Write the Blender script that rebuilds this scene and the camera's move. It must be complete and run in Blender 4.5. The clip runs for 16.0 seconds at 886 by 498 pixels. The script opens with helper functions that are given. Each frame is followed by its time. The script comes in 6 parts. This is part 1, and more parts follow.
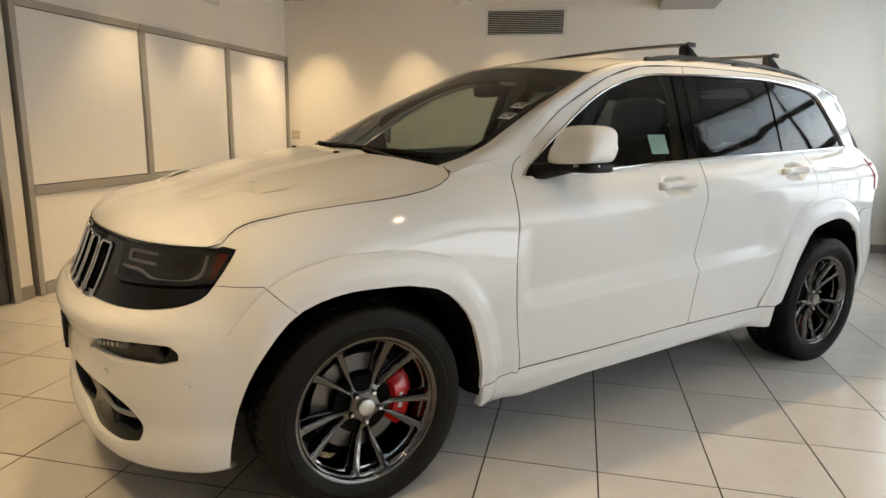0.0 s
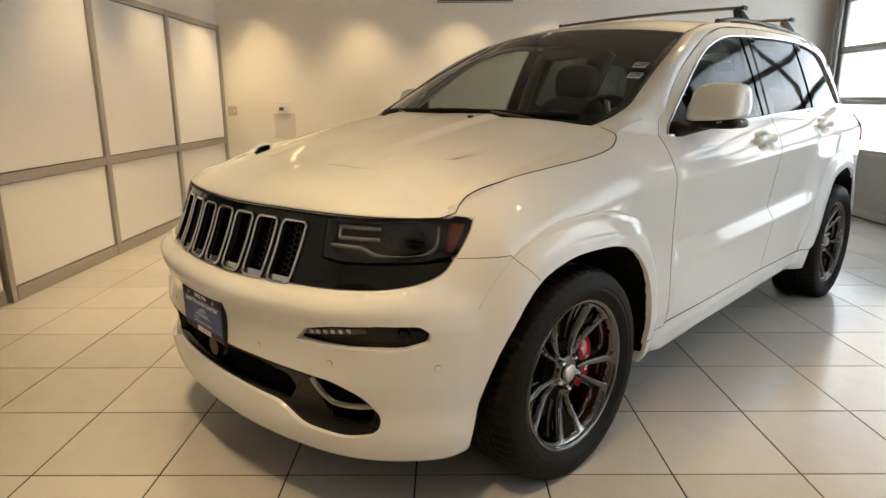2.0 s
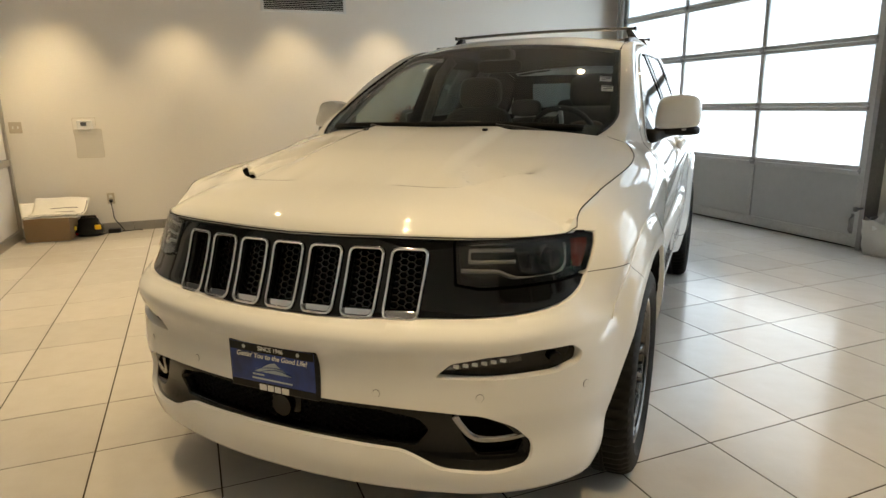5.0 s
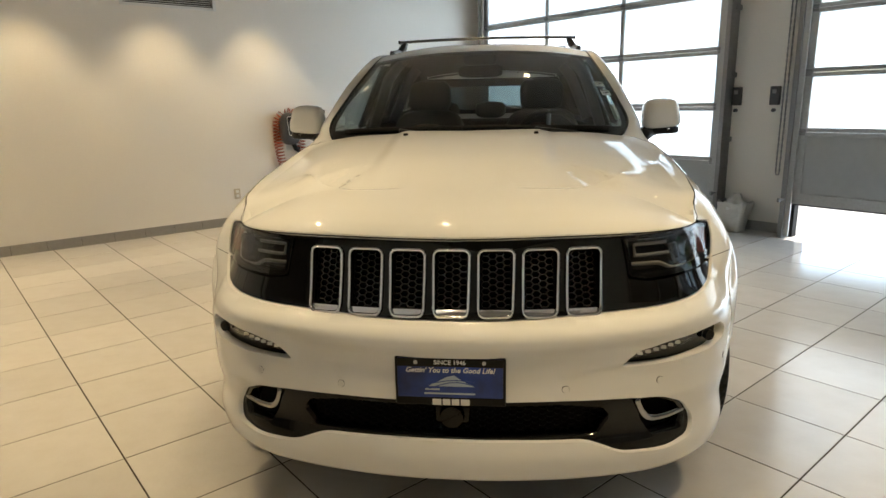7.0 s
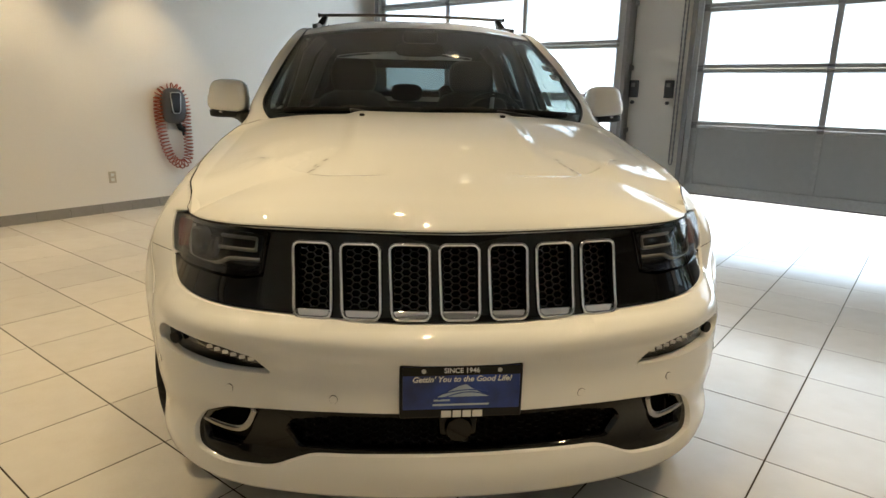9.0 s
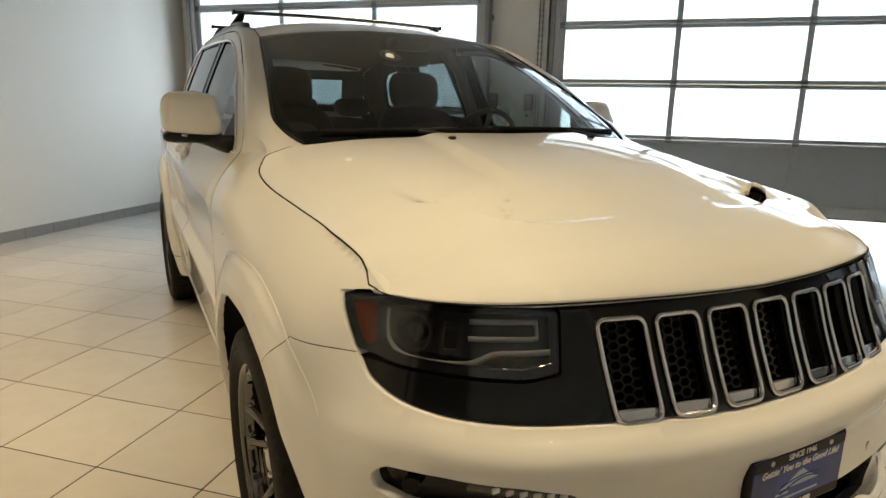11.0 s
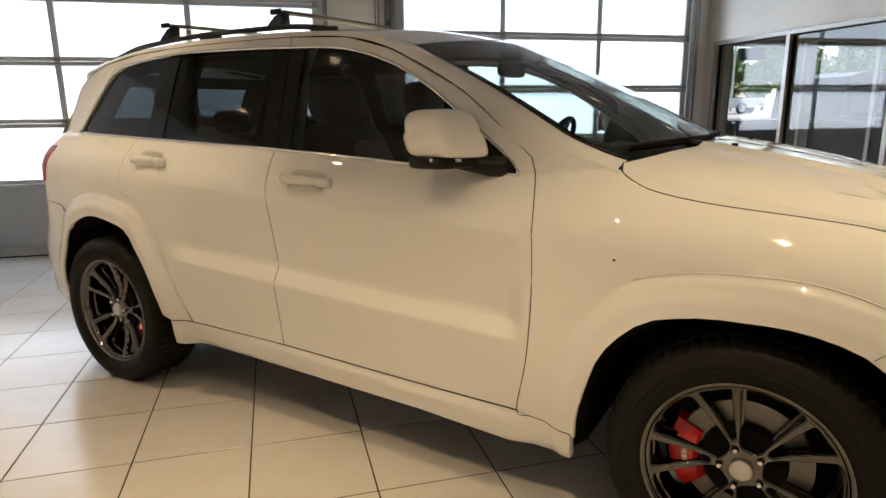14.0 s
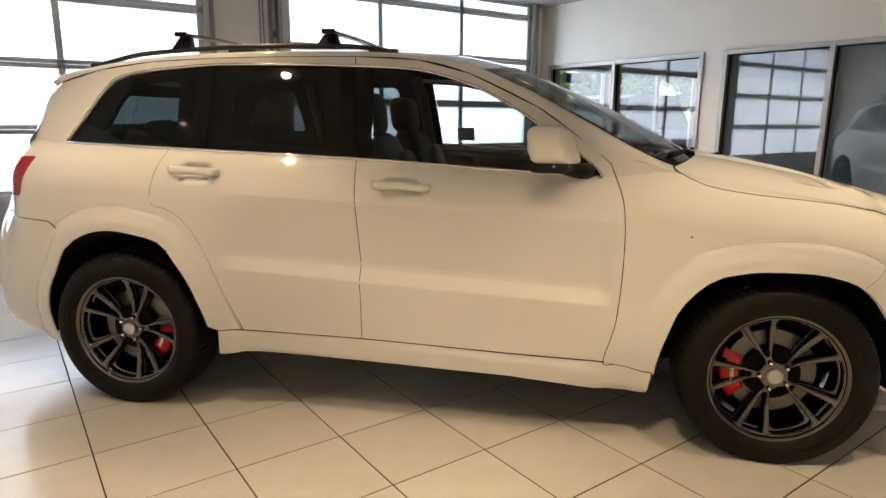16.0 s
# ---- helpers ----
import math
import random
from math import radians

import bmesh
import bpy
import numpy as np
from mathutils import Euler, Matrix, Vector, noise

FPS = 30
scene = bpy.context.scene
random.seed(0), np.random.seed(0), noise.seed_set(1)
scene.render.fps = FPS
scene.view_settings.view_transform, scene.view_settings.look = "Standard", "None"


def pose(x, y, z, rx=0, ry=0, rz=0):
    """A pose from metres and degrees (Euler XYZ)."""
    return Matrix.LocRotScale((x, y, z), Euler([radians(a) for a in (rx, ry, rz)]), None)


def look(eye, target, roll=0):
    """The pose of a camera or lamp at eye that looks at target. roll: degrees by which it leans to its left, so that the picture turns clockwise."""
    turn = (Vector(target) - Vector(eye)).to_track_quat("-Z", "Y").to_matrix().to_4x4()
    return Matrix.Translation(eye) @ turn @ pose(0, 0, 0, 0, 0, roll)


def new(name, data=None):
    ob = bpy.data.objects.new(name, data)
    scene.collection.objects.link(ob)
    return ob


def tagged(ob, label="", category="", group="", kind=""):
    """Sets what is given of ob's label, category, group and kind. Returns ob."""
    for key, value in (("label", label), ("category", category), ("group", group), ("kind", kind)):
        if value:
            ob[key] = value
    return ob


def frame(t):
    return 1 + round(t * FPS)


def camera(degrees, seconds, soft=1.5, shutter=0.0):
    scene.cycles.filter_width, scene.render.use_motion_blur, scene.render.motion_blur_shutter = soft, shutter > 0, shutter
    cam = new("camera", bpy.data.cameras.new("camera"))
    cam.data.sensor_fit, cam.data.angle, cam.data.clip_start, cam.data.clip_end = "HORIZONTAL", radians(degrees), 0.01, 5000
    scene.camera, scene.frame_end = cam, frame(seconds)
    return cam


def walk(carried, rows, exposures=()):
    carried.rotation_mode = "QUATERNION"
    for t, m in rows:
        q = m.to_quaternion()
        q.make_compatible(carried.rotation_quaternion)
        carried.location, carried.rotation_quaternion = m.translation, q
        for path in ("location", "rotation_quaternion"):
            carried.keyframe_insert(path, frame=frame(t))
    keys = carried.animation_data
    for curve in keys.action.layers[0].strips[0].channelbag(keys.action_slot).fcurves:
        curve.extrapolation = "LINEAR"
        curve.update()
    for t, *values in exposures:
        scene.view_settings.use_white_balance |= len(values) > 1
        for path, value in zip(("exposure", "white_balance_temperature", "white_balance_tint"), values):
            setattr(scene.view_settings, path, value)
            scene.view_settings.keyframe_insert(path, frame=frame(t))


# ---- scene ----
# ---- camera and its walk ----
cam = camera(71.1, 16.0)
PATH = [
    (0, (2.303, 2.775, 1.354), (1.273, 1.108, 0.955), 1.1),
    (0.5, (2.598, 2.575, 1.34), (1.482, 0.967, 0.928), 0.1),
    (1, (2.812, 2.338, 1.303), (1.605, 0.805, 0.863), -0.3),
    (1.5, (3.001, 2.165, 1.289), (1.716, 0.702, 0.832), -0.5),
    (2, (3.153, 2.05, 1.293), (1.809, 0.646, 0.823), -0.2),
    (2.5, (3.191, 2.014, 1.288), (1.794, 0.664, 0.813), 0.2),
    (3, (3.205, 2.002, 1.286), (1.747, 0.718, 0.814), 0.7),
    (5.5, (3.802, 0.878, 1.329), (1.961, 0.239, 0.877), -1.4),
    (6, (3.899, 0.615, 1.335), (2.009, 0.141, 0.885), -1.7),
    (6.5, (4.004, 0.348, 1.356), (2.082, 0.018, 0.913), -1.6),
    (7, (3.982, 0.168, 1.351), (2.047, -0.045, 0.894), -1.2),
    (7.5, (3.947, 0.089, 1.348), (2.005, -0.036, 0.885), -0.5),
    (8, (3.938, 0.078, 1.345), (1.996, 0.034, 0.869), 0.2),
    (10.5, (3.258, -0.981, 1.312), (1.453, -0.266, 0.83), 1.3),
    (11, (3.023, -1.217, 1.327), (1.302, -0.304, 0.871), 1.1),
    (11.5, (2.767, -1.458, 1.335), (1.15, -0.368, 0.89), 0.8),
    (12, (2.528, -1.753, 1.34), (1.028, -0.5, 0.915), 0.5),
    (12.5, (2.27, -2.001, 1.349), (0.883, -0.623, 0.926), 0.2),
    (13, (1.993, -2.214, 1.363), (0.725, -0.723, 0.95), -0.5),
    (13.5, (1.73, -2.432, 1.351), (0.59, -0.846, 0.92), -1.0),
    (14, (1.547, -2.66, 1.355), (0.543, -0.987, 0.914), -0.6),
    (14.5, (1.325, -2.893, 1.361), (0.487, -1.13, 0.926), -0.3),
    (15, (1.056, -3.105, 1.353), (0.382, -1.271, 0.929), 0.1),
    (15.5, (0.837, -3.32, 1.371), (0.334, -1.43, 0.953), 0.4),
    (16, (0.554, -3.466, 1.38), (0.203, -1.54, 0.967), 0.4),
]
walk(cam, [(r[0], look(*r[1:])) for r in PATH], [(0, 1.11, 7400, 14), (1.5, 1.09, 7350, 14), (3, 1.04, 7300, 13), (6.5, 1.06, 6800, 9), (8, 1.05, 6750, 9), (11, .98, 6750, 9), (12.5, .92, 6900, 15), (14, 1.04, 6900, 17), (16, 1.2, 6900, 17)])

# ---- world, daylight and exposure ----
ROOM = Matrix.Rotation(radians(-45), 4, "Z")      # the room stands at 45 degrees to the car
U0, U1, V0, V1, CEIL = -3.80, 3.71, -4.24, 4.18, 2.87

world = bpy.data.worlds.new("sky")
scene.world = world
world.use_nodes = True
wn = world.node_tree.nodes
sky = wn.new("ShaderNodeTexSky")
sky.sky_type, sky.sun_disc = "NISHITA", False
sky.sun_elevation, sky.sun_rotation = radians(62), radians(-26)
world.node_tree.links.new(sky.outputs[0], wn["Background"].inputs[0])
wn["Background"].inputs[1].default_value = 0.15


def lamp(name, kind, m, power, colour, **more):
    data = bpy.data.lights.new(name, kind)
    data.energy, data.color = power, colour
    if kind == "AREA":
        data.shape, data.size, data.size_y = "RECTANGLE", more["size"][0], more["size"][1]
    if kind == "SPOT":
        data.spot_size, data.spot_blend, data.shadow_soft_size = radians(more["cone"]), more.get("blend", .6), more.get("soft", .05)
    if kind == "SUN":
        data.angle = radians(0.6)
    if kind == "POINT":
        data.shadow_soft_size = more.get("soft", .08)
    ob = new(name, data)
    ob.matrix_world = m
    return ob


az, el = radians(-26), radians(62)
sun_way = Vector((math.sin(az) * math.cos(el), math.cos(az) * math.cos(el), math.sin(el)))
lamp("sun", "SUN", look(sun_way * 50, (0, 0, 0)), 4.5, (1, .96, .9))

WARM = (1.0, .78, .46)
DAY = (.65, .82, 1.0)
# daylight in the openings of the two sectional doors
for v0, v1, z0 in ((-3.90, -.42, .70), (.46, 3.81, 1.02)):
    m = ROOM @ Matrix.Translation((-3.80, (v0 + v1) / 2, (z0 + 2.80) / 2)) @ Matrix.Rotation(radians(-90), 4, "Y")
    lamp("door_daylight", "AREA", m, 35, DAY, size=(2.80 - z0, v1 - v0))
m = ROOM @ Matrix.Translation((-3.86, 2.14, .17)) @ Matrix.Rotation(radians(-90), 4, "Y")
lamp("gap_daylight", "AREA", m, 6, DAY, size=(.28, 3.3))


# ---- materials ----
def mat(name, colour, rough=.5, metal=0.0, vary=.08, grain=40, bump=0.0, bump_grain=None, coat=0.0, tint=None, spec=.5, patch=1.7, rough_vary=.08):
    """A surface whose colour and gloss vary at two scales."""
    m = bpy.data.materials.new(name)
    m.use_nodes = True
    nt = m.node_tree
    n, l = nt.nodes, nt.links
    b = n["Principled BSDF"]
    co = n.new("ShaderNodeTexCoord")
    fine, wide = n.new("ShaderNodeTexNoise"), n.new("ShaderNodeTexNoise")
    fine.inputs["Scale"].default_value, wide.inputs["Scale"].default_value = grain, patch
    fine.inputs["Detail"].default_value = wide.inputs["Detail"].default_value = 4
    for k in (fine, wide):
        l.new(co.outputs["Object"], k.inputs["Vector"])
    add = n.new("ShaderNodeMath")
    add.operation = "ADD"
    l.new(fine.outputs[0], add.inputs[0])
    l.new(wide.outputs[0], add.inputs[1])
    ramp = n.new("ShaderNodeMapRange")
    ramp.inputs[1].default_value, ramp.inputs[2].default_value = .7, 1.3
    l.new(add.outputs[0], ramp.inputs[0])
    mix = n.new("ShaderNodeMix")
    mix.data_type = "RGBA"
    c2 = tint or tuple(c * (1 - vary) for c in colour)
    mix.inputs[6].default_value, mix.inputs[7].default_value = (*colour, 1), (*c2, 1)
    l.new(ramp.outputs[0], mix.inputs[0])
    l.new(mix.outputs[2], b.inputs["Base Color"])
    rr = n.new("ShaderNodeMapRange")
    rr.inputs[3].default_value, rr.inputs[4].default_value = rough * (1 - rough_vary), rough * (1 + rough_vary)
    l.new(wide.outputs[0], rr.inputs[0])
    l.new(rr.outputs[0], b.inputs["Roughness"])
    b.inputs["Metallic"].default_value = metal
    b.inputs["Specular IOR Level"].default_value = spec
    b.inputs["Coat Weight"].default_value = coat
    b.inputs["Coat Roughness"].default_value = .02
    b.inputs["Coat IOR"].default_value = 1.47
    if bump:
        bn = n.new("ShaderNodeBump")
        bn.inputs["Strength"].default_value, bn.inputs["Distance"].default_value = 1, bump
        if bump_grain:
            t = n.new("ShaderNodeTexNoise")
            t.inputs["Scale"].default_value, t.inputs["Detail"].default_value = bump_grain, 3
            l.new(co.outputs["Object"], t.inputs["Vector"])
            l.new(t.outputs[0], bn.inputs["Height"])
        else:
            l.new(fine.outputs[0], bn.inputs["Height"])
        l.new(bn.outputs[0], b.inputs["Normal"])
    return m


def clear_mat(name, tint, gloss=.02, ior=1.5, haze=0.0):
    """Thin clear or tinted sheet: what lies behind, seen through the tint, under a Fresnel gloss."""
    m = bpy.data.materials.new(name)
    m.use_nodes = True
    n, l = m.node_tree.nodes, m.node_tree.links
    n.remove(n["Principled BSDF"])
    tr, gl, mx = n.new("ShaderNodeBsdfTransparent"), n.new("ShaderNodeBsdfGlossy"), n.new("ShaderNodeMixShader")
    lw, pw, fr = n.new("ShaderNodeLayerWeight"), n.new("ShaderNodeMath"), n.new("ShaderNodeMath")
    lw.inputs[0].default_value = .5
    pw.operation, fr.operation = "POWER", "MULTIPLY_ADD"
    pw.inputs[1].default_value = 5
    f0 = ((ior - 1) / (ior + 1))**2 * 1.35
    fr.inputs[1].default_value, fr.inputs[2].default_value = 1 - f0, f0
    l.new(lw.outputs["Facing"], pw.inputs[0])
    l.new(pw.outputs[0], fr.inputs[0])
    tr.inputs[0].default_value = (*tint, 1)
    gl.inputs["Roughness"].default_value = gloss
    l.new(fr.outputs[0], mx.inputs[0])
    l.new(tr.outputs[0], mx.inputs[1])
    l.new(gl.outputs[0], mx.inputs[2])
    last = mx
    if haze:
        di, m2 = n.new("ShaderNodeBsdfTranslucent"), n.new("ShaderNodeMixShader")
        di.inputs[0].default_value = (.80, .825, .835, 1)
        m2.inputs[0].default_value = haze
        l.new(mx.outputs[0], m2.inputs[1])
        l.new(di.outputs[0], m2.inputs[2])
        last = m2
    l.new(last.outputs[0], n["Material Output"].inputs[0])
    return m


def glow_mat(name, colour, power):
    m = bpy.data.materials.new(name)
    m.use_nodes = True
    b = m.node_tree.nodes["Principled BSDF"]
    b.inputs["Base Color"].default_value = (.8, .8, .8, 1)
    b.inputs["Emission Color"].default_value, b.inputs["Emission Strength"].default_value = (*colour, 1), power
    return m


def tile_mat():
    """Glazed floor tile: each piece a shade of its own, faint clouds and scuffs."""
    m = mat("floor_tile_glaze", (.61, .585, .55), .17, vary=.06, grain=9, bump=.0004, bump_grain=60, patch=2.2, rough_vary=.35, tint=(.57, .54, .50))
    n, l = m.node_tree.nodes, m.node_tree.links
    b = n["Principled BSDF"]
    info, hsv, mr = n.new("ShaderNodeObjectInfo"), n.new("ShaderNodeHueSaturation"), n.new("ShaderNodeMapRange")
    mr.inputs[3].default_value, mr.inputs[4].default_value = .94, 1.05
    l.new(info.outputs["Random"], mr.inputs[0])
    l.new(mr.outputs[0], hsv.inputs["Value"])
    src = b.inputs["Base Color"].links[0].from_socket
    l.new(src, hsv.inputs["Color"])
    l.new(hsv.outputs[0], b.inputs["Base Color"])
    return m


M_PAINT = mat("white_car_paint", (.745, .738, .712), .55, vary=.012, grain=300, spec=.15, coat=1.0, patch=.8, rough_vary=.02)
M_BLACKGLOSS = mat("gloss_black_plastic", (.004, .004, .0043), .04, vary=.2, spec=.32)
M_BLADE = mat("dark_polished_blade", (.34, .335, .33), .14, 1.0, vary=.08, grain=60)
M_BLACK = mat("black_plastic", (.009, .009, .0095), .42, vary=.25, grain=200, bump=.0003, spec=.25)
M_SATIN = mat("satin_black_metal", (.025, .025, .026), .35, vary=.2, grain=120)
M_CAVITY = mat("black_wheel_liner", (.006, .006, .006), .9, vary=.3, grain=60, bump=.002, spec=.1)
M_CHROME = mat("chrome", (.74, .74, .75), .07, 1.0, vary=.03)
M_BRIGHT = mat("bright_window_trim", (.80, .80, .81), .10, 1.0, vary=.03)
M_RIM = mat("dark_chrome_rim", (.138, .134, .130), .05, 1.0, vary=.08, grain=25)
M_RUBBER = mat("tyre_rubber", (.007, .0066, .0062), .62, vary=.3, grain=30, bump=.0006, bump_grain=240, tint=(.011, .0105, .0095), spec=.16)
M_RED = mat("red_caliper_paint", (.52, .012, .014), .22, vary=.1, coat=.5)
M_STEEL = mat("brake_disc_steel", (.155, .150, .145), .3, 1.0, vary=.15, grain=90)
M_ALLOY = mat("brushed_alloy", (.55, .55, .54), .3, 1.0, vary=.08, grain=80)
M_LEATHER = mat("black_leather", (.016, .015, .0145), .5, vary=.25, grain=120, bump=.0006, bump_grain=300)
M_TAN = mat("brown_leather", (.11, .055, .035), .45, vary=.25, grain=120, bump=.0006)
M_GLASS = clear_mat("windscreen_glass", (.50, .57, .55))
M_TINT = clear_mat("tinted_side_glass", (.115, .138, .142))
M_FRONTGLASS = clear_mat("front_door_glass", (.58, .64, .63))
M_SMOKE = clear_mat("smoked_lamp_lens", (.62, .62, .62), ior=1.6)
M_LAMPIN = mat("lamp_housing", (.030, .030, .031), .3, vary=.2, spec=.3)
M_LAMPSILVER = mat("lamp_reflector", (.5, .5, .51), .18, .9, vary=.1)
M_LAMPDIM = mat("dim_reflector", (.10, .10, .102), .25, .6, vary=.15)
M_GUIDE = mat("frosted_light_guide", (.36, .36, .35), .3, vary=.05)
M_AMBER = mat("amber_reflector", (.20, .024, .008), .2, vary=.25, grain=150, bump=.001, bump_grain=260)
M_TAIL = mat("red_tail_lens", (.32, .01, .012), .08, vary=.15, coat=.6)
M_LINING = mat("dark_cabin_lining", (.018, .018, .018), .8, vary=.2, grain=80, spec=.2)
M_WHITEPL = mat("white_plastic", (.72, .72, .70), .4, vary=.04)

M_WALL = mat("painted_wall", (.79, .755, .695), .62, vary=.03, grain=70, bump=.0006, bump_grain=220, patch=.7)
# ceiling and duct colour darkened to weaken the light bounced back down
M_CEIL = mat("darkened_ceiling_paint", (.34, .33, .315), .8, vary=.03, grain=50, bump=.0008)
M_BASE = mat("grey_skirting_tile", (.30, .285, .265), .5, vary=.12, grain=25, patch=2)
M_GROUT = mat("dark_grout", (.055, .040, .027), .9, vary=.3, grain=90, bump=.001, spec=.1)
M_TILE = tile_mat()
M_ALU = mat("anodised_aluminium_frame", (.42, .40, .37), .38, .6, vary=.06, grain=60)
M_BOARD = mat("white_laminate_panel", (.80, .79, .77), .10, vary=.02, grain=12, patch=.9)
M_GASKET = mat("black_gasket", (.012, .012, .012), .7, spec=.2)
M_DOORALU = mat("sectional_door_aluminium", (.46, .47, .47), .42, .35, vary=.1, grain=40, tint=(.38, .38, .375))
M_DOORPANEL = mat("grey_door_panel", (.40, .41, .41), .45, vary=.07, grain=14, bump=.0006)
M_PANE = clear_mat("frosted_door_pane", (.95, .97, .98), gloss=.08, haze=.92)
M_TRACK = mat("galvanised_track", (.30, .30, .30), .4, .8, vary=.2, grain=30)
M_WINDOW = clear_mat("office_window_glass", (.86, .90, .89), ior=2.1)
M_PLATE = mat("ivory_cover_plate", (.52, .46, .36), .4, vary=.05)
M_CARD = mat("brown_cardboard", (.36, .24, .13), .8, vary=.15, grain=120, bump=.0006, patch=4)
M_PAPER = mat("white_paper", (.78, .76, .72), .7, vary=.05, grain=20)
M_INK = mat("dark_ink", (.05, .05, .06), .6)
M_YELLOW = mat("yellow_plastic", (.75, .50, .03), .4, vary=.1)
M_ORANGE = mat("orange_coil_hose", (.42, .080, .028), .35, vary=.3, grain=14)
M_GREYPL = mat("dark_grey_plastic", (.06, .062, .068), .4, vary=.15, grain=90)
M_BAG = mat("translucent_plastic_bag", (.62, .60, .56), .35, vary=.1, grain=8, bump=.02, bump_grain=9)
M_CONCRETE = mat("sunlit_concrete", (.45, .44, .42), .85, vary=.15, grain=6, bump=.002, patch=.3)
M_ASPHALT = mat("asphalt", (.09, .09, .09), .9, vary=.3, grain=30, bump=.003, patch=.2)
M_LEAF = mat("tree_leaves", (.17, .30, .045), .6, vary=.5, grain=3, patch=.4, tint=(.09, .17, .03))
M_BARK = mat("tree_bark", (.12, .085, .06), .9, vary=.3, grain=12, bump=.01)
M_PLATEBLUE = mat("blue_plate_print", (.030, .085, .43), .3, vary=.25, grain=6, patch=9, tint=(.012, .022, .09))
M_PLATEGREY = mat("pale_blue_print", (.42, .50, .58), .4, vary=.1)
M_TRUCKDARK = mat("dark_truck_paint", (.012, .013, .015), .3, vary=.1, coat=.15, spec=.3)
M_TRUCKWHITE = mat("white_truck_paint", (.8, .8, .8), .3, vary=.03, coat=.6)
# office colours kept dark: they stand for a dim room behind pane reflections
M_OFFICE = mat("darkened_office_paint", (.20, .21, .22), .7, vary=.06, grain=30)
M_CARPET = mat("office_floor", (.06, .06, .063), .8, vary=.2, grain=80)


# ---- building kit ----
def mesh_ob(name, me, material, parent=None, label=""):
    if material and not me.materials:
        me.materials.append(material)
    ob = new(name, me)
    if parent is not None:
        ob.parent = parent
    if label:
        ob["label"] = label
    return ob


def part(name, bm, material, parent=None, label="", smooth=False, m=None):
    """A bmesh as one mesh object, under a thing or a part if one is given."""
    bmesh.ops.recalc_face_normals(bm, faces=bm.faces)
    me = bpy.data.meshes.new(name)
    bm.to_mesh(me)
    bm.free()
    if smooth:
        me.polygons.foreach_set("use_smooth", [True] * len(me.polygons))
        if smooth != "all":
            me.set_sharp_from_angle(angle=radians(38))
    ob = mesh_ob(name, me, material, parent, label)
    if m is not None:
        ob.matrix_basis = m
    return ob


def empty(name, label, category, m=None, group="", kind=""):
    ob = new(name)
    ob.empty_display_size = .1
    if m is not None:
        ob.matrix_basis = m
    return tagged(ob, label, category, group, kind)


def box(bm, lo, hi, bevel=0.0, seg=2):
    lo, hi = Vector(lo), Vector(hi)
    r = bmesh.ops.create_cube(bm, size=1, matrix=Matrix.Translation((lo + hi) / 2) @ Matrix.Diagonal((*(hi - lo), 1)))
    if bevel:
        es = list({e for v in r["verts"] for e in v.link_edges})
        bmesh.ops.bevel(bm, geom=es, offset=bevel, segments=seg, profile=.5, affect="EDGES")
    return bm


def B(lo, hi, bevel=0.0, seg=2):
    return box(bmesh.new(), lo, hi, bevel, seg)


def cyl(bm, a, b, r, r2=None, seg=20, caps=True):
    a, b = Vector(a), Vector(b)
    q = (b - a).to_track_quat("Z", "Y").to_matrix().to_4x4()
    bmesh.ops.create_cone(bm, cap_ends=caps, segments=seg, radius1=r, radius2=r if r2 is None else r2, depth=(b - a).length,
                          matrix=Matrix.Translation((a + b) / 2) @ q)
    return bm


def tube(bm, pts, r, seg=8, closed=False, flat=None):
    """A round (or, with flat=(w, h), an oval) bar along the points."""
    pts = [Vector(p) for p in pts]
    n = len(pts)
    rings = []
    up = Vector((0, 0, 1))
    for i, p in enumerate(pts):
        a, b = (pts[(i - 1) % n], pts[(i + 1) % n]) if closed else (pts[max(i - 1, 0)], pts[min(i + 1, n - 1)])
        d = (b - a).normalized()
        side = d.cross(up)
        if side.length < 1e-3:
            side = d.cross(Vector((1, 0, 0)))
        side.normalize()
        top = side.cross(d).normalized()
        rr = r[i] if isinstance(r, (list, tuple)) else r
        w, h = flat or (rr, rr)
        rings.append([bm.verts.new(p + side * w * math.cos(t) + top * h * math.sin(t)) for t in (2 * math.pi * k / seg for k in range(seg))])
    for i in range(n if closed else n - 1):
        a, b = rings[i], rings[(i + 1) % n]
        for k in range(seg):
            bm.faces.new((a[k], a[(k + 1) % seg], b[(k + 1) % seg], b[k]))
    if not closed:
        bm.faces.new(rings[0][::-1])
        bm.faces.new(rings[-1])
    return bm


def lathe(bm, prof, seg=48, axis="Y", closed=False):
    """Turns (radius, along) points round an axis."""
    rings = []
    for k in range(seg):
        t = 2 * math.pi * k / seg
        c, s = math.cos(t), math.sin(t)
        rings.append([bm.verts.new((r * c, a, r * s) if axis == "Y" else (r * c, r * s, a)) for r, a in prof])
    m = len(prof)
    for k in range(seg):
        a, b = rings[k], rings[(k + 1) % seg]
        for i in range(m if closed else m - 1):
            j = (i + 1) % m
            bm.faces.new((a[i], b[i], b[j], a[j]))
    return bm


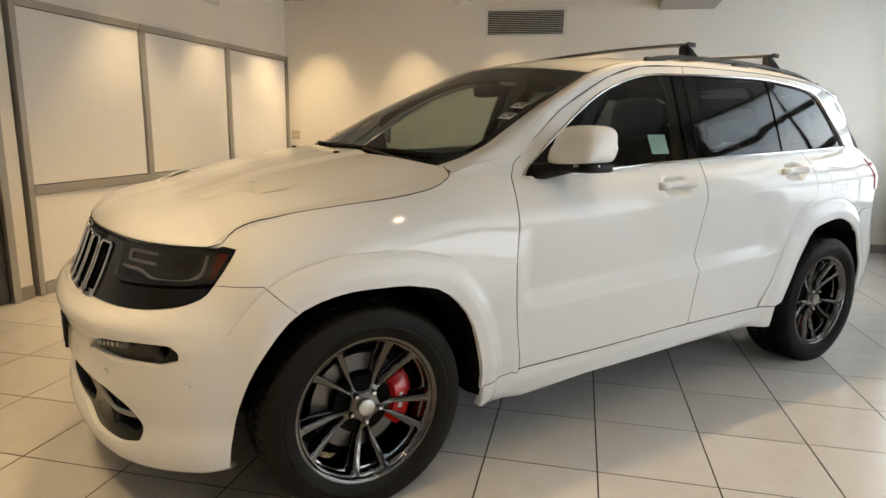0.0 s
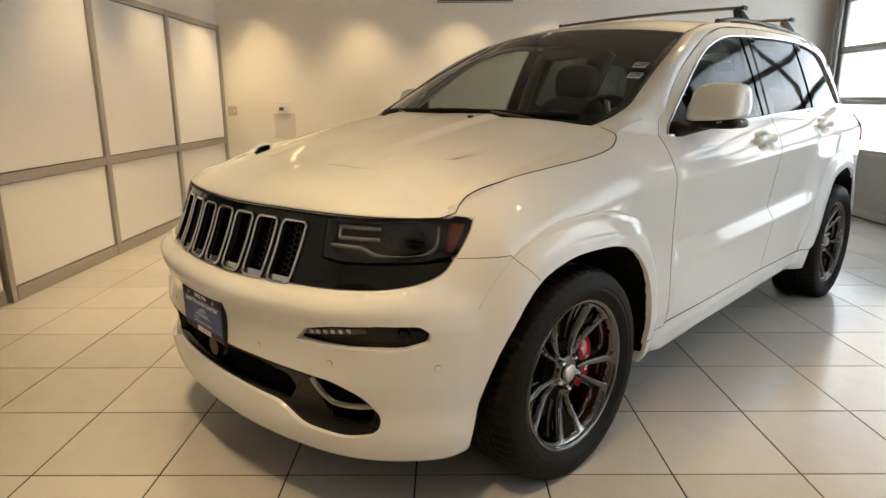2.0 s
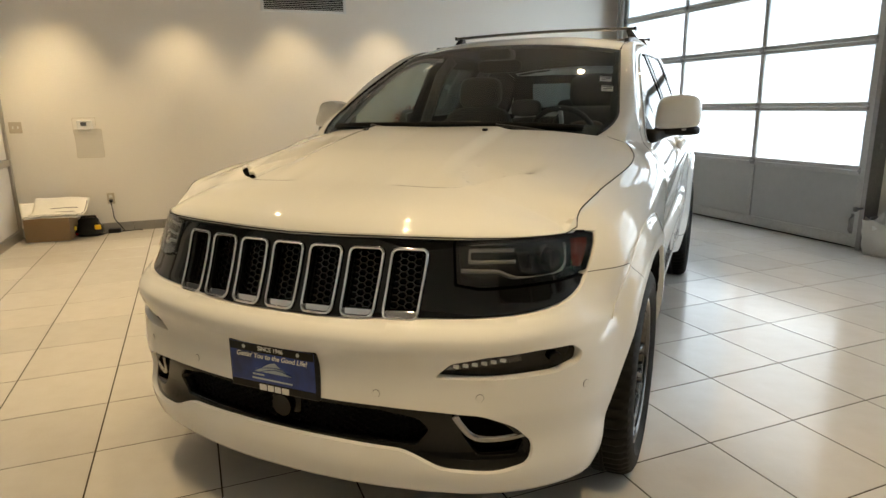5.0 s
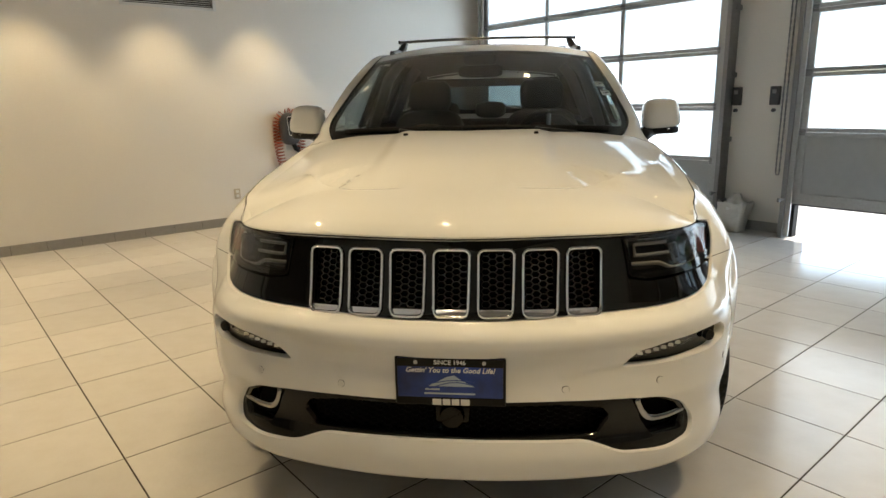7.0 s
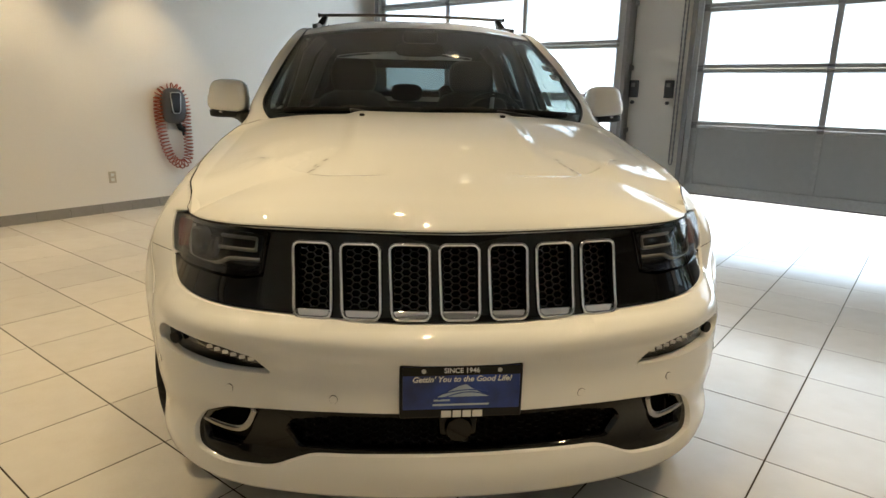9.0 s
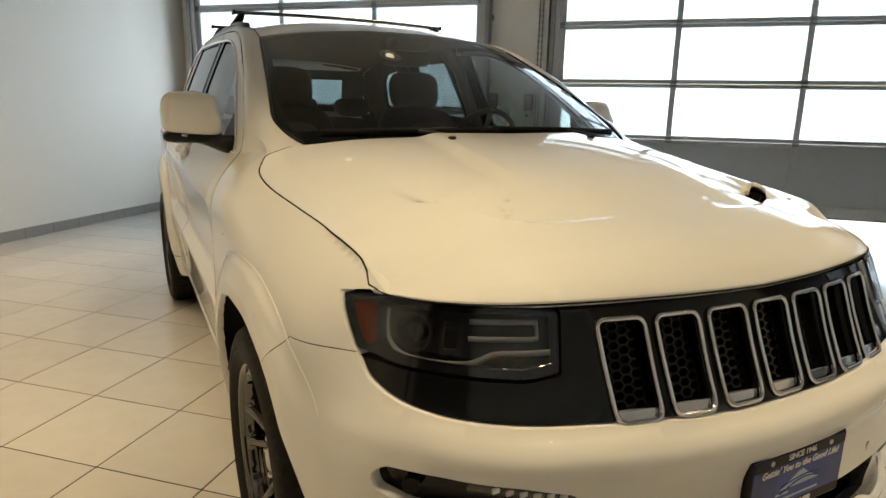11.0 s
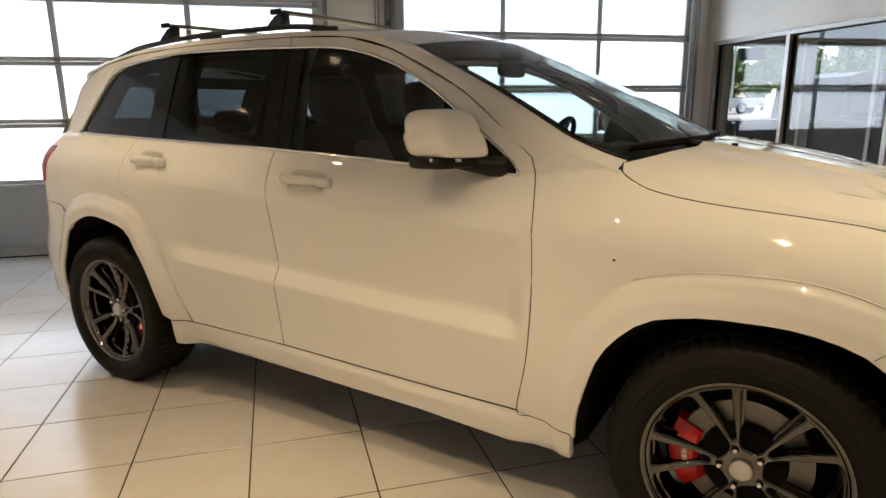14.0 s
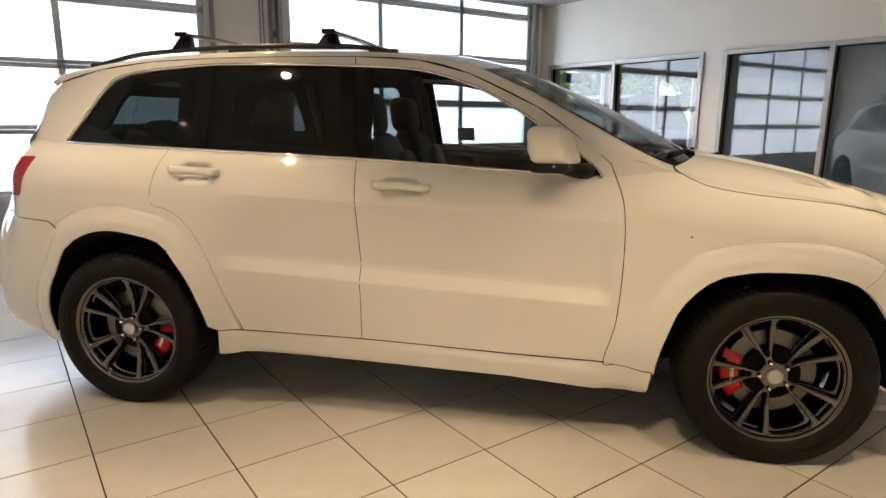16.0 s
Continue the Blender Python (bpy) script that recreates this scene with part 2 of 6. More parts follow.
def grid_surface(fn, us, vs, thick=0.0):
    """A sheet fn(u, v) over the two rows of parameters, with a thickness if wanted."""
    bm = bmesh.new()
    g = [[bm.verts.new(fn(u, v)) for v in vs] for u in us]
    for i in range(len(us) - 1):
        for j in range(len(vs) - 1):
            bm.faces.new((g[i][j], g[i + 1][j], g[i + 1][j + 1], g[i][j + 1]))
    if thick:
        bmesh.ops.recalc_face_normals(bm, faces=bm.faces)
        bmesh.ops.solidify(bm, geom=bm.faces[:], thickness=thick)
    return bm


def spline2(pts, n=6, closed=False):
    """Catmull-Rom through 2D or 3D points."""
    p = np.array(pts, float)
    k = len(p)
    out = []
    for i in range(k if closed else k - 1):
        a, b, c, d = (p[(i - 1) % k], p[i], p[(i + 1) % k], p[(i + 2) % k]) if closed else (p[max(i - 1, 0)], p[i], p[i + 1], p[min(i + 2, k - 1)])
        for j in range(n):
            t = j / n
            out.append(.5 * ((2 * b) + (c - a) * t + (2 * a - 5 * b + 4 * c - d) * t * t + (3 * b - a - 3 * c + d) * t**3))
    if not closed:
        out.append(p[-1])
    return np.array(out)


def rounded(pts, r=.02, n=4):
    """Closed polygon with its corners rounded."""
    p = np.array(pts, float)
    out = []
    for i in range(len(p)):
        a, b, c = p[i - 1], p[i], p[(i + 1) % len(p)]
        la, lc = np.linalg.norm(a - b), np.linalg.norm(c - b)
        k = min(r, la * .45, lc * .45)
        q0, q1 = b + (a - b) / max(la, 1e-9) * k, b + (c - b) / max(lc, 1e-9) * k
        for j in range(n + 1):
            t = j / n
            out.append((1 - t)**2 * q0 + 2 * t * (1 - t) * b + t * t * q1)
    return np.array(out)


def evenly(loop, step):
    out = []
    for a, b in zip(loop, np.roll(loop, -1, 0)):
        k = max(1, int(math.ceil(np.linalg.norm(b - a) / step)))
        out += [a + (b - a) * j / k for j in range(k)]
    return np.array(out)


def inset(loop, d):
    """Moves a closed loop inwards by d."""
    keep = [i for i in range(len(loop)) if np.linalg.norm(loop[i] - loop[i - 1]) > 1e-5]
    p = loop[keep]
    t = np.roll(p, -1, 0) - np.roll(p, 1, 0)
    t /= np.linalg.norm(t, axis=1)[:, None] + 1e-12
    area = np.sum(p[:, 0] * np.roll(p[:, 1], -1) - np.roll(p[:, 0], -1) * p[:, 1])
    n = np.stack((-t[:, 1], t[:, 0]), 1) * (1 if area > 0 else -1)
    return p + n * d


def inside(pts, loop):
    x, y = pts[:, 0], pts[:, 1]
    r = np.zeros(len(pts), bool)
    for (x0, y0), (x1, y1) in zip(loop, np.roll(loop, -1, 0)):
        if y0 != y1:
            r ^= ((y0 > y) != (y1 > y)) & (x < (x1 - x0) * (y - y0) / (y1 - y0) + x0)
    return r


def panel(name, loop, fn, material, parent=None, label="", holes=(), step=.02, gap=.002, thick=.012, out=0.0, flip=False, rows=(), lines=()):
    """A pressed panel: a flat outline with holes, laid on the surface fn(a, b, out), its edges turned in."""
    from mathutils.geometry import delaunay_2d_cdt
    loops = [evenly(inset(np.array(loop, float), gap), step)] + [evenly(inset(np.array(h, float), -gap), step) for h in holes]
    lo, hi = loops[0].min(0), loops[0].max(0)
    gx, gy = np.meshgrid(np.arange(lo[0] + step * .5, hi[0], step), np.arange(lo[1] + step * .5, hi[1], step * .87), indexing="ij")
    gx = gx + (np.arange(gx.shape[1]) % 2)[None, :] * step * .5
    pts = np.stack((gx.ravel(), gy.ravel()), 1)
    ok = inside(pts, loops[0])
    for h in loops[1:]:
        ok &= ~inside(pts, h)
    pts = pts[ok]
    edge = np.concatenate(loops)
    if len(pts):
        near = np.full(len(pts), 9.0)
        for k in range(0, len(edge), 64):
            near = np.minimum(near, np.min(np.hypot(pts[:, None, 0] - edge[None, k:k + 64, 0], pts[:, None, 1] - edge[None, k:k + 64, 1]), 1))
        pts = pts[near > step * .55]
    extra = [evenly(inset(np.array(h, float), -d), step * .7) for d in rows for h in holes]
    if extra and len(pts):
        line = np.concatenate(extra)
        near = np.full(len(pts), 9.0)
        for k in range(0, len(line), 64):
            near = np.minimum(near, np.min(np.hypot(pts[:, None, 0] - line[None, k:k + 64, 0], pts[:, None, 1] - line[None, k:k + 64, 1]), 1))
        pts = pts[near > step * .45]
    runs = []
    for q in lines:
        q = np.array(q, float)
        ok = inside(q, loops[0])
        for h in loops[1:]:
            ok &= ~inside(q, h)
        ok &= np.min(np.hypot(q[:, None, 0] - edge[None, :, 0], q[:, None, 1] - edge[None, :, 1]), 1) > .003
        runs.append((q, ok))
    if runs and len(pts):
        line = np.concatenate([q[ok] for q, ok in runs])
        near = np.full(len(pts), 9.0)
        for k in range(0, len(line), 64):
            near = np.minimum(near, np.min(np.hypot(pts[:, None, 0] - line[None, k:k + 64, 0], pts[:, None, 1] - line[None, k:k + 64, 1]), 1)) if len(line[k:k + 64]) else near
        pts = pts[near > .004]
    vs, es, base = [], [], 0
    for q in loops + extra:
        vs += [Vector(v) for v in q]
        es += [(base + i, base + (i + 1) % len(q)) for i in range(len(q))]
        base += len(q)
    for q, ok in runs:
        for i in np.flatnonzero(ok):
            vs.append(Vector(q[i]))
            if i and ok[i - 1]:
                es.append((base - 1, base))
            base += 1
    vs += [Vector(v) for v in pts]
    r = delaunay_2d_cdt(vs, es, [], 0, 1e-6)
    v2 = np.array([(v.x, v.y) for v in r[0]])
    tri = np.array([f for f in r[2] if len(f) == 3])
    mid = v2[tri].mean(1)
    ok = inside(mid, loops[0])
    for h in loops[1:]:
        ok &= ~inside(mid, h)
    tri = tri[ok]
    p = fn(v2[:, 0], v2[:, 1], out)
    e = 1e-3
    du = fn(v2[:, 0] + e, v2[:, 1], out) - fn(v2[:, 0] - e, v2[:, 1], out)
    dv = fn(v2[:, 0], v2[:, 1] + e, out) - fn(v2[:, 0], v2[:, 1] - e, out)
    nr = np.cross(du, dv)
    nr /= np.linalg.norm(nr, axis=1)[:, None] + 1e-12
    back = fn(v2[:, 0], v2[:, 1], out - .02)
    if np.mean(np.sum((p - back) * nr, 1)) < 0:
        nr = -nr
    fn_ = np.cross(p[tri[:, 1]] - p[tri[:, 0]], p[tri[:, 2]] - p[tri[:, 0]])
    tri = np.where((np.sum(fn_ * nr[tri[:, 0]], 1) < 0)[:, None], tri[:, ::-1], tri)
    # turned-in rim along every free edge
    count = {}
    for a, b, c in tri:
        for u, w in ((a, b), (b, c), (c, a)):
            count[(u, w)] = 1
    free = [(u, w) for (u, w) in count if (w, u) not in count]
    inner = fn(v2[:, 0], v2[:, 1], out - thick) if thick else None
    verts, norms, faces = list(p), list(nr), [tuple(t) for t in tri]
    if thick:
        for u, w in free:
            k = len(verts)
            q = [p[u], p[w], inner[w], inner[u]]
            n0 = np.cross(q[3] - q[0], q[1] - q[0])
            n0 /= np.linalg.norm(n0) + 1e-12
            verts += q
            soft = [(n0 + nr[u]) * .7, (n0 + nr[w]) * .7, n0, n0]
            norms += [x / (np.linalg.norm(x) + 1e-12) for x in soft]
            faces.append((k, k + 3, k + 2, k + 1))
    verts, norms = np.array(verts), np.array(norms)
    if flip:
        verts[:, 1] *= -1
        norms[:, 1] *= -1
        faces = [f[::-1] for f in faces]
    me = bpy.data.meshes.new(name)
    me.from_pydata([tuple(v) for v in verts], [], faces)
    me.polygons.foreach_set("use_smooth", [True] * len(me.polygons))
    me.normals_split_custom_set_from_vertices([tuple(v) for v in norms])
    me.update()
    return mesh_ob(name, me, material, parent, label)


# ---- the room ----
def wall(name, lo, hi, label, holes=(), axis="u", material=None):
    """A wall slab between two corners in the room's plan; holes: (from, to, z0, z1) along it."""
    ob = empty(name, label, "wall", ROOM, kind="structure")
    k = 1 if axis == "u" else 0           # the slab runs along v (axis u held) or along u
    cuts = sorted({lo[k], hi[k], *[h[0] for h in holes], *[h[1] for h in holes]})
    bm = bmesh.new()
    for a, b in zip(cuts, cuts[1:]):
        spans = [(lo[2], hi[2])]
        for h in holes:
            if h[0] <= a and b <= h[1]:
                spans = [s for s in ((lo[2], h[2]), (h[3], hi[2])) if s[1] - s[0] > .001]
        for z0, z1 in spans:
            p, q = list(lo), list(hi)
            p[k], q[k], p[2], q[2] = a, b, z0, z1
            box(bm, p, q)
    bmesh.ops.remove_doubles(bm, verts=bm.verts, dist=1e-5)
    part("wall_face", bm, material or M_WALL, ob)
    return ob


D1 = (-3.93, -.39)     # openings of the two sectional doors, along v
D2 = (.43, 3.84)
wall("wall_garage", (U0 - .2, V0 - .2, 0), (U0, 8.4, CEIL), "cream painted wall with two wide door openings", [(D1[0], D1[1], 0, 2.80), (D2[0], D2[1], 0, 2.80), (4.55, 5.65, 0, 2.15), (5.80, 8.0, .12, 2.15)])
wall("wall_back", (U0, V0 - .2, 0), (U1 + .2, V0, CEIL), "cream painted wall washed by downlights", axis="v")
wall("wall_partition", (U1, V0, 0), (U1 + .12, V1, CEIL), "cream painted wall round the panel partition", [(-4.235, -.10, 0, 2.17), (.09, 1.05, 0, 2.12)])
wall("wall_window", (U0, V1, 0), (U1 + .12, V1 + .14, CEIL), "pale painted wall with interior windows", [(-3.62, -1.27, .10, 2.09), (-1.045, 1.13, .10, 2.09)], axis="v")
wall("wall_office_back", (U0, 8.25, 0), (U1 + .12, 8.4, CEIL), "grey wall of the room beyond the windows, darkened to look dim", axis="v", material=M_OFFICE)
wall("wall_office_side", (U1, V1 + .14, 0), (U1 + .12, 8.25, CEIL), "grey side wall of the room beyond the windows, darkened to look dim", material=M_OFFICE)
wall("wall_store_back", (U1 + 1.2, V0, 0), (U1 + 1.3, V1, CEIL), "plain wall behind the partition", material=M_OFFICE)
tagged(part("ceiling", B((U0 - .2, V0 - .2, CEIL), (U1 + 1.3, 8.4, CEIL + .15)), M_CEIL, m=ROOM), "flat painted ceiling, darkened to weaken bounced light", "ceiling", kind="structure")
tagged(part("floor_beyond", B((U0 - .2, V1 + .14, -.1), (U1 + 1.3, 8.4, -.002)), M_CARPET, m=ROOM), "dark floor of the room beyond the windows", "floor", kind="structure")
floor = tagged(part("floor", B((U0 - .2, V0 - .2, -.12), (U1 + 1.3, V1 + .14, -.0014)), M_GROUT, m=ROOM), "large cream glazed tiles with dark joints", "floor", kind="structure")

# baseboards
for lo, hi in (((U0 + .01, V0, 0), (U1, V0 + .012, .10)), ((U0, D1[1] + .08, 0), (U0 + .012, D2[0] - .06, .10)),
               ((U0 + .01, V1 - .012, 0), (U1, V1, .10)), ((U1 - .012, -.10, 0), (U1, .03, .10))):
    base = empty("baseboard", "grey stone tile skirting along the wall", "baseboard", ROOM, kind="structure")
    k = 0 if hi[0] - lo[0] > hi[1] - lo[1] else 1
    back = [list(lo), list(hi)]
    back[1][1 - k] = lo[1 - k] + .006 if lo[1 - k] in (V0, U0) else hi[1 - k]
    back[0][1 - k] = lo[1 - k] if lo[1 - k] in (V0, U0) else hi[1 - k] - .006
    part("mortar_bed", B(back[0], (back[1][0], back[1][1], .096)), M_GROUT, base)
    run, at = hi[k] - lo[k], lo[k]
    while at < hi[k] - .01:
        a, b = list(lo), list(hi)
        a[k], b[k] = at + .0012, min(at + .3045, hi[k]) - .0012
        part("skirting_tile", B(a, b, .0025, 1), M_BASE, base)
        at += .3045

# panel partition: aluminium frame with white boards
FR = .05
part_ob = empty("panel_partition", "aluminium framed partition with glossy white boards", "partition", ROOM, kind="structure")
PV = (-4.235, -2.83, -1.465, -.15)
for v in PV:
    w = FR if v in (PV[0], PV[-1]) else .065
    part("mullion", B((U1 - .035, v - w / 2 + (.025 if v == PV[0] else 0), 0), (U1 + .06, v + w / 2 + (.025 if v == PV[0] else 0), 2.17), .003), M_ALU, part_ob)
for a, b in zip(PV, PV[1:]):
    a, b = a + .034 + (.018 if a == PV[0] else 0), b - .034
    for z0, z1 in ((0, .09), (.77, .835), (2.115, 2.17)):
        part("rail", B((U1 - .032, a, z0), (U1 + .058, b, z1), .003), M_ALU, part_ob)
    for z0, z1 in ((.09, .77), (.835, 2.115)):
        part("gasket", B((U1 - .004, a, z0), (U1 + .01, b, z1)), M_GASKET, part_ob)
        part("board", B((U1 - .012, a + .006, z0 + .006), (U1 - .003, b - .006, z1 - .006), .002), M_BOARD, part_ob)
door_frame = empty("door_frame", "dark aluminium frame of a doorway in the wall", "door", ROOM, kind="structure")
for lo, hi in (((U1 - .03, .03, 0), (U1 + .06, .09, 2.18)), ((U1 - .03, 1.05, 0), (U1 + .06, 1.11, 2.18)), ((U1 - .03, .09, 2.12), (U1 + .06, 1.05, 2.18))):
    part("jamb", B(lo, hi, .003), M_ALU, door_frame)
part("door_leaf", B((U1 + .01, .092, .01), (U1 + .05, 1.048, 2.118), .003), M_GREYPL, door_frame)


# sectional doors
def sectional_door(v0, v1, z0, mull, label):
    ob = empty("sectional_door", label, "garage door", ROOM, group="sectional doors")
    u = -3.66
    rails = [.70, 1.26, 1.82, 2.38]
    if z0 > .2:
        rails = [z0 + x for x in (.685, 1.225, 1.785, 2.345)]
    cols = [v0, *mull, v1]
    top = 2.86
    # stiles and rails of each section, with the joint between sections left open by 4 mm
    zs = [z0, *rails, min(rails[-1] + .56, top)]
    for i, (a, b) in enumerate(zip(zs, zs[1:])):
        lo_t, hi_t = .038, .038
        a2, b2 = a + .002, b - .002
        if b2 - a2 < .05:
            continue
        part("bottom_rail", B((u - .045, v0, a2), (u, v1, a2 + (.10 if i == 0 else lo_t)), .003), M_DOORALU, ob)
        part("top_rail", B((u - .045, v0, b2 - hi_t), (u, v1, b2), .003), M_DOORALU, ob)
        la = a2 + (.10 if i == 0 else lo_t)
        for k, v in enumerate(cols):
            w = .085 if k in (0, len(cols) - 1) else .052
            c = v + (w / 2 if k == 0 else -w / 2 if k == len(cols) - 1 else 0)
            part("stile", B((u - .044, c - w / 2, la), (u - .001, c + w / 2, b2 - hi_t), .002), M_DOORALU, ob)
        for k, (p, q) in enumerate(zip(cols, cols[1:])):
            p2 = p + (.085 if k == 0 else .026)
            q2 = q - (.085 if k == len(cols) - 2 else .026)
            if i == 0:
                part("infill_panel", B((u - .03, p2, la), (u - .014, q2, b2 - hi_t)), M_DOORPANEL, ob)
            else:
                part("pane", B((u - .026, p2, la), (u - .020, q2, b2 - hi_t)), M_PANE, ob)
        # hinges over the joints
        if i:
            for k, v in enumerate(cols):
                c = v + (.05 if k == 0 else -.05 if k == len(cols) - 1 else 0)
                bm = B((u, c - .028, a - .03), (u + .006, c + .028, a + .03), .002)
                cyl(bm, (u + .012, c - .03, a), (u + .012, c + .03, a), .009, seg=10)
                if k in (0, len(cols) - 1):
                    d = -1 if k == 0 else 1
                    cyl(bm, (u + .014, c, a), (u + .014, c + d * .10, a), .007, seg=8)
                part("hinge", bm, M_TRACK, ob, smooth=True)
    for a in (v0, v1 - .035):
        part("jamb_seal", B((U0, a, 0), (u - .048, a + .035, 2.80)), M_GASKET, ob)
    part("bottom_seal", B((u - .035, v0, z0 - .012), (u - .012, v1, z0 + .002)), M_GASKET, ob)
    bm = B((u, v1 - .09, z0 + .12), (u + .012, v1 - .05, z0 + .30), .003)
    tube(bm, [(u + .012, v1 - .07, z0 + .13), (u + .05, v1 - .07, z0 + .15), (u + .05, v1 - .07, z0 + .26), (u + .012, v1 - .07, z0 + .28)], .008, 8)
    part("lift_handle", bm, M_TRACK, ob, smooth=True)
    return ob


sectional_door(-3.96, -.36, .012, (-2.77, -1.61), "closed aluminium sectional door with frosted panes")
sectional_door(.40, 3.87, .335, (1.56, 2.70), "partly raised aluminium sectional door with frosted panes")

for v, way in ((-4.0, 1), (-.32, -1), (.36, 1), (3.91, -1)):
    ob = empty("door_track", "galvanised vertical track beside the sectional door", "door track", ROOM, group="door tracks")
    part("channel", B((-3.69, v - .022, 0), (-3.60, v + .022, 2.86), .004), M_TRACK, ob)
    part("angle", B((U0, v - .03 - way * .03, 0), (-3.70, v - .022 - way * .03, 2.86), .002), M_TRACK, ob)
    part("flange", B((-3.64, v - .03 + way * .045, .02), (-3.62, v + .03 + way * .04, 2.86), .002), M_DOORALU, ob)
    for z in (.25, .9, 1.55, 2.2):
        part("bracket", B((U0, v - .045, z), (-3.69, v + .03, z + .05), .003), M_TRACK, ob)
    bm = bmesh.new()
    cyl(bm, (-3.60, v, .38), (-3.50, v - way * .0, .38), .012, seg=10)
    box(bm, (-3.53, v - .012, .36), (-3.50, v + .012, .40), .004)
    part("lock_bolt", bm, M_TRACK, ob, smooth=True)

# boxes, switches and chain on the pier between the doors
for v in (-.26, .12):
    ob = empty("door_operator_switch", "black push-button switch box on the wall", "switch", ROOM, group="door switches")
    part("case", B((U0, v - .045, 1.27), (U0 + .05, v + .045, 1.45), .008), M_GREYPL, ob)
    part("button", B((U0 + .05, v - .02, 1.38), (U0 + .058, v + .02, 1.42), .004), M_TRACK, ob)
    part("knob", cyl(bmesh.new(), (U0, v - .01, 1.22), (U0 + .03, v - .01, 1.22), .018), M_GREYPL, ob, smooth=True)
ob = empty("hoist_chain", "steel door hoist chain hanging in a loop", "chain", ROOM)
for dv in (0, .035):
    bm = bmesh.new()
    for i in range(74):
        z = .62 + i * .0305
        c = Vector((U0 + .04, .20 + dv, z))
        a = (.008, .004, 0) if i % 2 else (.004, .008, 0)
        box(bm, (c.x - a[0], c.y - a[1], z), (c.x + a[0], c.y + a[1], z + .034), .002, 1)
    part("chain_run", bm, M_TRACK, ob)
part("chain_bight", tube(bmesh.new(), [(U0 + .04, .20 + .0175 - .0175 * math.cos(t), .62 - .03 * math.sin(t)) for t in np.linspace(0, math.pi, 9)], .006, 6), M_TRACK, ob)

def sheet(lo, hi):
    """One upright pane between two opposite corners."""
    bm = bmesh.new()
    bm.faces.new([bm.verts.new(p) for p in (lo, (hi[0], hi[1], lo[2]), hi, (lo[0], lo[1], hi[2]))])
    return bm


# interior windows
WT = 2.09
for cols, label in (((-3.62, -2.49, -1.27), "aluminium framed interior window looking to the exit door"), ((-1.045, .02, 1.13), "aluminium framed interior window")):
    ob = empty("window_frame", label, "window", ROOM, kind="structure", group="interior windows")
    for k, u in enumerate(cols):
        w = .05
        c = u + (w / 2 if k == 0 else -w / 2 if k == 2 else 0)
        part("mullion", B((c - w / 2, V1 - .025, .10), (c + w / 2, V1 + .10, WT), .003), M_ALU, ob)
    for p, q in zip(cols, cols[1:]):
        p2 = p + (.05 if p == cols[0] else .025)
        q2 = q - (.05 if q == cols[2] else .025)
        for z0, z1 in ((.10, .17), (WT - .045, WT)):
            part("rail", B((p2, V1 - .022, z0), (q2, V1 + .098, z1), .003), M_ALU, ob)
        for lo, hi in (((p2, V1 + .012, WT - .056), (q2, V1 + .05, WT - .045)), ((p2, V1 + .012, .17), (p2 + .006, V1 + .05, WT - .056)), ((q2 - .006, V1 + .012, .17), (q2, V1 + .05, WT - .056))):
            part("gasket", B(lo, hi), M_GASKET, ob)
        g = part("pane", sheet((p2, V1 + .03, .17), (q2, V1 + .03, WT - .045)), M_WINDOW, ob)
        g.visible_shadow = False

# glazed exit door beyond the windows
ob = empty("exit_door", "glazed aluminium exit door with a pull handle", "door", ROOM)
for lo, hi in (((U0 - .12, 4.55, 0), (U0 - .06, 4.62, 2.15)), ((U0 - .12, 5.58, 0), (U0 - .06, 5.65, 2.15)), ((U0 - .12, 4.62, 2.07), (U0 - .06, 5.58, 2.15)), ((U0 - .12, 4.62, 0), (U0 - .06, 5.58, .2))):
    part("rail", B(lo, hi, .003), M_ALU, ob)
g = part("pane", sheet((U0 - .09, 4.62, .2), (U0 - .09, 5.58, 2.07)), M_WINDOW, ob)
g.visible_shadow = False
part("pull_handle", tube(bmesh.new(), [(U0 - .06, 4.70, .85), (U0, 4.70, .85), (U0, 4.70, 1.15), (U0 - .06, 4.70, 1.15)], .012, 8), M_CHROME, ob, smooth=True)
part("door_closer", B((U0 - .06, 4.68, 1.90), (U0 + .0, 5.02, 2.04), .006), M_GREYPL, ob)
ob = empty("exit_sign", "green exit sign above the glazed door", "sign", ROOM)
part("case", B((U0 + .0, 4.85, 2.3), (U0 + .05, 5.25, 2.5), .005), M_WHITEPL, ob)
part("face", B((U0 + .05, 4.87, 2.32), (U0 + .056, 5.23, 2.48)), glow_mat("green_exit_light", (.03, .9, .3), 1.2), ob)

# unseen window, added to let more daylight into the room beyond
ob = empty("window_frame", "aluminium shopfront window added to light the room beyond", "window", ROOM, kind="structure")
for lo, hi in (((U0 - .12, 5.80, .12), (U0 - .06, 5.86, 2.15)), ((U0 - .12, 6.87, .12), (U0 - .06, 6.93, 2.15)), ((U0 - .12, 7.94, .12), (U0 - .06, 8.0, 2.15))):
    part("mullion", B(lo, hi, .003), M_ALU, ob)
for v0, v1 in ((5.86, 6.87), (6.93, 7.94)):
    for z0, z1 in ((.12, .18), (2.09, 2.15)):
        part("rail", B((U0 - .12, v0, z0), (U0 - .06, v1, z1), .003), M_ALU, ob)
    g = part("pane", sheet((U0 - .09, v0, .18), (U0 - .09, v1, 2.09)), M_WINDOW, ob)
    g.visible_shadow = False

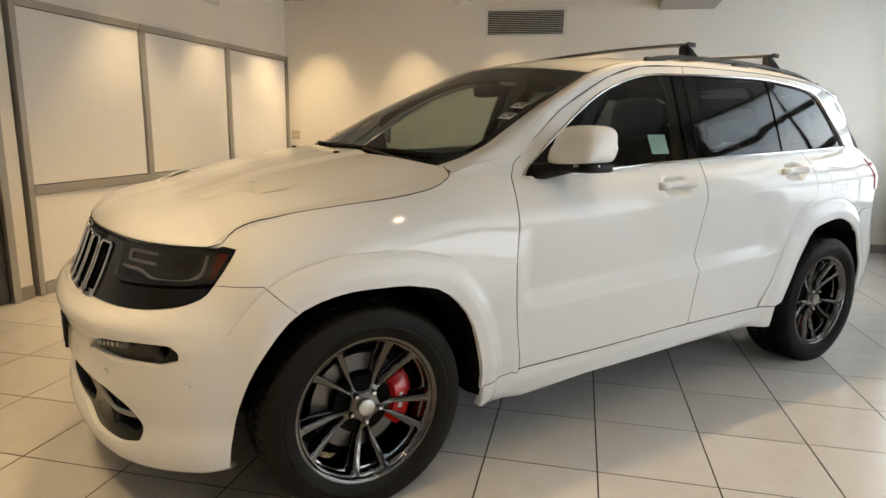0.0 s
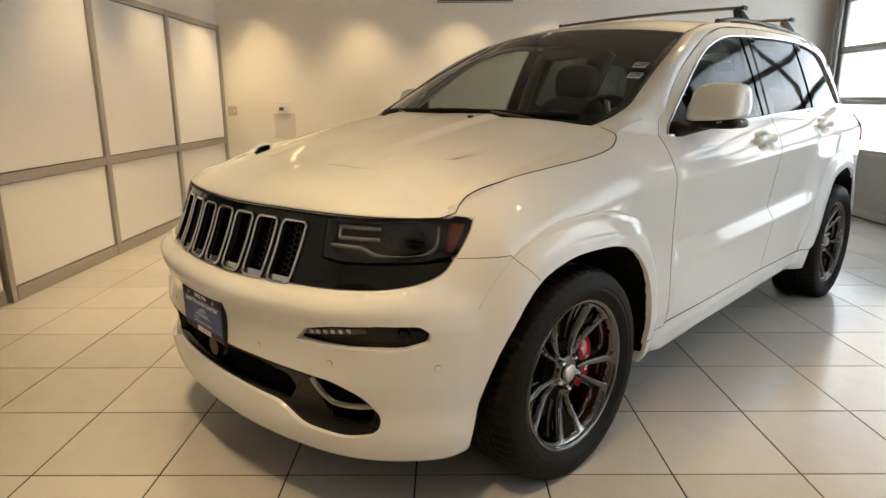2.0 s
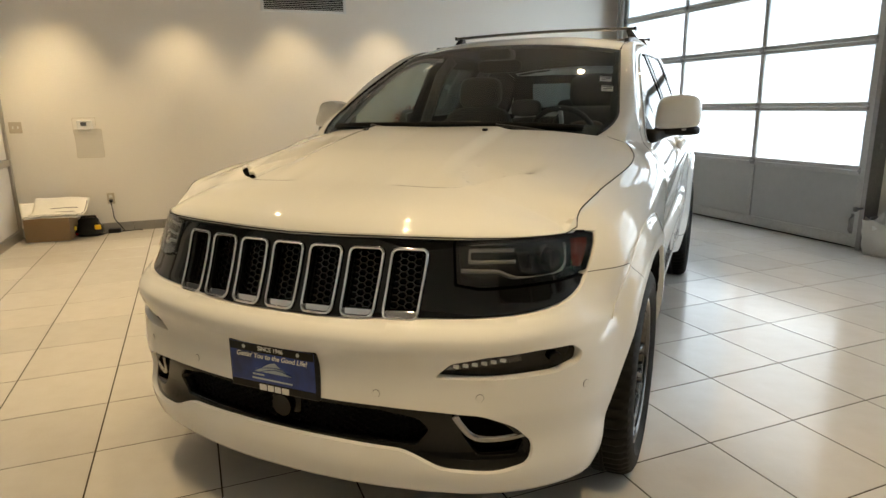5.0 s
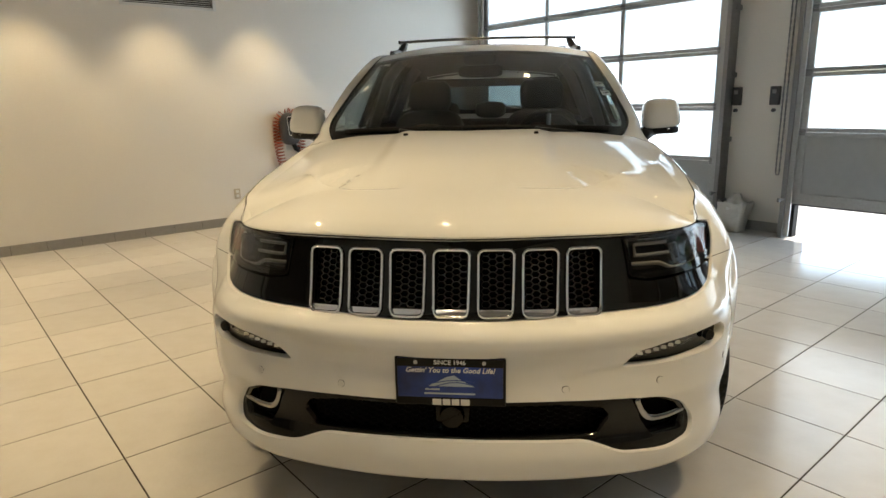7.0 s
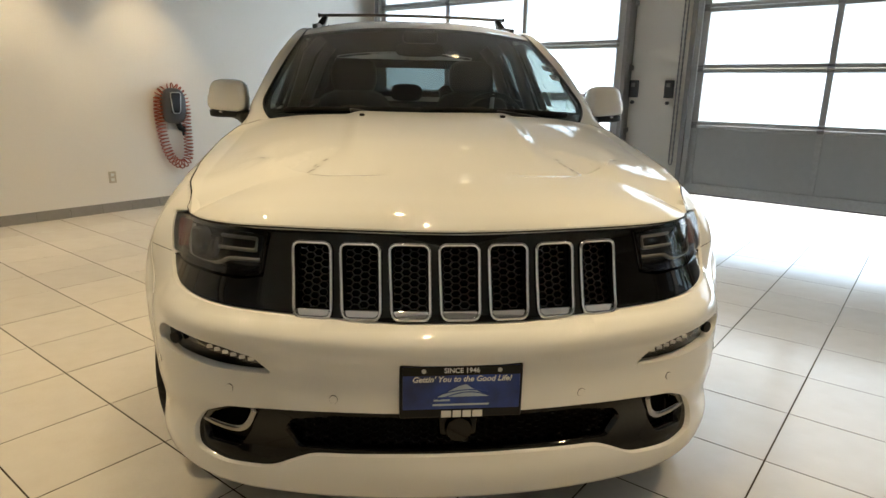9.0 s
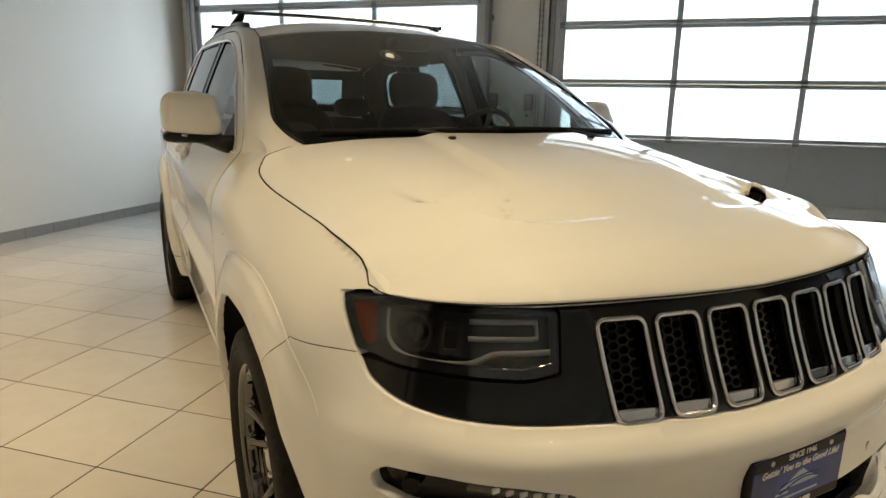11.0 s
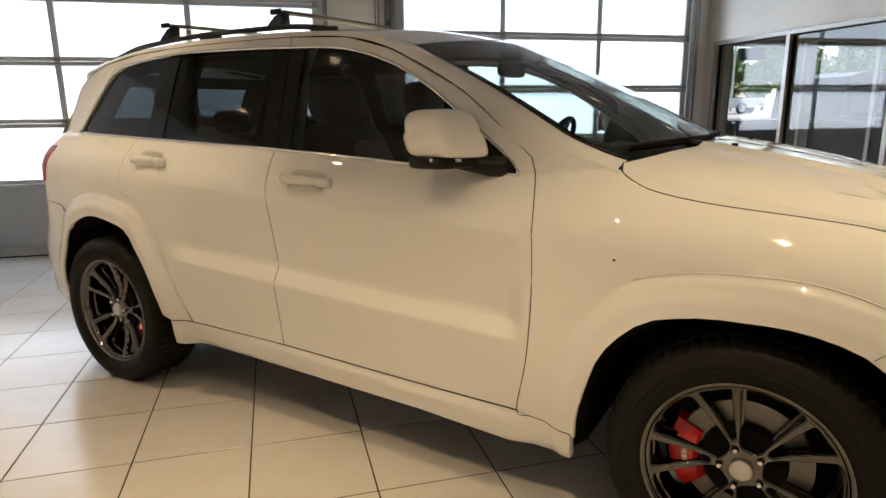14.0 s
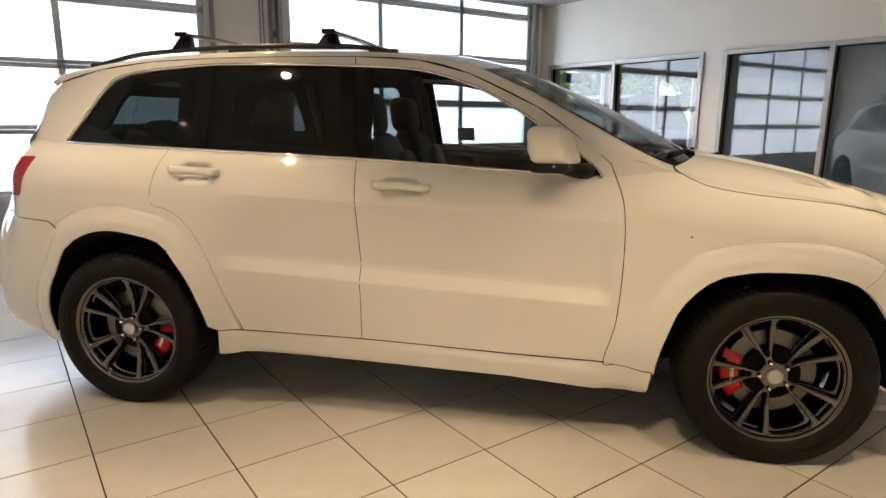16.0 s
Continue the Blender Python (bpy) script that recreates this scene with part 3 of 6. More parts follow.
# ceiling downlights that wash the walls; (-.8, -.15) is added unseen to brighten the car's roof
dim = {(1.45, 1.15): .36, (2.45, .15): .66, (1.98, 1.94): .46, (.2, -2.1): .72, (-.92, -1.06): .5, (1.0, 3.1): .8, (-.9, 1.9): .22, (-.8, -.15): .8, (-1.6, 3.3): .38}      # lamps set lower than the rest
M_LAMPDISC = glow_mat("lit_downlight", WARM, 2.5)
for u, v, aim in ((3.17, V0 + .55, (0, -.05)), (1.93, V0 + .55, (0, -.05)), (.74, V0 + .55, (0, -.05)), (-.35, V0 + .55, (0, -.05)),
                  (U1 - .55, -2.45, (.05, 0)), (U1 - .55, -3.55, (.05, 0)), (U1 - .55, -1.2, (.05, 0)),
                  (2.2, -1.3, (0, 0)), (1.45, 1.15, (0, 0)), (-.92, -1.06, (0, 0)), (2.45, .15, (0, 0)), (-.9, 1.9, (0, 0)), (.2, -2.1, (0, 0)), (-.8, -.15, (0, 0)), (1.0, 3.1, (0, 0)), (1.98, 1.94, (0, 0)), (-1.6, 3.3, (0, 0))):
    ob = empty("downlight", "round recessed warm ceiling downlight", "ceiling light", ROOM @ Matrix.Translation((u, v, CEIL)), group="ceiling downlights")
    part("trim_ring", lathe(bmesh.new(), [(.105, -.006), (.10, -.012), (.085, -.009), (.044, -.002), (.044, .0), (.105, .0)], 32, "Z"), M_WHITEPL, ob, smooth=True)
    part("bulb_face", cyl(bmesh.new(), (0, 0, -.004), (0, 0, -.001), .042, seg=28), M_LAMPDISC, ob)
    wash = aim != (0, 0)
    m = ROOM @ look((u, v, CEIL - .02), (u + aim[0] * 2, v + aim[1] * 2, CEIL - 1.02))
    lamp("downlight_beam", "SPOT", m, 32 if wash else 66 * dim.get((u, v), 1), WARM, cone=76 if wash else 92, blend=.75 if wash else .6, soft=.035)

# air grille, thermostat, switch plate, outlets
ob = empty("air_grille", "white framed air return grille high on the wall", "vent", ROOM)
u0, u1, z0, z1 = .07, 1.045, 2.385, 2.715
part("backing", B((u0 + .03, V0, z0 + .03), (u1 - .03, V0 + .003, z1 - .03)), M_CAVITY, ob)
for lo, hi in (((u0, V0, z0), (u0 + .035, V0 + .014, z1)), ((u1 - .035, V0, z0), (u1, V0 + .014, z1)), ((u0 + .035, V0, z0), (u1 - .035, V0 + .014, z0 + .03)), ((u0 + .035, V0, z1 - .03), (u1 - .035, V0 + .014, z1))):
    part("frame_bar", B(lo, hi, .003), M_WHITEPL, ob)
for i in range(13):
    z = z0 + .042 + i * .0205
    bm = bmesh.new()
    box(bm, (u0 + .035, -.006, -.001), (u1 - .035, .006, .001))
    bmesh.ops.rotate(bm, verts=bm.verts, cent=(0, 0, 0), matrix=Matrix.Rotation(radians(-38), 3, "X"))
    bmesh.ops.translate(bm, verts=bm.verts, vec=(0, V0 + .009, z))
    part("slat", bm, M_WHITEPL, ob)
ob = empty("air_grille", "small white air grille high on the wall", "vent", ROOM)
part("frame_plate", B((U1 - .012, -2.75, 2.52), (U1, -2.45, 2.74), .004), M_WHITEPL, ob)
for i in range(9):
    part("slat", B((U1 - .018, -2.73, 2.545 + i * .02), (U1 - .011, -2.47, 2.555 + i * .02), .001), M_PLATE, ob)

ob = empty("thermostat", "white wall thermostat under a clear cover", "thermostat", ROOM)
part("body", B((2.885, V0, 1.12), (3.025, V0 + .03, 1.22), .008), M_WHITEPL, ob)
part("screen", B((2.935, V0 + .03, 1.16), (2.99, V0 + .033, 1.20)), M_GREYPL, ob)
M_ACRYLIC = clear_mat("dusty_clear_plastic", (.95, .94, .92), gloss=.12, haze=.12)
part("clear_cover", sheet((2.80, V0 + .018, .825), (3.06, V0 + .018, 1.125)), M_ACRYLIC, ob).visible_shadow = False
part("cover_edge", tube(bmesh.new(), [(u, V0 + .018, z) for u, z in rounded([(2.80, .825), (3.06, .825), (3.06, 1.125), (2.80, 1.125)], .02)], .002, 6, closed=True), M_PLATE, ob, smooth="all")
part("guard_edge", tube(bmesh.new(), [(u, V0 + .045, z) for u, z in rounded([(2.845, 1.075), (3.060, 1.075), (3.060, 1.245), (2.845, 1.245)], .012)], .0022, 6, closed=True), M_PLATE, ob, smooth="all")
ob = empty("switch_plate", "ivory double light switch plate on the wall", "switch", ROOM)
part("plate", B((3.53, V0, 1.10), (3.645, V0 + .006, 1.215), .003), M_PLATE, ob)
for u in (3.565, 3.61):
    part("toggle", B((u - .006, V0 + .006, 1.145), (u + .006, V0 + .016, 1.17), .002), M_WHITEPL, ob)
for u, z in ((2.80, .37), (.03, .366)):
    ob = empty("wall_outlet", "ivory power outlet plate low on the wall", "outlet", ROOM, group="wall outlets")
    part("plate", B((u - .037, V0, z - .06), (u + .037, V0 + .006, z + .06), .003), M_PLATE, ob)
    for dz in (-.025, .025):
        part("socket", B((u - .017, V0 + .006, z + dz - .016), (u + .017, V0 + .009, z + dz + .016), .002), M_GREYPL if dz < 0 and u > 1 else M_WHITEPL, ob)
ob = empty("wall_outlet", "ivory power outlet plate low on the pier", "outlet", ROOM, group="wall outlets")
part("plate", B((-3.37, V0, .305), (-3.29, V0 + .006, .425), .003), M_PLATE, ob)

ob = empty("emergency_light", "white ceiling sprinkler and emergency lamp head", "ceiling fixture", ROOM)
bm = B((1.22, V0 + .02, 2.77), (1.42, V0 + .13, 2.87), .01)
part("body", bm, M_WHITEPL, ob)
for du in (.05, .15):
    part("lamp_head", cyl(bmesh.new(), (1.22 + du, V0 + .13, 2.80), (1.22 + du, V0 + .19, 2.78), .03, .04), M_WHITEPL, ob, smooth=True)
tagged(part("ceiling_duct", B((-1.55, V0, 2.66), (-.95, V0 + 1.4, CEIL), .01), M_CEIL, m=ROOM), "boxed duct under the ceiling, in its darkened colour", "duct", kind="structure")


# ---- the skin of the car ----
def curve1(x, xs, ys):
    """Smooth curve through (xs, ys), xs rising; works on arrays."""
    xs, ys = np.asarray(xs, float), np.asarray(ys, float)
    d = np.diff(ys) / np.diff(xs)
    m = np.concatenate(([d[0]], np.where(d[1:] * d[:-1] > 0, 2 * d[1:] * d[:-1] / (d[1:] + d[:-1] + 1e-12), 0), [d[-1]]))
    x = np.clip(x, xs[0], xs[-1])
    i = np.clip(np.searchsorted(xs, x) - 1, 0, len(xs) - 2)
    h = xs[i + 1] - xs[i]
    t = (x - xs[i]) / h
    return ((2 * t**3 - 3 * t**2 + 1) * ys[i] + (t**3 - 2 * t**2 + t) * h * m[i]
            + (3 * t**2 - 2 * t**3) * ys[i + 1] + (t**3 - t**2) * h * m[i + 1])


def ease(x, a, b):
    t = np.clip((x - a) / (b - a), 0, 1)
    return t * t * (3 - 2 * t)


# plan of the bumper line, from the middle of the nose round the corner and along the side to the tail
PLAN = np.array([(2.345, 0), (2.340, .15), (2.318, .333), (2.285, .48), (2.240, .614), (2.165, .735), (2.029, .857),
                 (1.90, .912), (1.75, .937), (1.45, .945), (.8, .945), (0, .945), (-.9, .942), (-1.45, .935),
                 (-1.85, .912), (-2.15, .86), (-2.32, .77), (-2.41, .6), (-2.45, .3), (-2.46, 0)])


def plan_tables():
    k = np.concatenate(([0], np.cumsum(np.hypot(*np.diff(PLAN, axis=0).T))))
    fine = np.linspace(0, k[-1], 3000)
    out = []
    for c in (0, 1):
        p = PLAN[:, c]
        m = np.gradient(p, k)
        m[0], m[-1] = (0, 0) if c == 0 else (1, -1)
        i = np.clip(np.searchsorted(k, fine) - 1, 0, len(k) - 2)
        h = k[i + 1] - k[i]
        t = (fine - k[i]) / h
        out.append((2 * t**3 - 3 * t**2 + 1) * p[i] + (t**3 - 2 * t**2 + t) * h * m[i] + (3 * t**2 - 2 * t**3) * p[i + 1] + (t**3 - t**2) * h * m[i + 1])
    s = np.concatenate(([0], np.cumsum(np.hypot(np.diff(out[0]), np.diff(out[1])))))
    return s, out[0], out[1]


S_T, X_T, Y_T = plan_tables()
NX_T, NY_T = np.gradient(Y_T, S_T), -np.gradient(X_T, S_T)
S_END = S_T[-1]


def s_at_x(x):
    return np.interp(-np.asarray(x, float), -X_T, S_T)


def belt(x):
    """Height at which the lower body ends: the hood's edge, then the window line."""
    return curve1(x, (-2.4, -1.81, -.4, .74, 1.0, 1.4, 1.75, 1.956, 2.1), (1.27, 1.249, 1.195, 1.148, 1.168, 1.115, 1.04, .975, .93))


def shoulder(x):
    return curve1(x, (-2.4, -2.05, -1.81, -1.4, -.9, .2, .74, 1.0, 1.9, 2.1), (.17, .15, .128, .095, .07, .075, .105, .15, .125, .12))


def arch_radius(a, rear=False):
    """The wheel opening round the hub: radius at angle a (0: forwards, 90 degrees: up)."""
    d = np.degrees(a)
    if rear:
        return curve1(d, (-40, -10, 2, 21, 47, 62, 79, 104, 121, 146, 181, 220), (.50, .475, .447, .437, .458, .495, .481, .485, .484, .437, .44, .46))
    return curve1(d, (-40, -15, 0, 20, 40, 57, 73, 91, 112, 127, 143, 162, 189, 220), (.54, .49, .455, .44, .446, .46, .447, .436, .458, .482, .48, .463, .478, .50))


def arch(x, z):
    """How far a point of the side lies outside the nearer wheel arch's opening (negative: inside)."""
    out = 9.0
    for wx, rear in ((1.4575, False), (-1.4575, True)):
        u, v = x - wx, z - .375
        a = np.arctan2(v, u)
        a = np.where(a < -math.pi / 2, a + 2 * math.pi, a)
        out = np.minimum(out, np.hypot(u, v) - arch_radius(a, rear))
    return out


# pressed lines of the doors: height, and how far the sheet stands out there
PRESS_Z = (.2, .28, .36, .385, .44, .666, .722, .742, 1.012, 1.05, 1.3)
PRESS_D = (-.12, -.05, -.03, -.034, -.026, .007, -.029, -.0315, .004, .004, -.004)


def press_lines(x0, x1):
    """Rows of points along the pressed lines between two places, to lay the sheet's edges on."""
    xs = np.arange(x0, x1, .011)
    return [np.stack((s_at_x(xs), c + d - .042 * xs), 1)[::-1] for c in (.666, .722, .742, 1.012) for d in (-.005, 0, .005)]


def offset(s, z):
    """How far the skin stands out from the plan at height z."""
    x = np.interp(s, S_T, X_T)
    front = curve1(z, (.19, .225, .25, .32, .40, .50, .56, .64, .70, .76, .85, .93, .98, 1.05),
                   (-.16, -.05, -.015, 0, -.012, 0, 0, .002, -.012, -.045, -.085, -.115, -.14, -.2))
    # rounded lip of the bumper, along the foot of the grille
    under = z - curve1(s, (0, .17, .5, .75, .91, 1.05, 1.3), (.742, .743, .755, .763, .78, .815, .85))
    front = front + curve1(under, (-.27, -.21, -.15, -.10, -.065, -.04, -.02, 0, .02), (0, -.006, -.010, 0, .019, .026, .020, .002, 0)) * (1 - ease(s, .62, 1.08))
    ledge = ease(x, -1.0, -.80) * ease(-x, -.82, -.735)
    plain = curve1(z, (.2, .28, .36, .385, .44, .58, .75, 1.0, 1.3), (-.12, -.05, -.03, -.025, -.012, .0, .0, .0, -.004))
    zz = z + .042 * x
    bent = sum(np.interp(zz + d, PRESS_Z, PRESS_D) for d in (-.005, -.0025, 0, .0025, .005)) / 5
    low = plain + (bent - plain) * ledge
    b, sh = belt(x), shoulder(x)
    reach = .2 - .033 * ledge
    roll = np.clip((z - (b - reach)) / reach, 0, 1)
    side = low - sh * roll * (.28 * ledge + (1 - .28 * ledge) * roll)
    up = np.maximum(z - b, 0)
    side = side - up * (.36 + .16 * up)
    far = arch(x, z)
    flare = .018 * ease(.108 - far, 0, .07) + .012 * (ease(.118 - far, 0, .026) * ease(z, .80, .88) + ease(.118 - far, 0, .05) * ease(-z, -.88, -.80))
    side = side + flare * ease(-x, -1.95, -1.8)
    for hx, hz in ((-.09, 1.094), (-1.05, 1.137)):
        side = side - .036 * np.exp(-((x - hx) / .07)**4 - ((z - hz + .004) / .036)**4)
    rear = curve1(z, (.25, .35, .6, .8, .95, 1.15, 1.25, 1.4, 1.65), (-.1, -.02, 0, -.04, -.10, -.15, -.19, -.30, -.50))
    wf = ease(x, 1.80, 2.02)
    wr = ease(-x, 2.0, 2.25)
    return side * (1 - wf) * (1 - wr) + front * wf + rear * wr


def skin(s, z, out=0.0):
    """A point of the body's skin: s along the plan from the nose (positive on the left side), z up, out: proud of it."""
    s, z = np.asarray(s, float), np.asarray(z, float)
    flip, s = np.where(s < 0, -1.0, 1.0), np.abs(s)
    d = offset(s, z) + out
    return np.stack((np.interp(s, S_T, X_T) + d * np.interp(s, S_T, NX_T),
                     flip * (np.interp(s, S_T, Y_T) + d * np.interp(s, S_T, NY_T)), z + 0 * s), -1)


def SX(pts):
    """Points given as (x, z) on the side, as (s, z) on the plan."""
    return [(float(s_at_x(x)), z) for x, z in pts]


def arch_line(a0, a1, rear=False, n=14, grow=0.0):
    wx = -1.4575 if rear else 1.4575
    out = []
    for d in np.linspace(a0, a1, n):
        a = math.radians(d)
        r = float(arch_radius(a, rear)) + grow
        out.append((wx + r * math.cos(a), .375 + r * math.sin(a)))
    return SX(out)


car = empty("suv", "white sport utility vehicle with dark chrome wheels and roof bars", "car")

# ---- outlines, as (along, height) ----
SMILE = [(0, .742), (.17, .742), (.33, .749), (.5, .755), (.7, .760), (.81, .766), (.91, .78), (.99, .805), (1.03, .842)]
DOOR_FRONT = [(.78, .379), (.819, .567), (.834, .828), (.822, 1.053), (.772, 1.202)]
B_LINE = [(-.282, .402), (-.277, .72), (-.304, 1.206)]
FRAME_SEAM = [(.772, 1.202), (.60, 1.335), (.457, 1.432), (.158, 1.572), (-.074, 1.632), (-.362, 1.649)]
DLO_TOP = [(-.357, 1.607), (-.069, 1.588), (.162, 1.526), (.338, 1.442), (.533, 1.315), (.70, 1.195), (.738, 1.150)]
BELT_LINE = [(.738, 1.146), (.354, 1.169), (-.304, 1.206), (-1.207, 1.238), (-1.815, 1.254)]
LAMP = [(.548, .952), (.62, .960), (1.0, .956), (1.115, .952), (1.065, .885), (1.038, .85), (.92, .838), (.82, .836), (.72, .834), (.63, .833), (.556, .843)]
INTAKE = [(.33, .507), (.5, .502), (.632, .494), (.723, .455), (.785, .388), (.767, .336), (.671, .317), (.512, .326), (.455, .352), (.40, .372), (.17, .377)]
DRL = [(.50, .600), (.548, .645), (.64, .664), (.785, .674), (.90, .672), (.932, .65), (.925, .62), (.85, .602), (.68, .597)]


def both(fn_side):
    for flip in (False, True):
        fn_side(flip)


# front bumper
low_front = arch_line(52, -22, n=12)
half = SMILE + [(1.036, .8465), (1.19, .8505), (1.284, .765)] + low_front[1:] + [(.93, .208), (.73, .206), (.5, .204), (.34, .203), (.1, .202)]
loop = spline2(SMILE, 4).tolist() + half[len(SMILE):]
full = [(-a, b) for a, b in reversed(loop[1:])] + loop
intake = [(-a, b) for a, b in reversed(INTAKE)] + INTAKE
intake_loop = rounded(intake, .03)
drl_l, drl_r = rounded(DRL, .012), rounded([(-a, b) for a, b in DRL], .012)
bumper = panel("front_bumper", full, skin, M_PAINT, car, holes=(intake_loop, drl_l, drl_r), step=.014, thick=.03, gap=.0010)

# black trim in the lower intake, with the side ducts
mesh_half = [(.33, .487), (.45, .470), (.478, .435), (.44, .384), (.17, .384)]
duct = [(.560, .486), (.63, .482), (.70, .452), (.760, .392), (.74, .358), (.62, .362), (.578, .42)]
M_loop = rounded([(-a, b) for a, b in reversed(mesh_half)] + mesh_half, .012)
duct_l, duct_r = rounded(duct, .012), rounded([(-a, b) for a, b in duct], .012)
trim = panel("intake_trim", inset(intake_loop, -.004), skin, M_BLACKGLOSS, car, "gloss black lower intake surround", holes=(M_loop, duct_l, duct_r), step=.016, out=-.016, thick=.05)
panel("intake_backing", inset(intake_loop, -.01), skin, M_CAVITY, car, step=.04, out=-.085, thick=0)


def hex_mesh(name, keep, origin, size, fn, material, parent, wall=.0016, depth=.008, wide=1.0):
    """Honeycomb screen: a ring of walls for every cell whose middle keep() accepts."""
    bm = bmesh.new()
    (a0, b0), (a1, b1) = origin
    dx, dy = size * 1.5 * wide, size * math.sqrt(3)
    for i in range(int((a1 - a0) / dx) + 2):
        for j in range(int((b1 - b0) / dy) + 2):
            c = (a0 + i * dx, b0 + j * dy + (dy / 2 if i % 2 else 0))
            if not keep(c):
                continue
            ring = [(c[0] + wide * size * math.cos(k * math.pi / 3), c[1] + size * math.sin(k * math.pi / 3)) for k in range(6)]
            inn = [(c[0] + wide * (size - 2 * wall) * math.cos(k * math.pi / 3), c[1] + (size - 2 * wall) * math.sin(k * math.pi / 3)) for k in range(6)]
            A = [bm.verts.new(Vector(fn(p[0], p[1], 0))) for p in ring]
            I = [bm.verts.new(Vector(fn(p[0], p[1], 0))) for p in inn]
            D = [bm.verts.new(Vector(fn(p[0], p[1], -depth))) for p in inn]
            for k in range(6):
                m = (k + 1) % 6
                bm.faces.new((A[k], A[m], I[m], I[k]))
                bm.faces.new((I[k], I[m], D[m], D[k]))
    return tagged(part(name, bm, material, parent), kind="stuff")


ml = np.array(M_loop)
hex_mesh("intake_mesh", lambda c: inside(np.array([c]), ml)[0], ((-.49, .375), (.49, .49)), .0115, lambda a, b, o: skin(a, b, o - .05), M_CAVITY, trim, wide=1.35)
bm = bmesh.new()
box(bm, (2.245, -.055, .41), (2.300, .055, .48), .014, 3)
part("radar_cover", bm, M_BLACKGLOSS, trim, smooth=True)
bm = cyl(bmesh.new(), (2.298, 0, .445), (2.318, 0, .445), .038, .034, seg=28)
part("radar_lens", bm, M_BLACKGLOSS, trim)
for sg in (1, -1):
    pts = [skin(sg * a, b, o) for a, b, o in spline2([(.556, .491, -.010), (.570, .462, -.014), (.594, .428, -.018), (.625, .411, -.020), (.68, .407, -.022), (.735, .411, -.022), (.764, .416, -.022)], 4)]
    part("duct_blade", tube(bmesh.new(), pts, .011, 10, flat=(.007, .0115)), M_BLADE, trim, "bright blade in the intake duct", smooth="all")

# slim lamps in the bumper
for sg, lp in ((1, drl_l), (-1, drl_r)):
    d = panel("running_lamp", inset(np.array(lp), -.003), skin, M_BLACKGLOSS, bumper, "gloss black slot with a clear lamp strip", step=.015, out=-.03, thick=0)
    st = [(.522, .618), (.553, .640), (.64, .655), (.742, .662), (.748, .645), (.64, .634), (.56, .620)]
    panel("lamp_strip", rounded([(sg * a, b) for a, b in st], .006), skin, M_LAMPDIM, d, step=.008, out=-.014, thick=.012)
    for k in range(6):
        a = .56 + k * .026
        p = skin(sg * a, .633 + .0035 * k, -.012)
        part("led_bead", B(Vector(p) - Vector((.003, .008, .005)), Vector(p) + Vector((.003, .008, .005)), .002), M_WHITEPL, d)
    panel("lamp_lens", rounded([(sg * a, b) for a, b in st], .006), skin, clear_mat("clear_lamp_lens", (.9, .9, .9)) if sg == 1 else bpy.data.materials["clear_lamp_lens"], d, step=.012, out=-.006, thick=0)
    q = skin(sg * .855, .637, -.022)
    part("parking_sensor", cyl(bmesh.new(), q, Vector(q) + Vector((.012, sg * .006, 0)), .017, seg=20), M_BLACK, d, smooth=True)
for a, z in ((.333, .543), (.625, .546), (.951, .545)):
    for sg in (1, -1):
        p, q = Vector(skin(sg * a, z, -.004)), Vector(skin(sg * a, z, .002))
        part("parking_sensor", cyl(bmesh.new(), p, q, .0105, seg=24), M_PAINT, bumper)
        part("sensor_ring", cyl(bmesh.new(), p, p + (q - p) * .82, .0113, seg=24), M_SATIN, bumper)

# grille panel with seven openings
slots = []
for k in range(-3, 4):
    ct, cb = .1385 * k, .1315 * k
    slots.append(rounded([(ct - .056, .932), (ct + .056, .932), (cb + .0505, .752), (cb - .0505, .752)], .022, 5))
half = spline2(SMILE, 4).tolist()
top = [(1.02, .838), (.92, .834), (.82, .832), (.72, .830), (.63, .829), (.552, .840), (.543, .953), (.35, .957), (.17, .957)]
loop = half + top
full = [(-a, b) for a, b in reversed(half)] + half[1:] + top + [(-a, b) for a, b in reversed(top)]
grille = panel("grille_panel", full, skin, M_BLACKGLOSS, car, "gloss black grille panel with seven openings", holes=slots, step=.016, out=-.008, gap=.003, thick=.035)
panel("grille_backing", rounded([(-.5, .945), (.5, .945), (.47, .745), (-.47, .745)], .02), skin, M_CAVITY, grille, step=.05, out=-.075, thick=0)
for k, sl in enumerate(slots):
    ring = part("grille_ring", tube(bmesh.new(), [skin(p[0], p[1], -.004) for p in evenly(np.array(sl)[np.linalg.norm(sl - np.roll(sl, 1, 0), axis=1) > 1e-5], .03)], .0052, 10, closed=True), M_CHROME, grille, "chrome ring round a grille opening", smooth="all")
    c = .1315 * (k - 3)
    panel("ring_sill", rounded([(c - .049, .768), (c + .049, .768), (c + .049, .7535), (c - .049, .7535)], .008), skin, M_CHROME, ring, step=.012, out=-.012, gap=0, thick=.02)
    sa = np.array(sl)
    well = inset(sa, .007)
    hex_mesh("grille_mesh", lambda q: inside(np.array([q]), well)[0], (tuple(sa.min(0)), tuple(sa.max(0))), .0102, lambda a, b, o: skin(a, b, o - .028), M_BLACKGLOSS, ring, depth=.012, wide=1.5, wall=.0011)


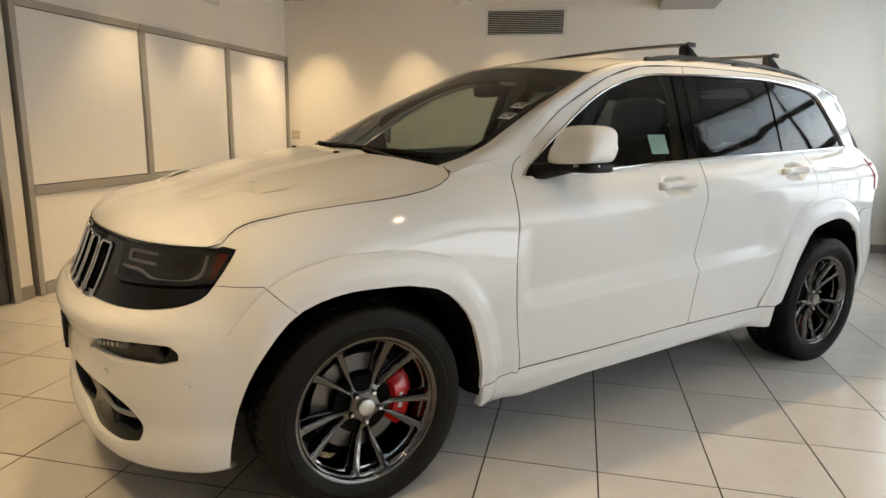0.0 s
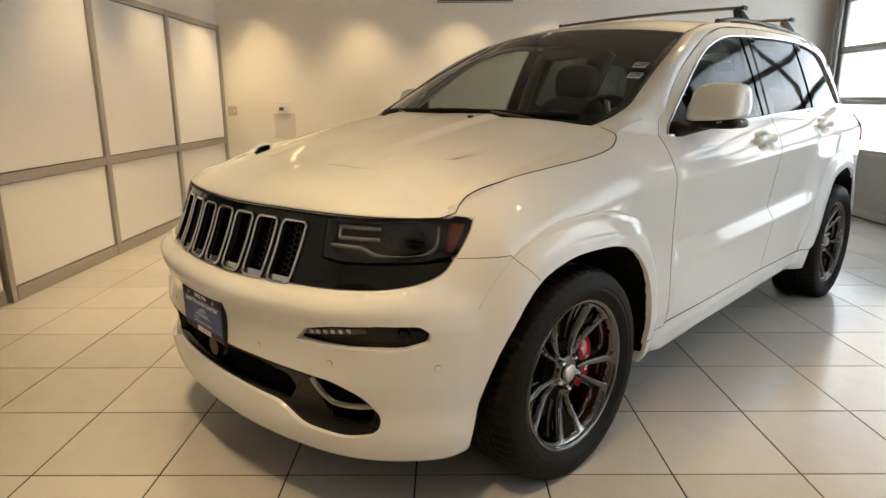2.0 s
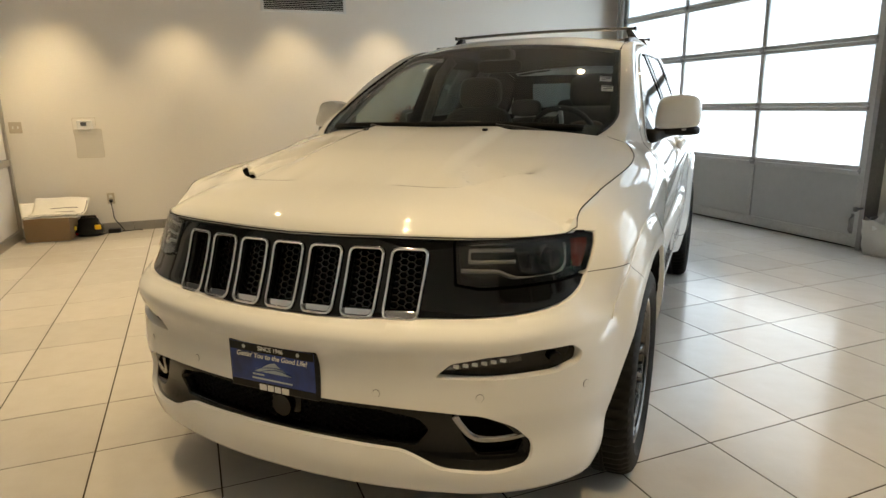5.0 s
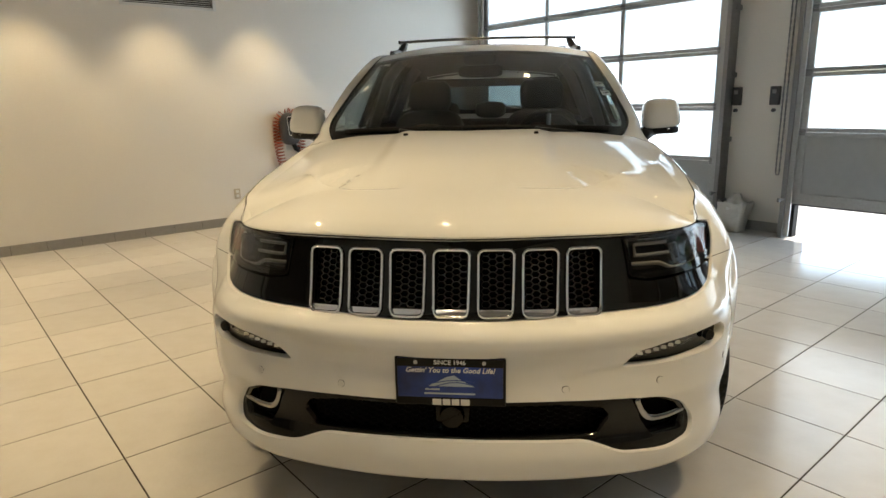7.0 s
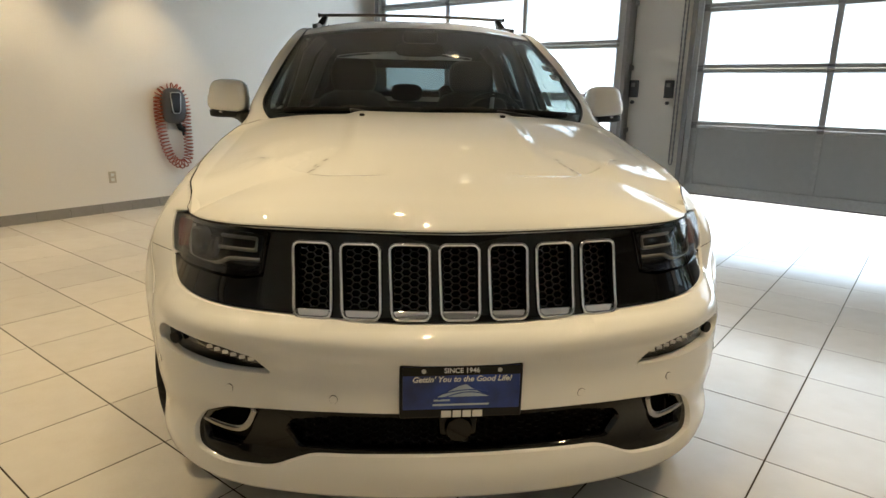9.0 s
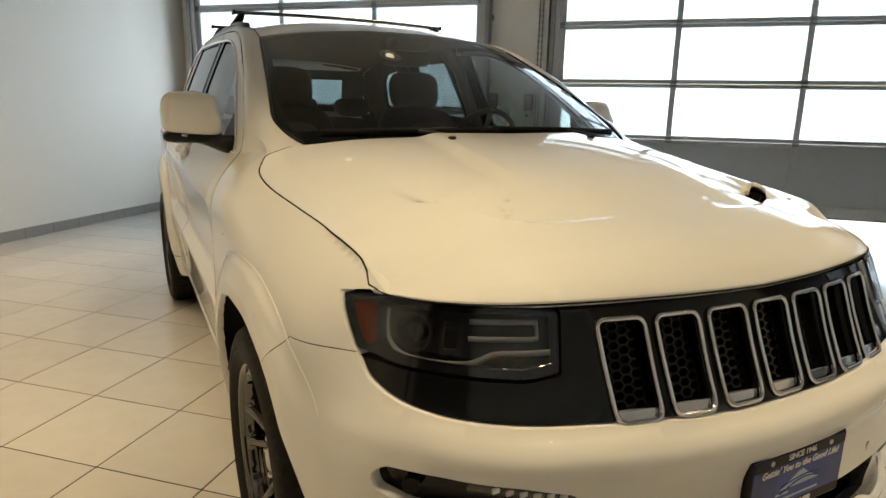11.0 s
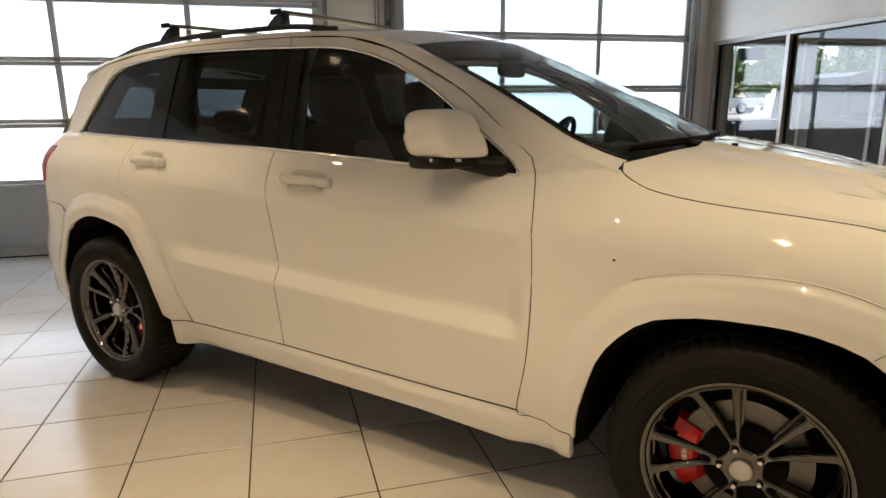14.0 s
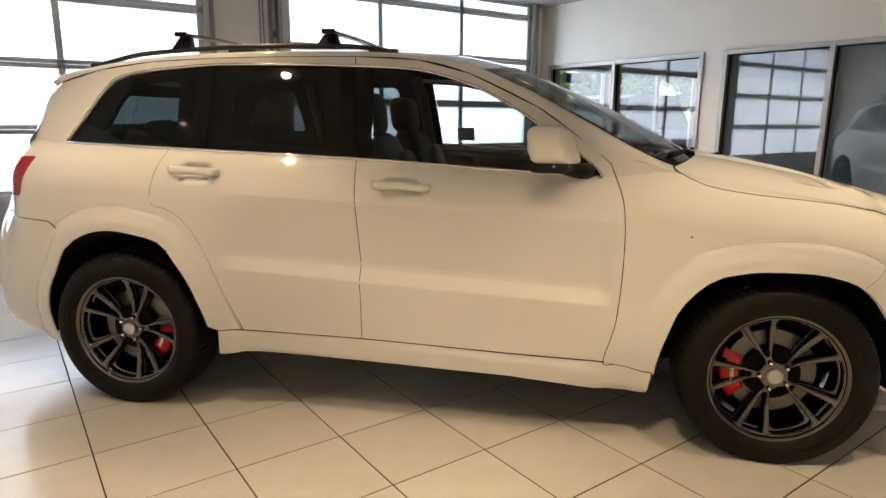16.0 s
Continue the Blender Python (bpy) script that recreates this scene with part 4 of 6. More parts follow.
# head lamps
def headlamp(flip):
    sg = -1 if flip else 1
    lp = rounded(LAMP, .01)
    ob = panel("headlamp", inset(np.array(lp), .002), skin, M_LAMPIN, car, "smoked headlamp with an amber side reflector", step=.03, out=-.055, thick=0, flip=flip)
    rim = inset(np.array(lp), .016)
    panel("bezel", lp, skin, M_BLACKGLOSS, ob, holes=(rim,), step=.014, out=-.006, gap=.002, thick=.05, flip=flip)
    panel("lens", lp, skin, M_SMOKE, ob, step=.02, out=-.001, thick=0, gap=.003, flip=flip)
    amber = rounded([(1.046, .942), (1.090, .940), (1.054, .885), (1.030, .859), (1.012, .858), (1.026, .90)], .008)
    panel("amber_reflector", amber, skin, M_AMBER, ob, "amber side reflector", step=.012, out=-.012, thick=.02, flip=flip)

    def S(a, z, o):
        p = Vector(skin(a, z, o))
        return Vector((p.x, -p.y, p.z)) if flip else p
    for pts, w, h in (([(.765, .9245), (.68, .9265), (.607, .927), (.599, .922), (.598, .903), (.605, .897), (.68, .896), (.765, .894)], .003, .0055),
                      ([(.562, .874), (.64, .872), (.70, .869), (.735, .857), (.77, .849), (.84, .846), (.92, .849), (.972, .868), (.990, .895), (1.0, .928)], .003, .0060),
                      ([(.575, .942), (.70, .943), (.85, .944), (.985, .943)], .002, .0035)):
        part("light_guide", tube(bmesh.new(), [S(a, z, -.024) for a, z in spline2(pts, 4)], h, 8, flat=(w, h)), M_GUIDE, ob, smooth="all")
    frame_box = rounded([(.775, .915), (.835, .917), (.835, .858), (.785, .862)], .008)
    panel("projector_bezel", frame_box, skin, M_LAMPDIM, ob, holes=(inset(frame_box, .010),), step=.01, out=-.028, gap=0, thick=.012, flip=flip)
    for a, r in ((.905, .032),):
        c, d = S(a, .896, -.05), S(a, .896, -.018)
        part("projector_ring", lathe_at(c, d, r), M_LAMPDIM, ob, smooth=True)
        bm = bmesh.new()
        bmesh.ops.create_uvsphere(bm, u_segments=20, v_segments=12, radius=r * .8, matrix=Matrix.Translation(c.lerp(d, .3)))
        part("projector_lens", bm, M_BLACKGLOSS, ob, smooth="all")


def lathe_at(a, b, r):
    """A short reflector ring from a to b."""
    bm = lathe(bmesh.new(), [(r, 0), (r * 1.12, 1), (r * 1.2, 1), (r * 1.08, 0)], 28, "Z", True)
    q = (b - a).to_track_quat("Z", "Y").to_matrix().to_4x4()
    bmesh.ops.transform(bm, matrix=Matrix.Translation(a) @ q @ Matrix.Diagonal((1, 1, (b - a).length, 1)), verts=bm.verts)
    return bm


both(headlamp)

# ---- hood ----
def hood_line(x):
    """Height of the joint between hood and fender."""
    return curve1(x, (.95, 1.056, 1.105, 1.158, 1.303, 1.519, 1.654, 1.734, 1.808, 1.894, 1.944, 2.0), (1.19, 1.164, 1.140, 1.122, 1.097, 1.075, 1.060, 1.048, 1.036, 1.004, .960, .94))


_s = np.linspace(0, 1.0, 60)
_p = skin(_s, np.interp(_s, (0, .33, .6, 1.0), (.963, .967, .967, .962)))
_e = skin(s_at_x(np.linspace(1.95, 1.0, 80)), hood_line(np.linspace(1.95, 1.0, 80)))
_e = _e[np.argsort(_e[:, 0])]


def hood_front(y):
    return np.interp(np.abs(y), _p[:, 1], _p[:, 0])


def hood_side(x):
    return np.interp(x, _e[:, 0], _e[:, 1])


# lip of the heat vents in plan, from the middle of the hood outwards and back
LIP = spline2([(1.94, .16), (1.938, .211), (1.934, .29), (1.92, .365), (1.882, .437), (1.848, .482), (1.806, .526), (1.742, .560), (1.676, .582), (1.60, .596), (1.51, .604)], 5)
LIP_D = np.diff(LIP, axis=0)
LIP_L = np.hypot(LIP_D[:, 0], LIP_D[:, 1])
LIP_S = np.concatenate(([0], np.cumsum(LIP_L)))
LIP_N = np.stack((-np.gradient(LIP[:, 1]), np.gradient(LIP[:, 0])), 1)
LIP_N /= np.linalg.norm(LIP_N, axis=1)[:, None]
VENT_S = float(LIP_S[np.argmin(np.hypot(LIP[:, 0] - 1.826, LIP[:, 1] - .506))])


def lip_at(x, y):
    """How far a place lies behind the lip of the heat vent (ahead of it: negative), and where along the lip."""
    x, y = np.broadcast_arrays(np.asarray(x, float), np.asarray(y, float))
    best, side, s = np.full(x.shape, 9.0), np.ones(x.shape), np.zeros(x.shape)
    for (ax, ay), (dx, dy), ln, s0 in zip(LIP, LIP_D, LIP_L, LIP_S):
        k = np.clip(((x - ax) * dx + (y - ay) * dy) / ln**2, 0, 1)
        d = np.hypot(x - ax - k * dx, y - ay - k * dy)
        ok = d < best
        best = np.where(ok, d, best)
        side = np.where(ok, np.where(dx * (y - ay) - dy * (x - ax) > 0, 1.0, -1.0), side)
        s = np.where(ok, s0 + k * ln, s)
    return best * side, s


def along_lip(s, off):
    """A place in plan by its way along the lip and its distance behind it."""
    p = np.stack([np.interp(s, LIP_S, LIP[:, k]) for k in (0, 1)], -1)
    n = np.stack([np.interp(s, LIP_S, LIP_N[:, k]) for k in (0, 1)], -1)
    return p + n * np.asarray(off, float)[..., None]


def hood(x, y, out=0.0):
    """The hood's surface over its plan."""
    x, y = np.asarray(x, float), np.asarray(y, float)
    d = hood_front(y) - x
    t = np.interp(np.abs(y), _p[:, 1], _p[:, 2]) + curve1(d, (-.02, 0, .012, .04, .10, .3, .6, .9, 1.1), (-.03, 0, .016, .040, .070, .120, .188, .243, .27))
    ye, ze = hood_side(x), np.interp(x, _e[:, 0], _e[:, 2])
    f = np.clip(np.abs(y) / ye, 0, 1.02)
    z = t - np.maximum(t - ze, 0) * f**4.5
    z = z + .013 * (1 - ease(np.abs(y), .285, .355)) * ease(d, .25, .6)
    # hollows that lead forwards and outwards into the heat vents, under a raised lip
    far, s = lip_at(x, np.abs(y))
    w = ease(s, .0, .09) * (1 - ease(s, LIP_S[-1] - .20, LIP_S[-1]))
    deep = .006 + .006 * ease(s, VENT_S - .15, VENT_S) + .024 * np.exp(-((s - VENT_S) / .085)**4)
    soft = .003 + .011 * (1 - ease(s, VENT_S - .17, VENT_S - .10)) + .032 * ease(s, VENT_S + .085, VENT_S + .15)      # crisp at the vent, soft beyond it
    z = z - deep * w * ease(far, -soft, soft) * np.clip(1 - far / .22, 0, 1)**1.4
    z = z + w * (.001 + .005 * ease(s, VENT_S, VENT_S + .1) + .014 * np.exp(-((s - VENT_S - .03) / .085)**2)) * np.where(far < -soft, np.exp(-((far + soft) / .075)**2), 1 - ease(far, -soft, soft))
    return np.stack((x + 0 * y, y + 0 * x, z + out), -1)


ys = np.linspace(-_p[-1, 1], _p[-1, 1], 61)
front = [(float(hood_front(y)), float(y)) for y in ys]
def hood_rear(y):
    return 1.215 - .18 * np.abs(np.asarray(y, float) / .715)**2.6


HOOK = [(1.084, .816), (1.068, .806), (1.056, .792), (1.047, .770), (1.040, .744)]
side = [(x, float(hood_side(x))) for x in np.linspace(1.89, 1.10, 24)] + HOOK
rear = [(float(hood_rear(y)), float(y)) for y in np.linspace(.715, -.715, 25)]
loop = front + side + rear + [(x, -y) for x, y in reversed(side)]
q = np.linspace(-1, 1, 17)
VENT = np.concatenate((along_lip(VENT_S + .092 * q, 0 * q - .004), along_lip(VENT_S + .092 * q[-2:0:-1], .004 + .036 * np.sqrt(1 - q[-2:0:-1]**2))))
vents = [[(x, sg * y) for x, y in VENT] for sg in (1, -1)]
run = np.arange(VENT_S - .14, VENT_S + .13, .011)
lips = [along_lip(run, 0 * run + d) * np.array((1, sg)) for sg in (1, -1) for d in (-.0035, .0035)]
hood_ob = panel("hood", loop, hood, M_PAINT, car, holes=vents, step=.012, thick=.012, gap=.003, lines=lips)
for sg in (1, -1):
    bm = grid_surface(lambda x, y: Vector(hood(x, sg * y)) - Vector((0, 0, .03)), np.linspace(1.70, 1.92, 13), np.linspace(.36, .57, 11), .004)
    part("hood_vent", bm, M_CAVITY, hood_ob, "black heat vent in the hood")
    bm = bmesh.new()
    p = Vector(hood(1.30, sg * .278))
    box(bm, p + Vector((-.011, -.010, -.002)), p + Vector((.011, .010, .009)), .004, 2)
    part("washer_nozzle", bm, M_BLACK, hood_ob, smooth=True)

# ---- side panels ----
fender = SX(DOOR_FRONT[::-1]) + SX([(.834, .366), (.975, .356)]) + arch_line(184, 52, n=20) + [(1.284, .765), (1.19, .8515), (1.036, .8465), (1.066, .885), (1.118, .955), (1.04, .962), (1.0, .960)]
fender += SX([(x, float(hood_line(x))) for x in (1.89, 1.85, 1.81, 1.75, 1.68, 1.6, 1.52, 1.45, 1.37, 1.3, 1.23, 1.17, 1.13, 1.10, 1.075, 1.056)]) + SX([(1.03, 1.172), (.95, 1.197), (.86, 1.215)])
front_door = SX([B_LINE[0], (.38, .384)] + DOOR_FRONT + FRAME_SEAM[1:] + DLO_TOP + BELT_LINE[:3][0:] + [B_LINE[1]])
REAR_EDGE = [(-.86, .404), (-.98, .69), (-1.055, .842), (-1.13, .93), (-1.20, .968), (-1.262, .985), (-1.268, 1.04), (-1.247, 1.143), (-1.207, 1.238)]
rear_door = SX(B_LINE[::-1] + [(-.6, .403)] + REAR_EDGE)
rear_frame = SX([(-.366, 1.649), (-.70, 1.653), (-1.033, 1.648), (-1.06, 1.614), (-.70, 1.613), (-.361, 1.608)])
quarter = SX(REAR_EDGE[::-1][:-1]) + SX([(-.88, .406), (-.965, .404)]) + arch_line(6, 126, True, 20) + SX([(-1.79, .853), (-1.843, .883)]) + [(5.11, .90)] + [(5.16, 1.0), (5.16, 1.25), (5.10, 1.36), (5.02, 1.47)]
quarter += SX([(-1.93, 1.545), (-1.7, 1.60), (-1.4, 1.634), (-1.036, 1.648), (-1.06, 1.614), (-1.371, 1.592), (-1.5, 1.575), (-1.589, 1.545), (-1.64, 1.49), (-1.718, 1.38), (-1.818, 1.256)])
sill = SX([(-.97, .403), (-.86, .400), (-.282, .398), (.38, .380), (.78, .373), (.974, .353), (.966, .25), (.87, .232), (.38, .27), (-.29, .285), (-.67, .285), (-.985, .275)])
rear_bumper = SX([(-1.843, .880), (-1.79, .850)]) + arch_line(126, 196, True, 12) + [(5.1, .30), (5.5, .32), (S_END, .34), (S_END, .90), (5.4, .90), (5.11, .897)]
tailgate = [(5.165, .905), (S_END, .905), (S_END, 1.25), (5.165, 1.25)]
FUEL = rounded([(float(s_at_x(-1.40)), 1.143), (float(s_at_x(-1.575)), 1.148), (float(s_at_x(-1.60)), 1.018), (float(s_at_x(-1.42)), 1.012)], .025)


def sides(flip):
    panel("front_fender", fender, skin, M_PAINT, car, step=.010, flip=flip, thick=.035, gap=.0010)
    fd = panel("front_door", front_door, skin, M_PAINT, car, step=.0095, flip=flip, thick=.035, gap=.0010, lines=press_lines(-.29, .84))
    rd = panel("rear_door", rear_door, skin, M_PAINT, car, step=.0095, flip=flip, thick=.035, gap=.0010, lines=press_lines(-1.05, -.29))
    panel("window_frame", rear_frame, skin, M_PAINT, rd, step=.015, flip=flip, gap=.001)
    qp = panel("rear_quarter", quarter, skin, M_PAINT, car, step=.010, flip=flip, thick=.035, gap=.0010, holes=() if flip else (FUEL,))
    if not flip:
        panel("fuel_door", FUEL, skin, M_PAINT, qp, step=.02, thick=.012)
    panel("sill_panel", sill, skin, M_PAINT, car, step=.02, flip=flip, thick=.04)
    panel("rear_bumper", rear_bumper, skin, M_PAINT, car, step=.03, flip=flip, gap=.001)
    panel("tailgate_skin", tailgate, skin, M_PAINT, car, step=.05, flip=flip, gap=.001)
    panel("tail_lamp", rounded([(4.93, 1.19), (4.995, .995), (5.22, 1.015), (5.22, 1.185)], .02), skin, M_TAIL, car, "red tail lamp wrapping the corner", step=.02, flip=flip, out=.007, thick=.012)
    # glass and the black pillars between the panes
    glass = SX([(.735, 1.152), (.354, 1.172), (-.235, 1.205), (-.275, 1.605), (-.069, 1.586), (.162, 1.524), (.338, 1.440), (.533, 1.313), (.70, 1.195)])
    g1 = panel("door_glass", glass, skin, M_FRONTGLASS, fd, "clear front door glass", step=.03, flip=flip, out=-.010, gap=.0, thick=0)
    g2 = panel("door_glass", SX([(-.388, 1.208), (-1.02, 1.230), (-1.048, 1.612), (-.70, 1.611), (-.43, 1.607)]), skin, M_TINT, rd, "dark tinted rear door glass", step=.03, flip=flip, out=-.010, gap=0, thick=0)
    g3 = panel("quarter_glass", SX([(-1.10, 1.234), (-1.81, 1.256), (-1.714, 1.38), (-1.636, 1.49), (-1.586, 1.543), (-1.5, 1.573), (-1.371, 1.590), (-1.12, 1.609)]), skin, M_TINT, qp, "dark tinted quarter glass", step=.03, flip=flip, out=-.010, gap=0, thick=0)
    for nm, lp, ow in (("pillar_trim", [(-.235, 1.205), (-.308, 1.207), (-.359, 1.606), (-.275, 1.605)], fd), ("pillar_trim", [(-.310, 1.207), (-.388, 1.209), (-.43, 1.607), (-.361, 1.607)], rd),
                       ("pillar_trim", [(-1.02, 1.230), (-1.10, 1.234), (-1.12, 1.609), (-1.048, 1.612)], qp)):
        panel(nm, SX(lp), skin, M_BLACKGLOSS, ow, "gloss black window pillar", step=.03, flip=flip, out=-.004, gap=.001, thick=.02)
    # mirror sail and bright trim round the windows
    panel("mirror_sail", SX([(.738, 1.150), (.50, 1.162), (.555, 1.296), (.70, 1.195)]), skin, M_BLACK, fd, "black triangular mirror base", step=.02, flip=flip, out=.001, gap=.002, thick=.015)
    sg = -1 if flip else 1
    line = SX(spline2(BELT_LINE, 5)) + SX(spline2([(-1.818, 1.256), (-1.718, 1.384), (-1.64, 1.494), (-1.589, 1.549), (-1.5, 1.579), (-1.371, 1.595), (-1.056, 1.617), (-.70, 1.616)] + DLO_TOP[0:], 4))
    pts = []
    for a, z in line:
        p = skin(a, z, .0015)
        pts.append((p[0], sg * p[1], p[2]))
    keep = [pts[0]]
    for p in pts[1:]:
        if (Vector(p) - Vector(keep[-1])).length > .006:
            keep.append(p)
    part("window_trim", tube(bmesh.new(), keep, .0066, 8, closed=True), M_BRIGHT, car, "chrome strip round the side windows", smooth="all")
    # handles
    for hx, hz, owner in ((-.09, 1.098, fd), (-1.05, 1.141, rd)):
        path = []
        for t in np.linspace(-1, 1, 13):
            p = skin(float(s_at_x(hx + .122 * t)), hz + .004 * t * -1, .034 * (1 - abs(t)**4) + .004)
            path.append((p[0], sg * p[1], p[2]))
        bm = tube(bmesh.new(), path, .015, 12, flat=(.0105, .018))
        part("door_handle", bm, M_PAINT, owner, smooth="all")
    p = skin(float(s_at_x(-.195)), 1.101, .022)
    part("key_lock", cyl(bmesh.new(), (p[0], sg * (p[1] - .01), p[2]), (p[0], sg * (p[1] + .0015), p[2]), .0075, seg=16), M_SATIN, fd)


both(sides)


def seam(name, pts, fn=skin, r=.0021, out=-.0012):
    """Thin black tube standing for the shaded gap between panels, on both sides of the car."""
    q = np.array(fn(np.array([a for a, b in pts]), np.array([b for a, b in pts]), out))
    for sg in (1, -1):
        part(name, tube(bmesh.new(), [(x, sg * y, z) for x, y, z in q], r, 6), M_GASKET, car, smooth="all")


seam("door_seal", SX(spline2([(.975, .355), (.834, .367)] + DOOR_FRONT, 12)))
seam("door_seal", SX(spline2(B_LINE + [(-.362, 1.649)], 30)))
seam("door_seal", SX(spline2(REAR_EDGE, 4)), r=.0015)
seam("door_seal", SX(spline2([(-.97, .4035), (-.86, .402), (-.282, .400), (.38, .382), (.78, .376)], 6)))
seam("door_seal", SX(spline2(FRAME_SEAM + [(-.70, 1.651), (-1.033, 1.648)], 5)))
seam("bumper_seal", [(1.284 - .094 * k, .765 + .086 * k) for k in np.linspace(0, 1, 7)] + [(1.19 - .154 * k, .851 - .005 * k) for k in np.linspace(.1, 1, 8)], r=.0012)
seam("pillar_joint", SX([(.768, 1.206), (.785, 1.221), (.803, 1.234), (.824, 1.247)]), r=.0012)
for rear in (False, True):
    # raised body crease that follows each wheel arch
    q = [skin(a, z, .0004) for a, z in arch_line(*((122, 36) if not rear else (30, 128)), rear, 44, .119)]
    for sg in (1, -1):
        part("arch_crease", tube(bmesh.new(), [(x, sg * y, z) for x, y, z in q], .0024, 6), M_PAINT, car, smooth="all")
seam("bumper_seal", SX([(-1.745, .80), (-1.79, .851), (-1.843, .882)]) + [(5.0, .893), (5.11, .899)])
hs = [(float(_p[-1, 0]) - .002, float(_p[-1, 1]))] + [(x, float(hood_side(x))) for x in np.linspace(1.89, 1.10, 36)] + HOOK + [(1.035, .715)]
seam("hood_seal", hs, lambda a, b, o: hood(a, b, o), .0024, -.0018)
seam("hood_seal", [(float(hood_front(y)), float(y)) for y in np.linspace(0, _p[-1, 1], 24)], lambda a, b, o: hood(a, b, o), .0022, -.002)

# ---- windscreen, pillars, roof ----
def screen(u, v, out=0.0):
    """The windscreen: u from -1 to 1 across, v from 0 at the cowl to 1 at the roof."""
    a = np.abs(u)
    bx, by, bz = 1.235 - .25 * a**2.2, .752 * u, 1.212 - .02 * a**2
    tx, ty, tz = .355 - .15 * a**2, .625 * u, 1.632 - .04 * a**2.4
    k = np.sin(np.pi * v) * .018
    return Vector((bx + (tx - bx) * v + .42 * (k + out), by + (ty - by) * v, bz + (tz - bz) * v + .9 * (k + out)))


def glass_edge(v):
    """How far out the glass reaches at v: its lower corners are rounded off."""
    return 1 - .10 * max(0, 1 - v / .22)**2.2


US, VS = np.linspace(-1, 1, 41), np.array([0, .02, .04, .07, .10, .14, .19, .25, .32, .40, .5, .6, .7, .8, .87, .94, 1.0])
ws = part("windscreen", grid_surface(lambda u, v: screen(u * glass_edge(v), v), US, VS), M_GLASS, car, "clear windscreen glass", smooth="all")
band = bmesh.new()
for us, vs in ((np.linspace(-1, -.955, 3), VS), (np.linspace(.955, 1, 3), VS), (np.linspace(-.955, .955, 31), np.linspace(0, .085, 3)), (np.linspace(-.955, .955, 31), np.linspace(.955, 1, 3))):
    g = [[band.verts.new(screen(u * glass_edge(v), v, -.004)) for v in vs] for u in us]
    for i in range(len(us) - 1):
        for j in range(len(vs) - 1):
            band.faces.new((g[i][j], g[i + 1][j], g[i + 1][j + 1], g[i][j + 1]))
part("black_border", band, M_BLACKGLOSS, ws)
part("mirror_shroud", B((.30, -.09, 1.555), (.42, .09, 1.612), .02, 3), M_BLACK, ws, smooth=True)
for u, v in ((.915, .545), (.93, .435)):
    c = screen(u, v, .002)
    ex, ey = (screen(u + .01, v, .002) - c).normalized(), (screen(u, v + .01, .002) - c).normalized()
    bm = bmesh.new()
    bm.faces.new([bm.verts.new(c + ex * a + ey * b) for a, b in ((-.028, -.028), (.028, -.028), (.028, .028), (-.028, .028))])
    bmesh.ops.solidify(bm, geom=bm.faces[:], thickness=.0006)
    st = part("inspection_sticker", bm, mat("pale_green_sticker", (.86, .90, .86), .6, vary=.05, grain=40) if u == .915 else bpy.data.materials["pale_green_sticker"], ws, "pale sticker with dark printed marks")
    nn = ex.cross(ey)
    for a0, a1, b0, b1 in ((-.025, .025, .012, .02), (-.02, .0, -.012, -.004), (.0, .022, -.004, .006)):
        bm = bmesh.new()
        bm.faces.new([bm.verts.new(c + ex * a + ey * b + nn * .0012) for a, b in ((a0, b0), (a1, b0), (a1, b1), (a0, b1))])
        bmesh.ops.solidify(bm, geom=bm.faces[:], thickness=.0004)
        part("printed_bar", bm, M_INK, st)


def roof_edge(x):
    """The groove between the roof and its side: half width and height."""
    return (float(curve1(x, (-2.1, -1.6, -.9, 0, .205), (.56, .595, .61, .615, .625))),
            float(curve1(x, (-2.1, -1.8, -1.4, -.9, -.4, 0, .205), (1.555, 1.605, 1.655, 1.675, 1.672, 1.642, 1.592))))


def roof(x, t):
    """t from -1 to 1 across."""
    w, ze = roof_edge(x)
    zc = float(curve1(x, (-2.1, -1.8, -1.4, -.9, -.4, 0, .205, .355), (1.60, 1.655, 1.705, 1.725, 1.722, 1.70, 1.669, 1.633)))
    return w * t, zc - (zc - ze) * abs(t)**2.6


def roof_pt(k, t):
    x0 = .355 - .15 * t * t
    x = x0 + (-2.0 - x0) * k
    y, z = roof(x, t)
    z += (screen(t, 1).z - roof(x0, t)[1]) * (1 - float(ease(k, 0, .14)))
    return Vector((x, y, z))


part("roof_panel", grid_surface(roof_pt, np.linspace(0, 1, 50), np.linspace(-1, 1, 31)), M_PAINT, car, smooth="all")
seam = [(1.03, 1.172), (.95, 1.197), (.86, 1.215)] + FRAME_SEAM + [(-.70, 1.653), (-1.033, 1.650), (-1.4, 1.636), (-1.7, 1.602), (-1.95, 1.545)]
outer = spline2([skin(float(s_at_x(x)), z, 0) for x, z in seam], 6)
inner = spline2([tuple(screen(glass_edge(v), v)) for v in (0, .03, .07, .12, .18, .3, .5, .7, .85, 1)] + [(x, *roof_edge(x)) for x in (0, -.4, -.9, -1.4, -1.8, -2.0)], 6)


def along(p, n):
    d = np.concatenate(([0], np.cumsum(np.linalg.norm(np.diff(p, axis=0), axis=1))))
    return np.stack([np.interp(np.linspace(0, d[-1], n), d, p[:, c]) for c in range(3)], 1)


